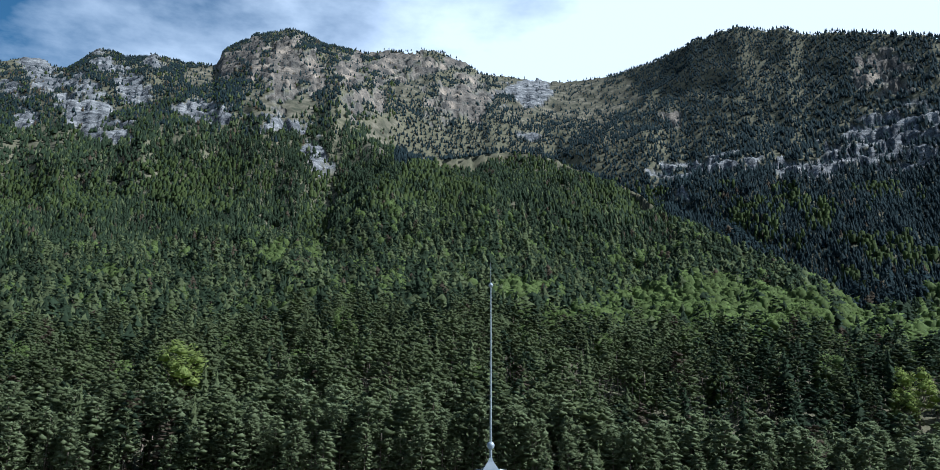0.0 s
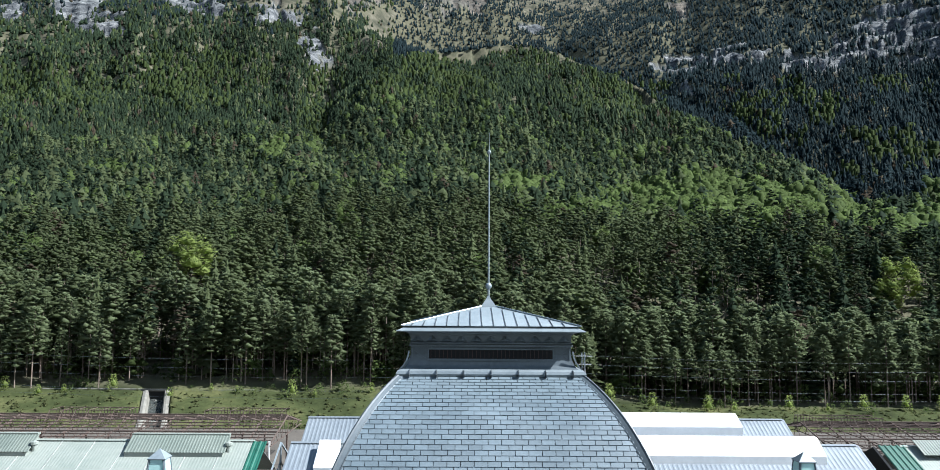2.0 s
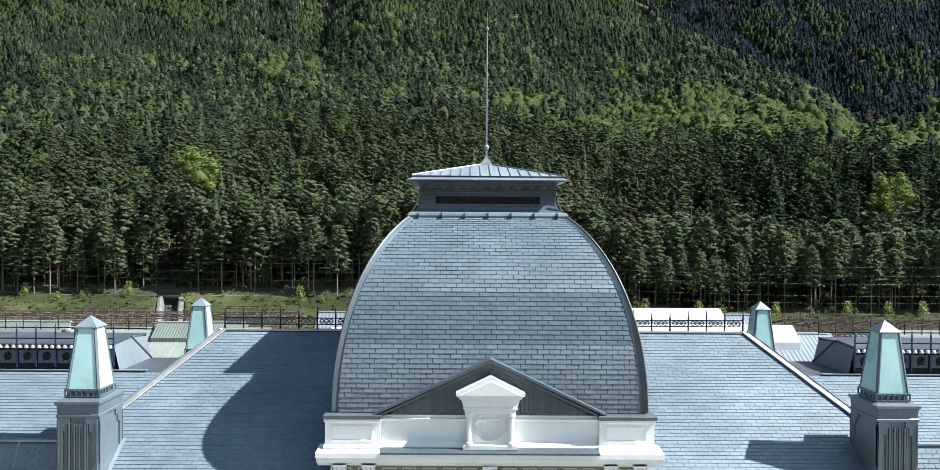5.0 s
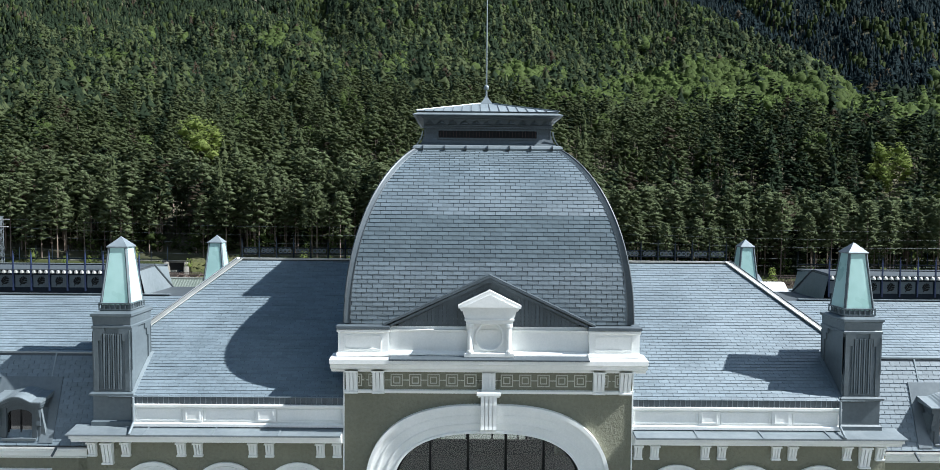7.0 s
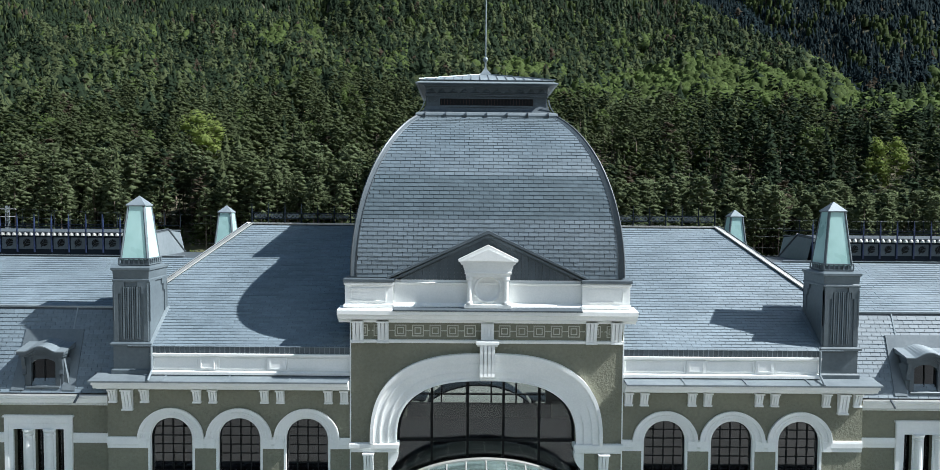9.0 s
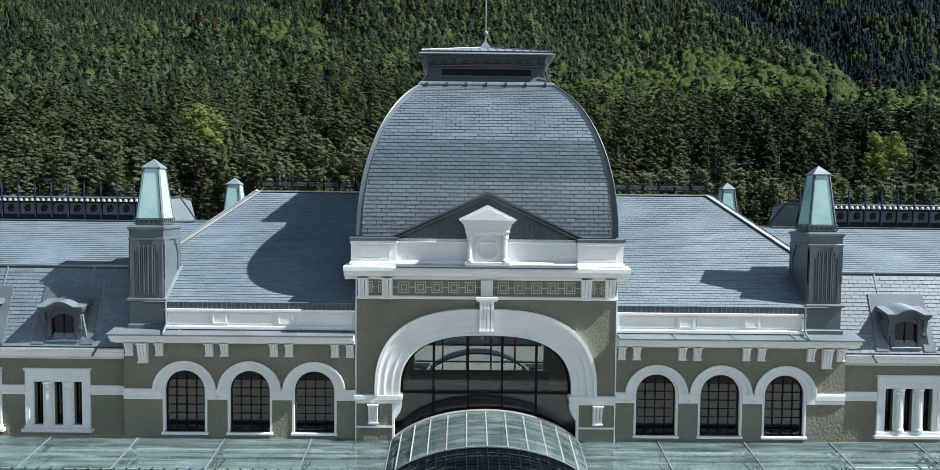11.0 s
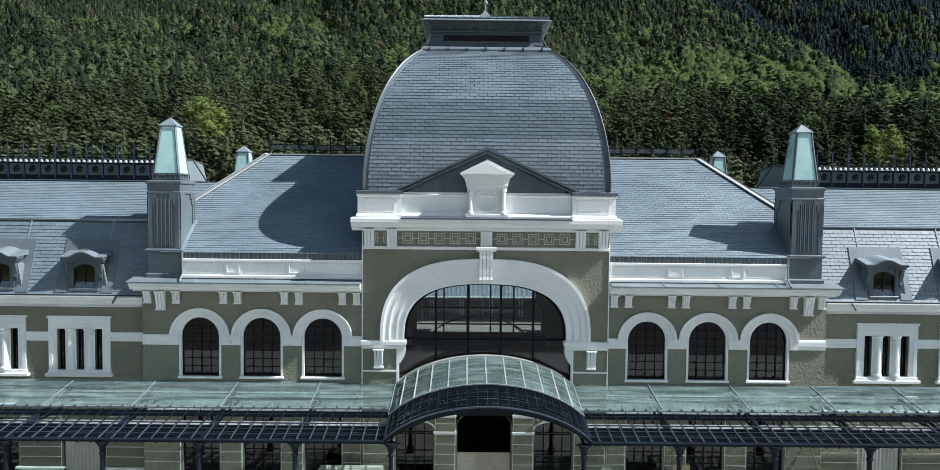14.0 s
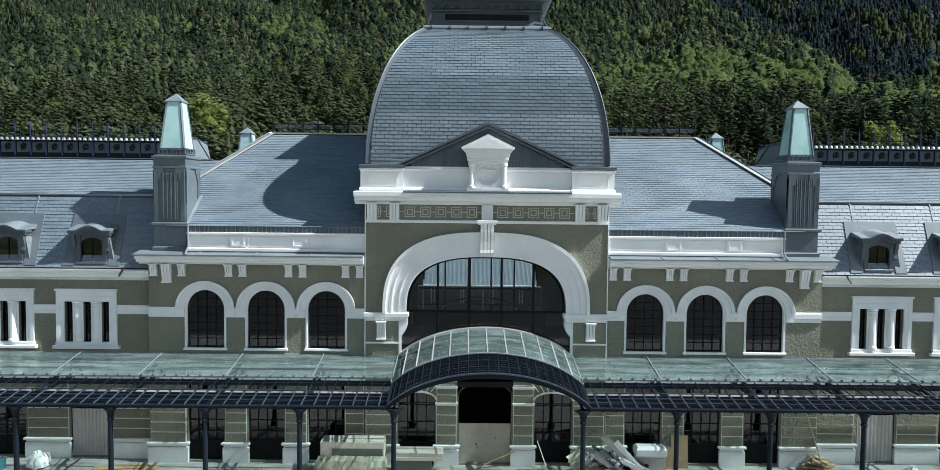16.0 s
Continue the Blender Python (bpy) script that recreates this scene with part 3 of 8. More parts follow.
    dry_mix = nt.nodes.new("ShaderNodeMix")
    dry_mix.data_type = "RGBA"
    scree = nt.nodes.new("ShaderNodeAttribute")
    scree.attribute_name = "dry"
    nt.links.new(scree.outputs["Fac"], dry_mix.inputs[0])
    nt.links.new(ground_mix.outputs[2], dry_mix.inputs[6])
    nt.links.new(hay.outputs["Color"], dry_mix.inputs[7])
    nt.links.new(dry_mix.outputs[2], mix.inputs[6])
    nt.links.new(tint.outputs[2], mix.inputs[7])
    nt.links.new(mix.outputs[2], bsdf.inputs["Base Color"])
    b = node(nt, "ShaderNodeBump", Strength=0.8, Distance=9.0)
    scaled = nt.nodes.new("ShaderNodeMath")
    scaled.operation = "MULTIPLY"
    nt.links.new(strata.outputs["Fac"], scaled.inputs[0])
    nt.links.new(attr.outputs["Fac"], scaled.inputs[1])
    nt.links.new(scaled.outputs[0], b.inputs["Height"])
    nt.links.new(b.outputs["Normal"], bsdf.inputs["Normal"])
    return m


LAND = land_material()
tagged(new("ground", land_mesh()), "grassy valley floor and bank rising to steep wooded limestone mountains", "ground", kind="structure")

# ---- trees ----
TR = np.random.RandomState(21)


def clump(c, rx, rz, n, rs, jag=0.4):
    """A ragged clump of foliage: uneven rim, raised top, flatter underside."""
    a = (np.arange(n) + rs.rand(n) * 0.7) * 2 * math.pi / n
    r = rx * (1 - jag + 2 * jag * rs.rand(n))
    rim = np.stack([np.cos(a) * r, np.sin(a) * r, (rs.rand(n) - 0.6) * rz * 0.8], -1)
    top, low = np.array([[(rs.rand() - 0.5) * rx * 0.5, (rs.rand() - 0.5) * rx * 0.5, rz]]), np.array([[0, 0, -rz * 0.6]])
    v = np.concatenate([rim, top, low]) + np.array(c)
    f = [(k, (k + 1) % n, n) for k in range(n)] + [((k + 1) % n, k, n + 1) for k in range(n)]
    return v, np.array(f)


def gather(pieces):
    vs, fs, n = [], [], 0
    for v, f in pieces:
        vs.append(v)
        fs.append(f + n)
        n += len(v)
    return np.concatenate(vs), np.concatenate(fs)


def tiered(tiers, sides, low, width, rs, conical, rise=0.9):
    """A conifer's crown of height 1: many ragged whorls of branches, long and short in turn, round a bare axis."""
    v, f = [], []
    step = (1 - low) / tiers
    lean = (rs.rand(2) - 0.5) * 0.06
    for k in range(tiers):
        t = low + step * (k + 0.5 * (rs.rand() - 0.5) * (k > 0))
        reach = width * (max(0.0, 1.03 - t) / (1.03 - low)) ** (0.85 if conical else 0.55) * (1 if conical else min(1, 0.62 + 2.4 * (t - low)))
        a = (np.arange(sides) + 0.75 * rs.rand(sides)) * 2 * math.pi / sides + rs.rand() * 3
        out = reach * np.where(np.arange(sides) % 2, 0.38, 1.0) * (0.70 + 0.62 * rs.rand(sides))
        side = (rs.rand(2) - 0.5) * reach * 0.45 + lean * k / tiers
        foot = t - step * (0.1 + 0.55 * rs.rand(sides))
        n = len(v)
        v += [(math.cos(q) * r + side[0], math.sin(q) * r + side[1], z) for q, r, z in zip(a, out, foot)]
        v.append((side[0] * 0.5, side[1] * 0.5, min(1.0, t + step * rise) if k < tiers - 1 else 1.0))
        f += [(n + q, n + (q + 1) % sides, n + sides) for q in range(sides)]
    return np.array(v), np.array(f)


def pine_crown(tufts, sides, low, width, rs, needles, size=0.02):
    """A pine's crown of height 1: flat ragged tufts of needles at the ends of rising branches, with gaps between."""
    out = []
    lean = (rs.rand(2) - 0.5) * 0.08
    for k in range(tufts):
        t = low + (0.985 - low) * ((k + rs.rand()) / tufts) ** 0.88
        swell = (max(0.0, 1.02 - t) / (1.02 - low)) ** 0.6 * min(1, 0.5 + 2.6 * (t - low))
        reach = width * swell * (0.25 + 0.75 * math.sqrt(rs.rand()))
        a = 2.4 * k + rs.rand()
        wide = width * (0.26 + 0.22 * rs.rand()) * (0.5 + 0.5 * swell)
        out.append(clump((math.cos(a) * reach + lean[0] * t, math.sin(a) * reach + lean[1] * t, t), wide, wide * (0.42 + 0.3 * rs.rand()), sides, rs, 0.42))
    out.append(clump((lean[0], lean[1], 0.965), width * 0.16, 0.035, sides, rs, 0.3))
    out.append(sprays(needles, low, width * 1.12, size, rs, 0.6))
    return gather(out)


def cone(sides, low, width, rs, waist=True):
    """A far conifer: a ragged cone with a bulging middle."""
    a = (np.arange(sides) + 0.6 * rs.rand(sides)) * 2 * math.pi / sides
    rings = [(low, 1.0)] + ([(low + 0.42 * (1 - low), 0.74)] if waist else [])
    v = [np.stack([np.cos(a + 0.4 * k) * width * r * (0.75 + 0.5 * rs.rand(sides)), np.sin(a + 0.4 * k) * width * r * (0.75 + 0.5 * rs.rand(sides)), np.full(sides, z) + 0.05 * rs.rand(sides)], -1) for k, (z, r) in enumerate(rings)]
    v = np.concatenate(v + [np.array([[0, 0, 1.0]])])
    f, n = [], len(rings)
    for k in range(n - 1):
        for q in range(sides):
            a0, a1, b0, b1 = k * sides + q, k * sides + (q + 1) % sides, (k + 1) * sides + q, (k + 1) * sides + (q + 1) % sides
            f += [(a0, a1, b1), (a0, b1, b0)]
    f += [((n - 1) * sides + q, (n - 1) * sides + (q + 1) % sides, n * sides) for q in range(sides)]
    return v, np.array(f)


def lumpy(sides, lats, centre, wide, high, rs, jag=0.28):
    """A lobe of leaves: an egg with hollows and bulges."""
    v, f = [], []
    for k in range(lats):
        h = -0.75 + 1.6 * k / (lats - 1)
        r = wide * math.sqrt(max(0.12, 1 - min(1, abs(h)) ** 2.2))
        a = (np.arange(sides) + 0.5 * (k % 2) + 0.5 * rs.rand(sides)) * 2 * math.pi / sides
        rr = r * (1 - jag + 2 * jag * rs.rand(sides))
        v.append(np.stack([np.cos(a) * rr, np.sin(a) * rr, high * (h + 0.25 * (rs.rand(sides) - 0.5))], -1))
    v = np.concatenate(v + [np.array([[0, 0, high * (1.0 + 0.1 * rs.rand())]])]) + np.array(centre)
    for k in range(lats - 1):
        for q in range(sides):
            a0, a1, b0, b1 = k * sides + q, k * sides + (q + 1) % sides, (k + 1) * sides + q, (k + 1) * sides + (q + 1) % sides
            f += [(a0, a1, b1), (a0, b1, b0)]
    f += [((lats - 1) * sides + q, (lats - 1) * sides + (q + 1) % sides, lats * sides) for q in range(sides)]
    return v, np.array(f)


def sprays(count, crown_from, width, size, rs, power=0.55):
    """Small pointed tufts that break a crown's outline."""
    v, f = [], []
    for k in range(count):
        t = crown_from + (0.99 - crown_from) * rs.rand() ** 0.9
        full = width * ((1.04 - t) / (1.04 - crown_from)) ** power * (0.55 + 0.6 * rs.rand())
        a = rs.rand() * 2 * math.pi
        c = np.array([math.cos(a) * full, math.sin(a) * full, t])
        way = np.array([math.cos(a), math.sin(a), 0.9 * rs.rand() - 0.1]) * size * (0.7 + 0.8 * rs.rand())
        side = np.array([-math.sin(a), math.cos(a), 2.2 * (rs.rand() - 0.5)]) * size * (0.28 + 0.3 * rs.rand())
        n = len(v)
        v += [c + way, c - way * 0.5 + side, c - way * 0.5 - side]
        f.append((n, n + 1, n + 2))
    return np.array(v), np.array(f)


def round_tree(clumps, sides, width, rs):
    """A broad-leaved tree of height 1: overlapping ragged lobes."""
    out = []
    for k in range(clumps):
        a = k * 2.4 + rs.rand()
        t = 0.30 + 0.55 * ((k + rs.rand()) / clumps)
        r = width * math.sqrt(max(0.05, 1 - ((t - 0.5) / 0.52) ** 2)) * (0.6 if clumps > 3 else 0.2)
        s = width * (0.42 if clumps > 7 else 0.48 if clumps > 3 else 0.95) * (0.7 + 0.6 * rs.rand())
        out.append(clump((r * math.cos(a), r * math.sin(a), t), s, s * 0.85, sides, rs, 0.32))
    return gather(out)


def trunk_shape(sides, r):
    a = np.arange(sides) * 2 * math.pi / sides
    ring = np.stack([np.cos(a), np.sin(a)], -1)
    v = np.concatenate([np.c_[ring * r, np.zeros(sides) - 0.02], np.c_[ring * r * 0.7, np.full(sides, 0.45)], np.c_[ring * r * 0.25, np.full(sides, 0.93)]])
    f = [(k * sides + j, k * sides + (j + 1) % sides, (k + 1) * sides + (j + 1) % sides, (k + 1) * sides + j) for k in range(2) for j in range(sides)]
    return v, np.array(f)


def planted(templates, x, y, z, h, tint):
    """Copies of the templates, turned and scaled, as one pair of arrays."""
    vs, fs, ts, n = [], [], [], 0
    pick = TR.randint(len(templates), size=len(x))
    turn = TR.rand(len(x)) * 6.283
    slim = 0.8 + 0.45 * TR.rand(len(x))
    for k, (v, f) in enumerate(templates):
        i = np.where(pick == k)[0]
        if not len(i):
            continue
        c, s = np.cos(turn[i])[:, None], np.sin(turn[i])[:, None]
        w = (h[i] * slim[i])[:, None]
        px = (v[:, 0] * c - v[:, 1] * s) * w + x[i][:, None]
        py = (v[:, 0] * s + v[:, 1] * c) * w + y[i][:, None]
        pz = v[:, 2] * h[i][:, None] + z[i][:, None]
        vs.append(np.stack([px, py, pz], -1).reshape(-1, 3))
        fs.append((f[None] + (np.arange(len(i)) * len(v))[:, None, None] + n).reshape(-1, f.shape[1]))
        ts.append(np.repeat(tint[i], len(v)))
        n += len(i) * len(v)
    return np.concatenate(vs), np.concatenate(fs), np.concatenate(ts)


# groves of broad-leaved trees: azimuth, elevation, half sizes
GROVES = [(-.377, .30, .10, .035), (-.62, .285, .12, .03), (-.205, .25, .018, .08), (-.054, .29, .08, .035), (-.04, .335, .06, .02), (.11, .345, .07, .025), (.25, .285, .09, .03), (.37, .255, .08, .02),
          (.25, .125, .07, .024), (.33, .106, .10, .048), (.42, .094, .11, .046), (.53, .080, .10, .036), (.62, .070, .09, .034), (.18, .085, .05, .014), (.07, .135, .035, .02), (.14, .075, .04, .010), (.60, .215, .10, .04), (.46, .25, .05, .03), (-.487, .150, .05, .010), (.10, .135, .04, .014), (.70, .10, .1, .03), (-.26, .19, .015, .02)]


def scatter(count, r0, r1, half):
    th = (TR.rand(count) * 2 - 1) * half
    r = np.sqrt(r0 ** 2 + TR.rand(count) * (r1 ** 2 - r0 ** 2))
    r = np.where(r > 190, r * (1 + 0.16 * (TR.rand(count) - 0.5)), r)
    x, y = OX + r * np.sin(th), OY + r * np.cos(th)
    z, rock, cream, dry = land(x, y)
    u, d = np.tan(th), r * np.cos(th)
    e = (z - OZ) / d
    grove = np.full(count, -9.0)
    for cu, ce, su, se in GROVES:
        grove = np.maximum(grove, 1 - ((u - cu) / su) ** 2 - ((e - ce) / se) ** 2)
    soft = N2.fbm(u * 30, e * 60, 4) - 0.5
    far = smooth(500, 900, d)
    leafy = (grove + soft * 3.0 + (TR.rand(count) - 0.5) * (1.1 + 2.2 * far) > 0.16 + 0.5 * far) | ((TR.rand(count) < 0.03 + 0.06 * smooth(300, 400, d)) & (d > 235))
    keep = (d > 170) & ((rock < 0.4) | (TR.rand(count) < 0.12)) & ((dry < 0.5) | (TR.rand(count) < 0.16))
    bare = smooth(0.40, 0.52, e) * smooth(0.46, 0.60, N1.fbm(u * 22 + 8, e * 44, 4)) * smooth(-.36, -.30, u) * smooth(.24, .10, u)
    keep &= TR.rand(count) > bare * 0.6
    keep &= d < curve(CREST_D, u) + 15
    keep &= ~((np.abs(u + 0.19 - (d - 900) * 0.00003) < 0.006) & (d > 700) & (d < 1500) & (TR.rand(count) < 0.7))
    keep &= ~((np.abs(u + 0.373) < 0.026) & (d > 205) & (d < 232))
    keep &= ~((np.abs(u - 0.600) < 0.034) & (d > 205) & (d < 238))
    brown = (~leafy) & (N3.fbm(u * 60 + 4, e * 90, 3) > 0.70) & (TR.rand(count) < 0.5)
    tone = np.clip(0.15 + 0.75 * N1.fbm(u * 14, e * 26, 4) + (TR.rand(count) - 0.5) * 0.4, 0, 1)
    # beyond the spur, and high up, crowns take the bluer colour that paints haze and shade
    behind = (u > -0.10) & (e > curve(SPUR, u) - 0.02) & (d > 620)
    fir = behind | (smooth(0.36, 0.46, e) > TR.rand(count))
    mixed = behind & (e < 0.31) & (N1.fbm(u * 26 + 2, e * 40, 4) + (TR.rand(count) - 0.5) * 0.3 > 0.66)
    return [a[keep] for a in (x, y, z, d, (leafy & ~behind) | mixed, brown & (~behind | (e < 0.31)), tone, fir)]


def wood(name, count, r0, r1, half, height, kites, sides, label, pines_share):
    x, y, z, d, leafy, brown, tone, fir = scatter(count, r0, r1, half)
    h = height * (0.66 + 0.62 * TR.rand(len(x))) * (1 - 0.25 * smooth(1000, 1800, d))
    rs = np.random.RandomState(kites)
    near, mid = kites > 60, kites > 12
    spruces, pines, rounds = [], [], []
    for k in range(8):
        low, wide = 0.06 + 0.12 * rs.rand(), 0.150 + 0.05 * rs.rand()
        if near:
            spruces.append(gather([tiered(15, 11, low, wide * 1.1, rs, True), sprays(50, low, wide, 0.030, rs, 0.9)]))
        elif mid:
            spruces.append(gather([tiered(6, 7, low, wide * 1.15, rs, True, 1.2), sprays(4, low, wide, 0.05, rs, 0.9)]))
        else:
            spruces.append(tiered(3, 5, low, wide * 1.3, rs, True, 1.5) if kites > 7 else cone(5, low, wide * 1.3, rs, False))
    for k in range(10):
        low, wide = (0.30 if near else 0.24 if mid else 0.15) + 0.14 * rs.rand(), 0.155 + 0.06 * rs.rand()
        if near:
            pines.append(pine_crown(17, 5, low, wide * 0.98, rs, 48, 0.028))
        elif mid:
            pines.append(pine_crown(5, 4, low, wide * 1.1, rs, 6, 0.05) if k % 2 else gather([tiered(6, 7, low, wide * 1.3, rs, False, 1.0), sprays(4, low, wide * 1.2, 0.05, rs, 0.55)]))
        else:
            pines.append(tiered(3, 5, low, wide * 1.35, rs, False, 1.3) if kites > 7 else cone(5, low, wide * 1.3, rs, False))
    for k in range(7):
        wide = 0.27 + 0.10 * rs.rand()
        if near:
            pieces = [lumpy(6, 4, (wide * 0.55 * math.cos(2.4 * i), wide * 0.55 * math.sin(2.4 * i), 0.30 + 0.055 * i), wide * (0.46 - 0.02 * i), 0.13, rs, 0.4) for i in range(10)]
            pieces.append(sprays(420, 0.16, wide * 1.0, 0.034, rs, 0.42))
        elif mid:
            pieces = [lumpy(7, 4, (0, 0, 0.52), wide * 0.88, 0.40, rs, 0.4), sprays(22, 0.22, wide * 0.98, 0.08, rs, 0.42)]
        else:
            pieces = [lumpy(5, 2, (0, 0, 0.5), wide * 1.1, 0.45, rs)]
        rounds.append(gather(pieces))
    needle = (~leafy) & (~brown)
    pale = needle & ~fir & (TR.rand(len(x)) < pines_share + 0.5 * (tone - 0.5) - 0.55 * smooth(0.26, 0.38, x / (y - OY)) * smooth(480, 380, d))
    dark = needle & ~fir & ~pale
    parts = [("pine_crowns", pale, pines + spruces[:1], PINE, 1.0), ("fir_crowns", dark, pines + spruces[:3], FIR, 1.0), ("blue_fir_crowns", needle & fir, spruces + pines[:3], HAZE_FIR, 1.0),
             ("leafy_crowns", leafy, rounds, BROAD if mid else DULL_BROAD, 0.85), ("brown_crowns", brown, pines, BROWN, 0.9)]
    holder = empty(name, label, "forest", kind="stuff")
    for part_name, mask, templates, mat, factor in parts:
        if mask.sum():
            v, f, t = planted(templates, x[mask], y[mask], z[mask], h[mask] * factor, tone[mask])
            tagged(part(part_name, raw_mesh(part_name, v, f, mat, t), mat, holder), kind="stuff")
    if sides:
        v, f, t = planted([trunk_shape(sides, 0.012)], x, y, z, h * 0.72, tone)
        tagged(part("trunks", raw_mesh("trunks", v, f, TRUNK, t), TRUNK, holder), kind="stuff")


wood("lower_forest", 2350, 172, 350, 0.66, 19.0, 105, 4, "dense dark green pine forest with pale trunks at the slope's foot", 0.90)
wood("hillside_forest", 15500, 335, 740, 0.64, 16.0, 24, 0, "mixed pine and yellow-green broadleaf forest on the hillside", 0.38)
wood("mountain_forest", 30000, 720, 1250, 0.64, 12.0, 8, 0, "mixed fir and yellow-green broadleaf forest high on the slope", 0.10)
wood("mountain_forest", 62000, 1230, 2500, 0.64, 12.5, 7, 0, "distant fir woods on the mountain slopes with haze and shade in their colour", 0.10)

def leafy_tree(x, y, h, seed, label):
    """One broad-leaved tree with trunk, limbs and a ragged crown."""
    rs = np.random.RandomState(seed)
    z = float(land(np.array([x]), np.array([y]))[0][0])
    tree = empty("leafy_tree", label, "tree", at=(x, y, z - 0.1))
    limbs = Shape().tube((0, 0, 0), (0, 0, h * 0.5), h * 0.018, h * 0.010, 7)
    for k in range(7):
        a = k * 2.4
        limbs.tube((0, 0, h * (0.22 + 0.04 * k)), (h * 0.24 * math.cos(a), h * 0.24 * math.sin(a), h * (0.45 + 0.05 * k)), h * 0.007, h * 0.003, 5)
    part("trunk", limbs, TRUNK, tree)
    lobes = []
    for k in range(16):
        a, t = k * 2.4, 0.34 + 0.5 * ((k * 7) % 16) / 16
        r = 0.30 * math.sqrt(max(0.02, 1 - ((t - 0.52) / 0.40) ** 2)) * (0.55 + 0.45 * rs.rand())
        lobes.append((r * math.cos(a), r * math.sin(a), t, 0.10 + 0.05 * rs.rand()))
    leaves = []
    for cx, cy, cz, cr in lobes:
        leaves.append(clump((cx, cy, cz), cr * 0.72, cr * 0.6, 8, rs, 0.35))
        v, f = sprays(230, 0.0, cr * 1.15, 0.022, rs, 0.5)
        v[:, 2] = (v[:, 2] - 0.45) * cr * 2.0
        leaves.append((v + np.array([cx, cy, cz]), f))
    v, f = gather(leaves)
    part("crown", raw_mesh("crown", v * h, f, LIME, np.full(len(v), 0.6)), LIME, tree, "bright yellow-green leaves")


leafy_tree(-87.0, 211, 27, 1, "bright yellow-green broadleaf tree among dark pines")
leafy_tree(141.3, 215.5, 21, 2, "yellow-green broadleaf tree at the forest's foot")
leafy_tree(135.0, 212, 15, 3, "yellow-green broadleaf tree at the forest's foot")
leafy_tree(-101, 205, 13, 4, "small pale green broadleaf tree among dark pines")
rs = np.random.RandomState(32)
ux, uy, uz, ud, ul, ub, ut, uf = scatter(1500, 168, 290, 0.64)
v, f, t = planted([gather([round_tree(3, 5, 0.22, rs), sprays(34, 0.05, 0.42, 0.09, rs, 0.4)]) for k in range(4)], ux, uy, uz - 0.3, 2.0 + 5.0 * rs.rand(len(ux)) ** 2, ut)
tagged(new("undergrowth", raw_mesh("undergrowth", v, f, DULL_BROAD, t)), "leafy undergrowth between the pine trunks", "undergrowth", kind="stuff")
rs = np.random.RandomState(33)
sx_, sy_ = rs.rand(400) * 260 - 130, np.concatenate([141 + rs.rand(120) * 7, 149 + rs.rand(280) * 22])
sz_ = land(sx_, sy_)[0]
v, f, t = planted([gather([round_tree(4, 6, 0.22, rs), sprays(130, 0.05, 0.42, 0.06, rs, 0.4)]) for k in range(4)], sx_, sy_, sz_ - 0.4, np.where(sy_ < 149, 0.8 + 2.2 * rs.rand(400) ** 2, 2.0 + 5.0 * rs.rand(400) ** 1.5), rs.rand(400))
tagged(new("bank_shrubs", raw_mesh("bank_shrubs", v, f, BROAD, t)), "low yellow-green shrubs along the top of the bank", "shrubs", kind="stuff")

gr_ = np.random.RandomState(44)
gx, gy = gr_.rand(2600) * 250 - 125, 118 + 28 * gr_.rand(2600)
away = np.abs(gx - brook_x(gy)) > 3.2
gx, gy = gx[away], gy[away]
v, f, t = planted([gather([clump((0, 0, 0.25), 0.7, 0.45, 6, gr_, 0.4), sprays(8, 0.0, 0.8, 0.4, gr_, 0.3)]) for k in range(5)], gx, gy, land(gx, gy)[0] - 0.1, 0.25 + 0.5 * gr_.rand(len(gx)) ** 2, gr_.rand(len(gx)))
tagged(new("grass_tufts", raw_mesh("grass_tufts", v, f, MEADOW, t)), "rough tussocks of grass on the bank", "grass", kind="stuff")

EDGE = []
for k in range(4):
    rs = np.random.RandomState(60 + k)
    v, f = gather([clump((0, 0, 0.4), 0.2, 0.3, 7, rs, 0.3), sprays(260, 0.02, 0.40, 0.055, rs, 0.4)])
    EDGE.append(raw_mesh("edge_shrub", v, f, LIME, np.full(len(v), 0.3 + 0.5 * rs.rand())))
rs = np.random.RandomState(71)
for k in range(26):
    x, y = -118 + 240 * k / 26 + rs.rand() * 6, 141.5 + rs.rand() * 4.5
    if abs(x - brook_x(y)) < 2.6:
        x += 4.5
    h = 1.6 + 2.6 * rs.rand()
    shrub = new("edge_shrub", EDGE[k % 4])
    shrub.location, shrub.scale, shrub.rotation_euler = (x, y, float(land(np.array([x]), np.array([y]))[0][0]) - 0.1), (h * 0.9, h * 0.9, h), (0, 0, rs.rand() * 6.28)
    tagged(shrub, "yellow-green leafy shrub at the forest's edge", "shrub", "shrubs along the bank")

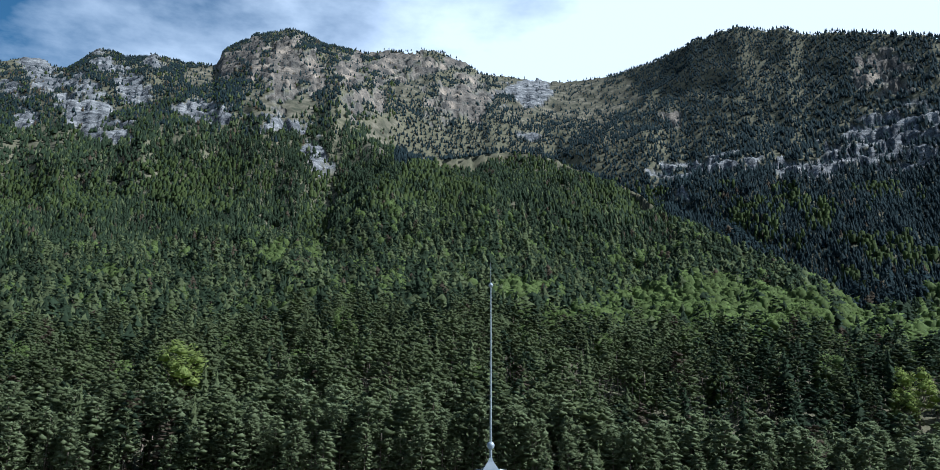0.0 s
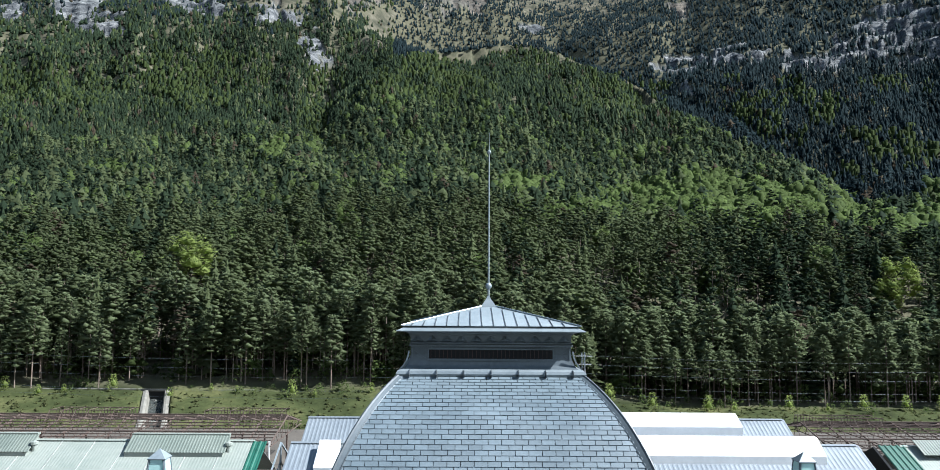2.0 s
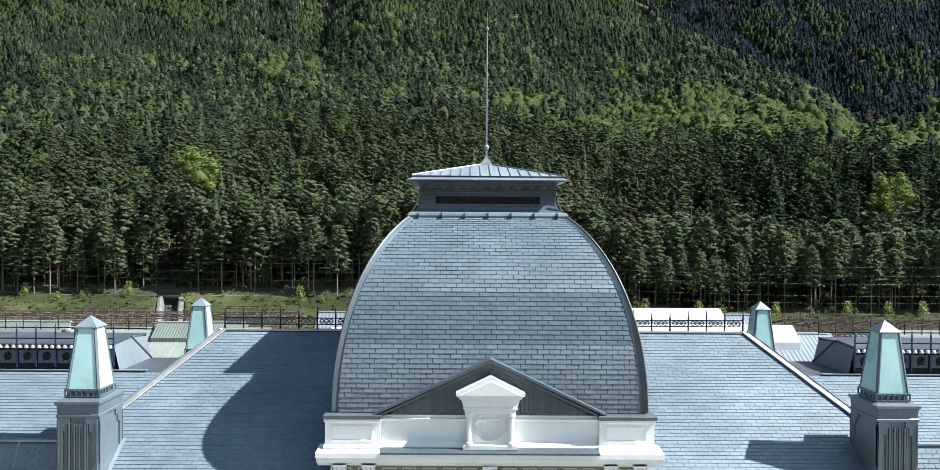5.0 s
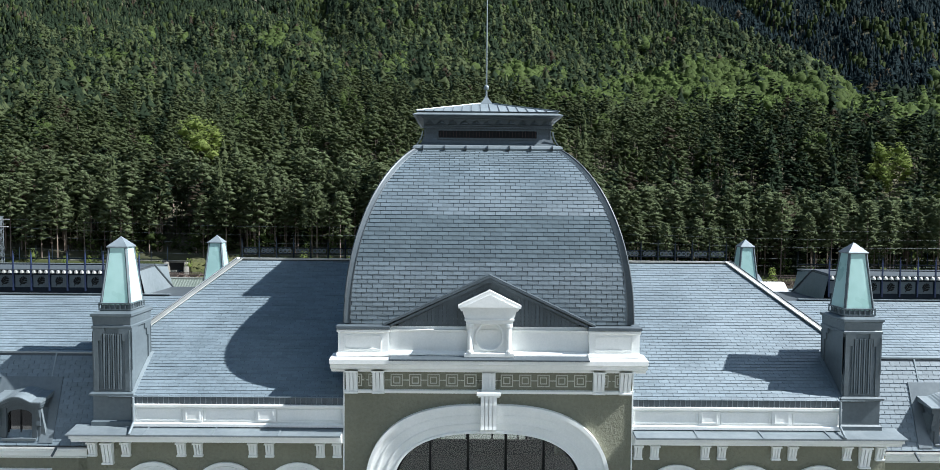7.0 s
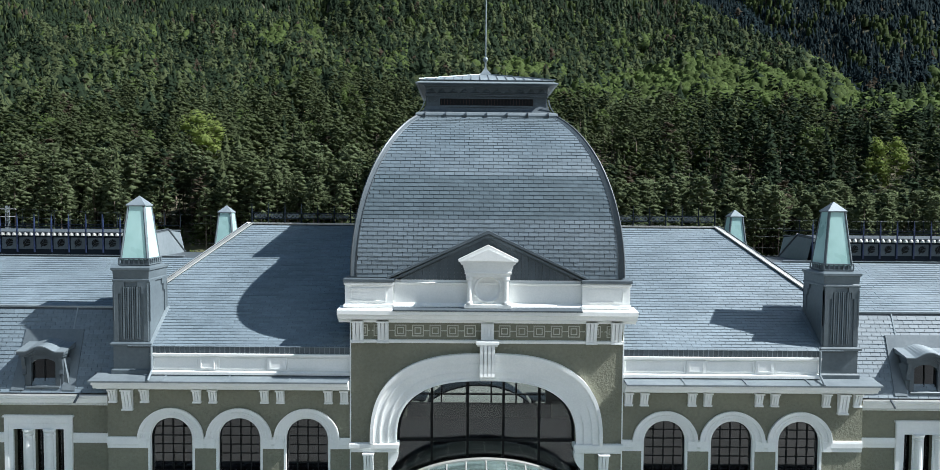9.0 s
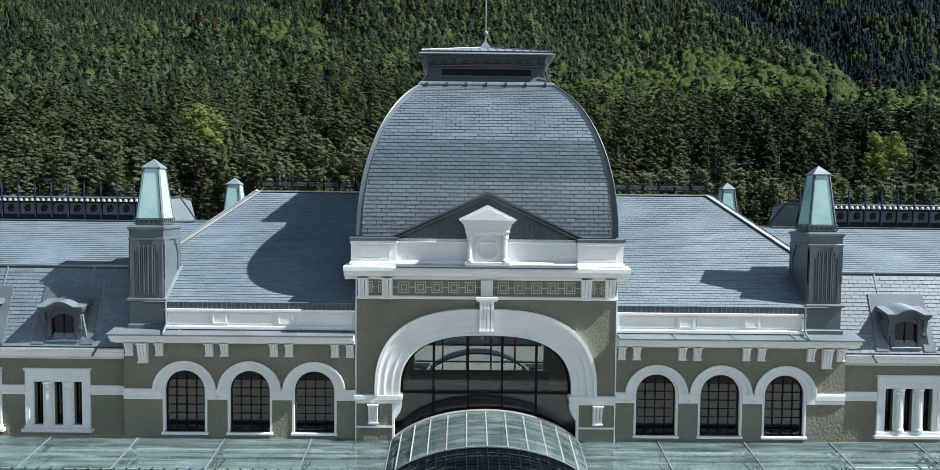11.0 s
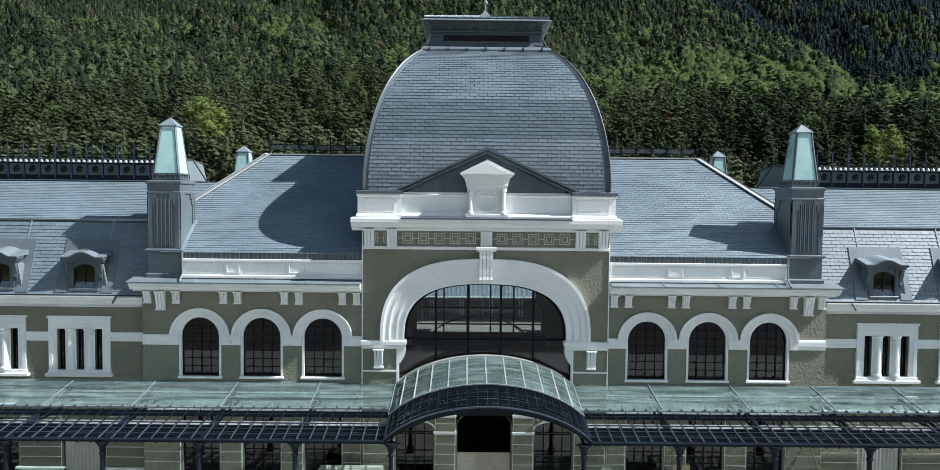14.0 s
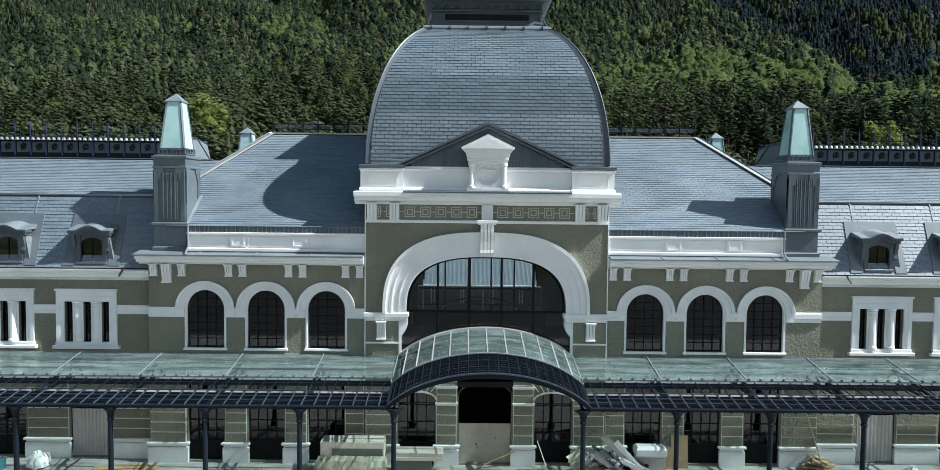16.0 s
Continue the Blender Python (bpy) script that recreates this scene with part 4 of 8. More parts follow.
# the first rows of trees along the bank, one by one
PINES = []
for k in range(7):
    rs = np.random.RandomState(100 + k)
    low, wide = 0.30 + 0.22 * rs.rand(), 0.145 + 0.05 * rs.rand()
    v, f = pine_crown(34, 6, low, wide, rs, 420, 0.022)
    crown = raw_mesh("crown", v, f, BANK_PINE, np.full(len(v), 0.25 + 0.5 * rs.rand()))
    v, f = trunk_shape(7, 0.0085)
    PINES.append((crown, raw_mesh("trunk", v, f, TRUNK, np.zeros(len(v)))))
row = np.random.RandomState(5)
for k in range(296):
    x = -125 + 250 * (k % 74) / 74 + row.rand() * 3.2
    y = 146.5 + row.rand() * 7 + 6.5 * (k // 74)
    if abs(x - brook_x(y)) < 4 and y < 162:
        continue
    z = float(land(np.array([x]), np.array([y]))[0][0])
    crown, trunk = PINES[row.randint(7)]
    h = (13 if k < 74 else 16) + 7 * row.rand()
    tree = empty("pine_tree", "tall pine with bare lower trunk beside the grassy bank", "tree", "pines along the bank", at=(x, y, z - 0.1))
    tree.rotation_euler = (0, 0, row.rand() * 6.28)
    w = h * (0.85 + 0.3 * row.rand())
    tree.scale = (w, w, h)
    part("trunk", trunk, TRUNK, tree)
    part("crown", crown, BANK_PINE, tree)

# ---- station building: one long block with a domed middle pavilion ----
YC = 7.45                      # middle line of the building
WX, PX = 16.78, 6.02           # ends of the middle block, half width of the pavilion
station = empty("station_building", "long olive and white railway station with slate dome and dark canopy", "building", kind="structure")


def both(name, shape, mat, parent=station, label="", smooth=False):
    """The same part on both sides of the middle line."""
    return [part(name, shape, mat, parent, label, smooth), part(name, shape.moved(mirror=True), mat, parent, label, smooth)]


def back_too(shape):
    """Adds the mirror image on the far front."""
    s = Shape()
    s.v = shape.v + [(x, 2 * YC - y, z) for x, y, z in shape.v]
    n = len(shape.v)
    s.f = shape.f + [tuple(i + n for i in f[::-1]) for f in shape.f]
    return s


W_UP = [(x, 0.99, 5.74, 7.68, 1.01) for x in (7.96, 10.96, 13.97)]
W_LOW = [(x, 0.90, 0.02, 3.95, 0.0) for x in (7.96, 10.96, 13.97)]
s = Shape()
wall_band(s, PX, WX, -0.12, 5.3, 0, 0.45, W_LOW)
wall_band(s, PX, WX, 5.3, 10.0, 0, 0.45, W_UP)
both("wing_wall", back_too(s), OLIVE, label="olive stucco wall with round-arched windows")
s = Shape()
out_low = [(20.05, 0.97, 0.0, 3.0, 0), (24.4, 1.1, 0.0, 3.4, 0), (28.5, 1.0, 0.0, 3.4, 0), (32.7, 1.0, 0, 3.4, 0), (36.8, 1.0, 0, 3.4, 0)]
TRIPLES = [20.12 + 4.17 * k for k in range(5)]
out_up = [(x + dx, 0.19, 5.86, 7.90, 0) for x in TRIPLES for dx in (-0.92, 0.0, 0.92)]
wall_band(s, WX, 40, -0.12, 5.3, 0.55, 1.0, out_low)
wall_band(s, WX, 40, 5.3, 9.2, 0.55, 1.0, out_up)
s.box(39.6, 40, 1.0, 2 * YC - 1, -0.12, 9.2)
both("outer_wall", back_too(s), OLIVE, label="olive stucco wall with triple windows")
FULL = 2.7                     # how square the shoulders of the great arch are
# pavilion: front and back walls with the great arch, side walls above the roofs
s = Shape()
wall_band(s, -PX, PX, -0.12, 4.15, -0.12, 0.45, [(-3.42, 0.93, 0.02, 3.25, 0.35), (0, 1.33, 0, 4.0, 0), (3.42, 0.93, 0.02, 3.25, 0.35)])
wall_band(s, -PX, PX, 4.15, 7.2, -0.12, 0.45, [(0, 4.30, 4.15, 7.2, 0)])
wall_band(s, -PX, PX, 7.2, 13.0, -0.12, 0.45, [(0, 3.97, 7.2, 7.6, 2.82)], FULL)
s = back_too(s)
s.box(-PX, -PX + 0.4, 0.45, 2 * YC - 0.45, 10.0, 13.0)
s.box(PX - 0.4, PX, 0.45, 2 * YC - 0.45, 10.0, 13.0)
part("pavilion_wall", s, OLIVE, station, "rough olive stucco pavilion wall with a great arch")
# floors, inner walls and ceilings; room shade is put into their near-black colour
s = Shape().box(-WX + 0.4, WX - 0.4, 0.46, 2 * YC - 0.46, 4.2, 4.4).box(-39.5, -WX, 1.0, 2 * YC - 1, 4.2, 4.4).box(WX, 39.5, 1.0, 2 * YC - 1, 4.2, 4.4)
s.box(-WX + 0.4, -6.2, 0.46, 2 * YC - 0.46, 9.6, 9.75).box(6.2, WX - 0.4, 0.46, 2 * YC - 0.46, 9.6, 9.75)
for x in (6.3, 16.4, 9.45, 12.5, 22.3, 30):
    for sx in (-1, 1):
        s.box(sx * x - 0.1, sx * x + 0.1, 1.05, 2 * YC - 1.05, -0.1, 9.6)
s.box(16.5, 39.5, 6.9, 7.1, 0, 9.6).box(-39.5, -16.5, 6.9, 7.1, 0, 9.6)
s.box(6.4, 16.5, 6.9, 7.1, 0, 4.2).box(-16.5, -6.4, 6.9, 7.1, 0, 4.2)
# the last box is a guessed low wall, added to darken the lower panes
s.box(-6, 6, 7.1, 7.3, -0.1, 4.2).box(-4.6, 4.6, 14.2, 14.35, 4.4, 5.4)
part("inner_floor", Shape().box(-WX + 0.5, WX - 0.5, 0.5, 2 * YC - 0.5, 4.41, 4.44), ROOM, station, "guessed upper floor with the room's shade put into its near-black colour")
part("inner_walls", s, ROOM, station, "inner floors and partitions with room shade put into their near-black colour")

# string courses, plinths and cornices
prof = lambda y, z0, z1, d: [(y + 0.02, z0), (y - d * 0.5, z0), (y - d * 0.6, z0 + 0.12), (y - d, z0 + 0.2), (y - d, z1 - 0.1), (y - d * 0.8, z1), (y + 0.02, z1)]
s = Shape()
edges = [PX] + [v for x in (7.96, 10.96, 13.97) for v in (x - 1.41, x + 1.41)] + [WX]
for a, b in zip(edges[::2], edges[1::2]):
    s.run(prof(0, 7.27, 7.77, 0.10), a, b)
both("string_course", s, WHITE, label="white moulded string course")
s = Shape()
edges = [WX] + [v for x in TRIPLES for v in (x - 1.5, x + 1.5)] + [40]
for a, b in zip(edges[::2], edges[1::2]):
    s.run(prof(0.55, 7.3, 7.75, 0.08), a, b)
both("string_course", s, WHITE, label="white moulded string course")
s = Shape().run([(0.1, 9.92), (-0.12, 9.92), (-0.2, 10.0), (-0.48, 10.04), (-0.52, 10.18), (-0.66, 10.22), (-0.66, 10.38), (0.1, 10.42)], PX + 0.03, WX + 0.4)
both("cornice", s, WHITE, label="white moulded cornice")
s = Shape().run([(0.25, 10.60), (0.25, 10.44), (-0.74, 10.36), (-0.74, 10.43), (-0.1, 10.52)], PX + 0.05, WX + 0.5)
for x in (8.6, 11.3, 14.1):
    s.run([(0.1, 10.56), (-0.76, 10.42), (-0.76, 10.45), (0.1, 10.60)], x, x + 0.06)
both("cornice_flashing", s, ZINC, label="sloping zinc flashing over the cornice")
s = Shape().run([(0.6, 9.02), (0.48, 9.02), (0.42, 9.12), (0.28, 9.18), (0.24, 9.36), (0.14, 9.42), (0.14, 9.54), (0.6, 9.56)], WX + 0.02, 40.2)
both("cornice", s, WHITE, label="white moulded cornice with a small dentil line")
s = Shape()
for k in range(330):
    x = WX + 0.1 + 0.07 * k
    s.box(x, x + 0.035, 0.37, 0.45, 9.06, 9.12)
for ob in both("dentils", s, WHITE):
    tagged(ob, kind="stuff")
s = Shape().run([(0.6, 9.66), (0.10, 9.60), (0.08, 9.55), (0.16, 9.55), (0.6, 9.58)], WX + 0.02, 40.2)
both("gutter", s, SHEET_METAL, label="pale zinc eaves gutter")
# attic band behind the wing cornice
s = Shape().box(PX + 0.02, 14.85, 0.02, 0.4, 10.5, 11.46)
s.run([(0.1, 10.58), (-0.10, 10.58), (-0.10, 10.70), (0.02, 10.76), (0.1, 10.76)], PX + 0.02, 14.85)
s.run([(0.1, 11.34), (-0.02, 11.36), (-0.08, 11.42), (-0.08, 11.50), (0.1, 11.52)], PX + 0.02, 14.85)
for a, b in ((6.15, 8.80), (9.78, 11.87), (12.81, 14.75)):
    for c, d in ((a, a + 0.05), (b - 0.05, b)):
        s.box(c, d, -0.02, 0.02, 10.80, 11.30)
    s.box(a + 0.05, b - 0.05, -0.02, 0.02, 10.80, 10.85).box(a + 0.05, b - 0.05, -0.02, 0.02, 11.25, 11.30)
# raised pedestals between the panels, each with a sunk field
for a, b in ((8.86, 9.72), (11.93, 12.75)):
    s.box(a, b, -0.035, 0.02, 10.765, 11.345)
    for c, d in ((a + 0.10, a + 0.14), (b - 0.14, b - 0.10)):
        s.box(c, d, -0.055, -0.03, 10.84, 11.26)
    s.box(a + 0.14, b - 0.14, -0.055, -0.03, 11.22, 11.26).box(a + 0.14, b - 0.14, -0.055, -0.03, 10.84, 10.88)
both("attic_band", s, WHITE, label="white panelled attic band")
# row of upright slates between attic band and roof
fringe = both("fringe_rail", Shape().box(PX + 0.06, 14.84, 0.03, 0.07, 11.50, 11.54), ZINC_SEAM, label="rail that carries a row of upright slates under the eaves")
FRINGE = Shape().box(-0.095, 0.095, 0.02, 0.08, 11.52, 11.86, 0.012).mesh("fringe_slate", ZINC_DARK)
for rail, sx in zip(fringe, (1, -1)):
    for k in range(40):
        x = PX + 0.175 + 0.22 * k
        if x < 14.8:
            part("fringe_slate", FRINGE, ZINC_DARK, rail).location = (sx * x, 0, 0)
s = Shape()
for k in range(40):
    x = PX + 0.055 + 0.22 * k
    if x < 14.8:
        s.box(x, x + 0.02, 0.0, 0.08, 11.52, 11.84)
for ob in both("fringe_clips", s, ZINC):
    tagged(ob, kind="stuff")


# ---- arched windows of the wings ----
def arched_window(cx):
    w = empty("arched_window", "tall round-arched window with dark glazing bars and white surround", "window", "arched windows", at=(cx, 0, 0))
    part("surround", Shape().arc_band(0, 7.70, 1.00, 1.02, 1.43, 1.36, -0.07, 0.02, 24).arc_band(0, 7.70, 1.02, 1.04, 1.07, 1.09, -0.10, -0.06, 24).arc_band(0, 7.70, 1.17, 1.16, 1.21, 1.20, -0.10, -0.06, 24).arc_band(0, 7.70, 1.29, 1.24, 1.43, 1.36, -0.14, -0.06, 24).arc_band(0, 7.70, 1.40, 1.33, 1.46, 1.39, -0.17, -0.06, 24), WHITE, w)
    s = Shape().arc_band(0, 7.68, 0.93, 0.95, 1.02, 1.04, -0.03, 0.16, 20)
    for sx in (-1, 1):
        s.box(min(sx * 0.93, sx * 1.03), max(sx * 0.93, sx * 1.03), -0.03, 0.16, 5.72, 7.69)
        s.box(min(sx * 1.035, sx * 1.425), max(sx * 1.035, sx * 1.425), -0.093, 0.02, 7.28, 7.72)
    s.box(-1.08, 1.08, -0.12, 0.2, 5.62, 5.74, 0.02)
    part("reveal", s, WHITE, w)
    part("pane", arch_pane(0.95, 5.74, 7.68, 0.97, 0.22), GLASS, w)
    s = Shape().arc_band(0, 7.68, 0.89, 0.91, 0.96, 0.98, 0.17, 0.27, 20)
    for sx in (-0.92, -0.46, 0, 0.46, 0.92):
        top = 7.68 + 0.93 * math.sqrt(max(0, 1 - (sx / 0.93) ** 2))
        s.box(sx - 0.020, sx + 0.020, 0.17, 0.27, 5.74, top)
    for z in (5.78, 6.18, 6.58, 6.98, 7.38, 7.78, 8.18):
        s.box(-0.80, 0.80, 0.19, 0.25, z - 0.02, z + 0.02)
    part("glazing_bars", s, FRAME, w)
    return w


first = arched_window(7.96)
for x in (10.96, 13.97, -7.96, -10.96, -13.97):
    copy_thing(first, pose(x, 0, 0))
for x in (7.96, 10.96, 13.97, -7.96, -10.96, -13.97):
    copy_thing(first, pose(x, 2 * YC, 0, 0, 0, 180))


def ground_window(cx, hw, top, y=0.0):
    w = empty("ground_window", "dark glazed doorway with black bars under the canopy", "window", "ground floor windows", at=(cx, y, 0))
    part("pane", Shape().box(-hw, hw, 0.20, 0.212, 1.0, top), GLASS, w)
    part("door_panel", Shape().box(-hw, hw, 0.18, 0.24, -0.1, 1.0, 0.01), FRAME, w)
    s = Shape()
    for k in range(5):
        x = -hw + 2 * hw * k / 4
        s.box(x - 0.025, x + 0.025, 0.16, 0.26, -0.1, top)
    for z in (1.0, 1.5, 2.05, 2.9, 3.0, top - 0.03):
        s.box(-hw, hw, 0.17, 0.25, z - 0.025, z + 0.025)
    part("glazing_bars", s, FRAME, w)
    return w


first = ground_window(7.96, 0.9, 3.95)
for x in (10.96, 13.97, -7.96, -10.96, -13.97):
    copy_thing(first, pose(x, 0, 0))
first = ground_window(3.42, 0.93, 3.6, -0.05)
copy_thing(first, pose(-3.42, -0.05, 0))
first = ground_window(24.4, 1.1, 3.4, 0.55)
for x in (-24.4,):
    copy_thing(first, pose(x, 0.55, 0))
first = ground_window(28.5, 1.0, 3.4, 0.55)
for x in (-28.5, 32.7, -32.7, 36.8, -36.8):
    copy_thing(first, pose(x, 0.55, 0))


def triple_window(cx):
    w = empty("triple_window", "white framed triple window with two stout columns", "window", "triple windows", at=(cx, 0.55, 0))
    s = Shape()
    s.box(-1.52, 1.52, -0.10, 0.02, 8.18, 8.52, 0.03).box(-1.46, 1.46, -0.07, 0.02, 7.92, 8.18).box(-1.58, 1.58, -0.16, 0.02, 8.46, 8.56, 0.02)
    for sx in (-1, 1):
        a, b = sorted((sx * 1.13, sx * 1.44))
        s.box(a, b, -0.08, 0.02, 5.84, 7.95)
        a, b = sorted((sx * 1.34, sx * 1.52))
        s.box(a, b, -0.11, 0.02, 5.84, 8.3)
    for x in (-0.46, 0.46):
        s.box(x - 0.27, x + 0.27, -0.02, 0.02, 5.84, 7.95)
    part("surround", s, WHITE, w)
    part("sill", Shape().box(-1.66, 1.66, -0.24, 0.02, 5.54, 5.70, 0.02).box(-1.55, 1.55, -0.15, 0.02, 5.70, 5.86, 0.02), WHITE, w)
    for x in (-0.46, 0.46):
        c = Shape().lathe(x, -0.01, [(0.25, 5.86), (0.25, 5.98), (0.21, 6.04), (0.20, 6.6), (0.185, 7.62), (0.23, 7.66), (0.23, 7.72), (0.19, 7.76), (0.27, 7.86), (0.27, 7.93)], 14)
        part("column", c, WHITE, w, smooth=False)
    for x in (-0.92, 0, 0.92):
        part("pane", Shape().box(x - 0.19, x + 0.19, 0.2, 0.212, 5.86, 7.9), GLASS, w)
        b = Shape().box(x - 0.02, x + 0.02, 0.17, 0.25, 5.86, 7.9)
        for z in (6.3, 6.8, 7.3):
            b.box(x - 0.19, x + 0.19, 0.18, 0.24, z - 0.015, z + 0.015)
        part("glazing_bar", b, FRAME, w)
    return w


first = triple_window(TRIPLES[0])
for x in TRIPLES:
    if x != TRIPLES[0]:
        copy_thing(first, pose(x, 0.55, 0))
    copy_thing(first, pose(-x, 0.55, 0))


# ---- brackets under the wing cornice ----
def bracket_shape(w, h, d):
    """A fluted console, top at z = 0."""
    s = Shape()
    for k in range(3):
        a = -w / 2 + k * w / 3
        s.loft([[(x, y, z) for y, z in ((0, 0), (-d, 0), (-d, -0.15 * h), (-d * 0.75, -0.45 * h), (-d * 0.45, -h * 0.85), (-d * 0.4, -h), (0, -h))] for x in (a + 0.015, a + w / 3 - 0.015)])
    s.box(-w / 2 - 0.03, w / 2 + 0.03, -d * 1.15, 0, -0.06, 0.0)
    s.box(-w / 2 - 0.02, w / 2 + 0.02, -d * 0.6, 0, -h, -h + 0.07)
    s.box(-w / 2, w / 2, -d * 0.35, 0, -h, 0)
    return s


BRACKET = bracket_shape(0.34, 0.62, 0.24).mesh("bracket", WHITE)
BIG_BRACKET = bracket_shape(0.44, 0.95, 0.30).mesh("bracket", WHITE)
for sx in (-1, 1):
    for x in (6.3, 7.0, 9.12, 9.82, 12.1, 12.8, 15.1, 16.5):
        part("bracket", BRACKET, WHITE, station).location = (sx * x, -0.005, 9.93)
    part("bracket", BIG_BRACKET, WHITE, station, "large scrolled white bracket").location = (sx * 15.85, -0.005, 9.93)

# pale architrave over the ground floor, under the canopy
s = Shape().box(PX + 0.02, WX, -0.05, 0.02, 4.06, 4.86).run([(0.0, 4.80), (-0.14, 4.82), (-0.16, 4.94), (0.0, 4.98)], PX + 0.02, WX).run([(0.0, 4.02), (-0.10, 4.02), (-0.12, 4.12), (0.0, 4.14)], PX + 0.02, WX)
s.box(WX + 0.02, 39.9, 0.50, 0.57, 4.06, 4.86).run([(0.55, 4.02), (0.45, 4.02), (0.43, 4.12), (0.55, 4.14)], WX + 0.02, 39.9)
for k in range(38):
    x = PX + 0.2 + 0.28 * k
    s.box(x, x + 0.10, -0.11, -0.04, 4.22, 4.74, 0.01)
both("architrave", s, WHITE, label="white architrave with small blocks above the ground floor")

# ---- rusticated ground floor piers: every block its own piece ----
BLOCKS = {}


def rusticated(x0, x1, y, z0=0.95, z1=4.0, plinth=True, n=6):
    core = Shape().box(x0 + 0.015, x1 - 0.015, y - 0.045, y + 0.02, -0.12, z1)
    holder = part("pier", core, JOINT, station, "rusticated pier with pale joints")
    step = (z1 - z0) / n
    for k in range(n):
        key = (round(x1 - x0, 2), round(step, 3))
        if key not in BLOCKS:
            h = (x1 - x0) / 2
            BLOCKS[key] = Shape().box(-h + 0.05, h - 0.05, -0.04, 0.03, 0.030, step - 0.030, 0.012).mesh("stone_block", OLIVE)
        part("stone_block", BLOCKS[key], OLIVE, holder).location = ((x0 + x1) / 2, y - 0.045, z0 + k * step)
    if plinth:
        p = Shape().box(x0 - 0.10, x1 + 0.10, y - 0.16, y + 0.02, -0.12, 0.72, 0.02).box(x0 - 0.05, x1 + 0.05, y - 0.12, y + 0.02, 0.74, 0.86, 0.02).box(x0 - 0.16, x1 + 0.16, y - 0.2, y + 0.02, 0.84, 0.97, 0.03)
        part("plinth", p, WHITE, holder, "white moulded plinth")


for sx in (-1, 1):
    for a, b, y in ((6.05, 7.02, 0), (8.92, 10.02, 0), (11.92, 13.02, 0), (14.95, 16.75, 0), (16.85, 18.9, 0.55), (21.1, 23.2, 0.55), (25.6, 27.4, 0.55), (29.6, 31.6, 0.55), (33.8, 35.7, 0.55)):
        rusticated(*((a, b) if sx > 0 else (-b, -a)), y)
    rusticated(*((1.4, 2.44) if sx > 0 else (-2.44, -1.4)), -0.12)
    rusticated(*((4.42, 5.98) if sx > 0 else (-5.98, -4.42)), -0.12)
# fan of stones over the pavilion's small arches
for cx in (-3.42, 3.42):
    s = Shape().arc_band(cx, 3.25, 0.93, 0.36, 1.02, 0.44, -0.2, -0.12, 14)
    for k in range(-3, 4):
        s.bar((cx + 0.24 * k, -0.17, 3.66), (cx + 0.36 * k, -0.17, 4.1), 0.03, 0.05)
    part("arch_joints", s, JOINT, station)

# ---- pavilion front ----
s = Shape()
for a0, b0, a1, b1, y in ((3.97, 2.80, 4.06, 2.89, -0.26), (4.06, 2.89, 4.32, 3.16, -0.20), (4.32, 3.16, 4.38, 3.22, -0.27), (4.38, 3.22, 4.68, 3.54, -0.24), (4.68, 3.54, 4.74, 3.60, -0.32), (4.74, 3.60, 4.98, 3.86, -0.30), (4.98, 3.86, 5.13, 4.02, -0.40)):
    s.arc_band(0, 7.62, a0, b0, a1, b1, y, 0.3 if a0 < 4 else 0.0, 64, FULL)
part("great_archivolt", s, WHITE, station, "broad white stepped moulding round the great arch")
s = Shape()
for sx in (-1, 1):
    a, b = sorted((sx * 3.86, sx * 6.06))
    s.box(a, b, -0.34, 0.3, 7.38, 7.62, 0.03).box(a + 0.06, b - 0.06, -0.26, 0.3, 7.2, 7.4, 0.03)
    a, b = sorted((sx * 4.28, sx * 6.04))
    s.box(a, b, -0.17, 0.2, 6.05, 6.13)
    a, b = sorted((sx * 4.22, sx * 4.34))
    s.box(a, b, -0.15, 0.1, 4.15, 7.2)
part("imposts", s, WHITE, station, "white imposts carrying the arch")
for sx in (-1, 1):
    part("bracket", BIG_BRACKET, WHITE, station).location = (sx * 5.2, -0.13, 7.2)
    s = Shape()
    for k in range(8):
        t0, t1 = k / 8, (k + 1) / 8
        s.box(min(sx * (3.9 + 0.42 * t0 ** 2), sx * 4.33), max(sx * (3.9 + 0.42 * t0 ** 2), sx * 4.33), -0.14, 0.2, 7.2 - 0.8 * t1, 7.2 - 0.8 * t0)
    part("corner_scroll", s, WHITE, station)
# thin white edging at the pavilion's corners
s = Shape()
for sx in (-1, 1):
    a, b = sorted((sx * 5.99, sx * 6.04))
    s.box(a, b, -0.16, 0.0, 4.2, 13.0)
part("corner_edge", s, WHITE, station)
# keystone
s = Shape()
for k in range(4):
    x = -0.34 + 0.17 * k
    s.loft([[(a, y, z) for y, z in ((-0.1, 10.55), (-0.46, 10.57), (-0.54, 10.66), (-0.52, 10.8), (-0.54, 11.2), (-0.60, 11.7), (-0.60, 12.1), (-0.1, 12.1))] for a in (x + 0.015, x + 0.155)])
s.box(-0.50, 0.50, -0.64, -0.1, 12.09, 12.24, 0.02).box(-0.44, 0.44, -0.58, -0.1, 12.02, 12.10, 0.01).box(-0.32, 0.32, -0.45, -0.1, 10.52, 12.1)
part("keystone", s, WHITE, station, "fluted white keystone")
s = Shape()
for k in range(4):
    s.box(-0.27 + 0.14 * k, -0.16 + 0.14 * k, -0.36, -0.1, 12.24, 12.98, 0.02)
s.box(-0.28, 0.28, -0.30, -0.1, 12.24, 12.98)
part("key_pilaster", s, WHITE, station)
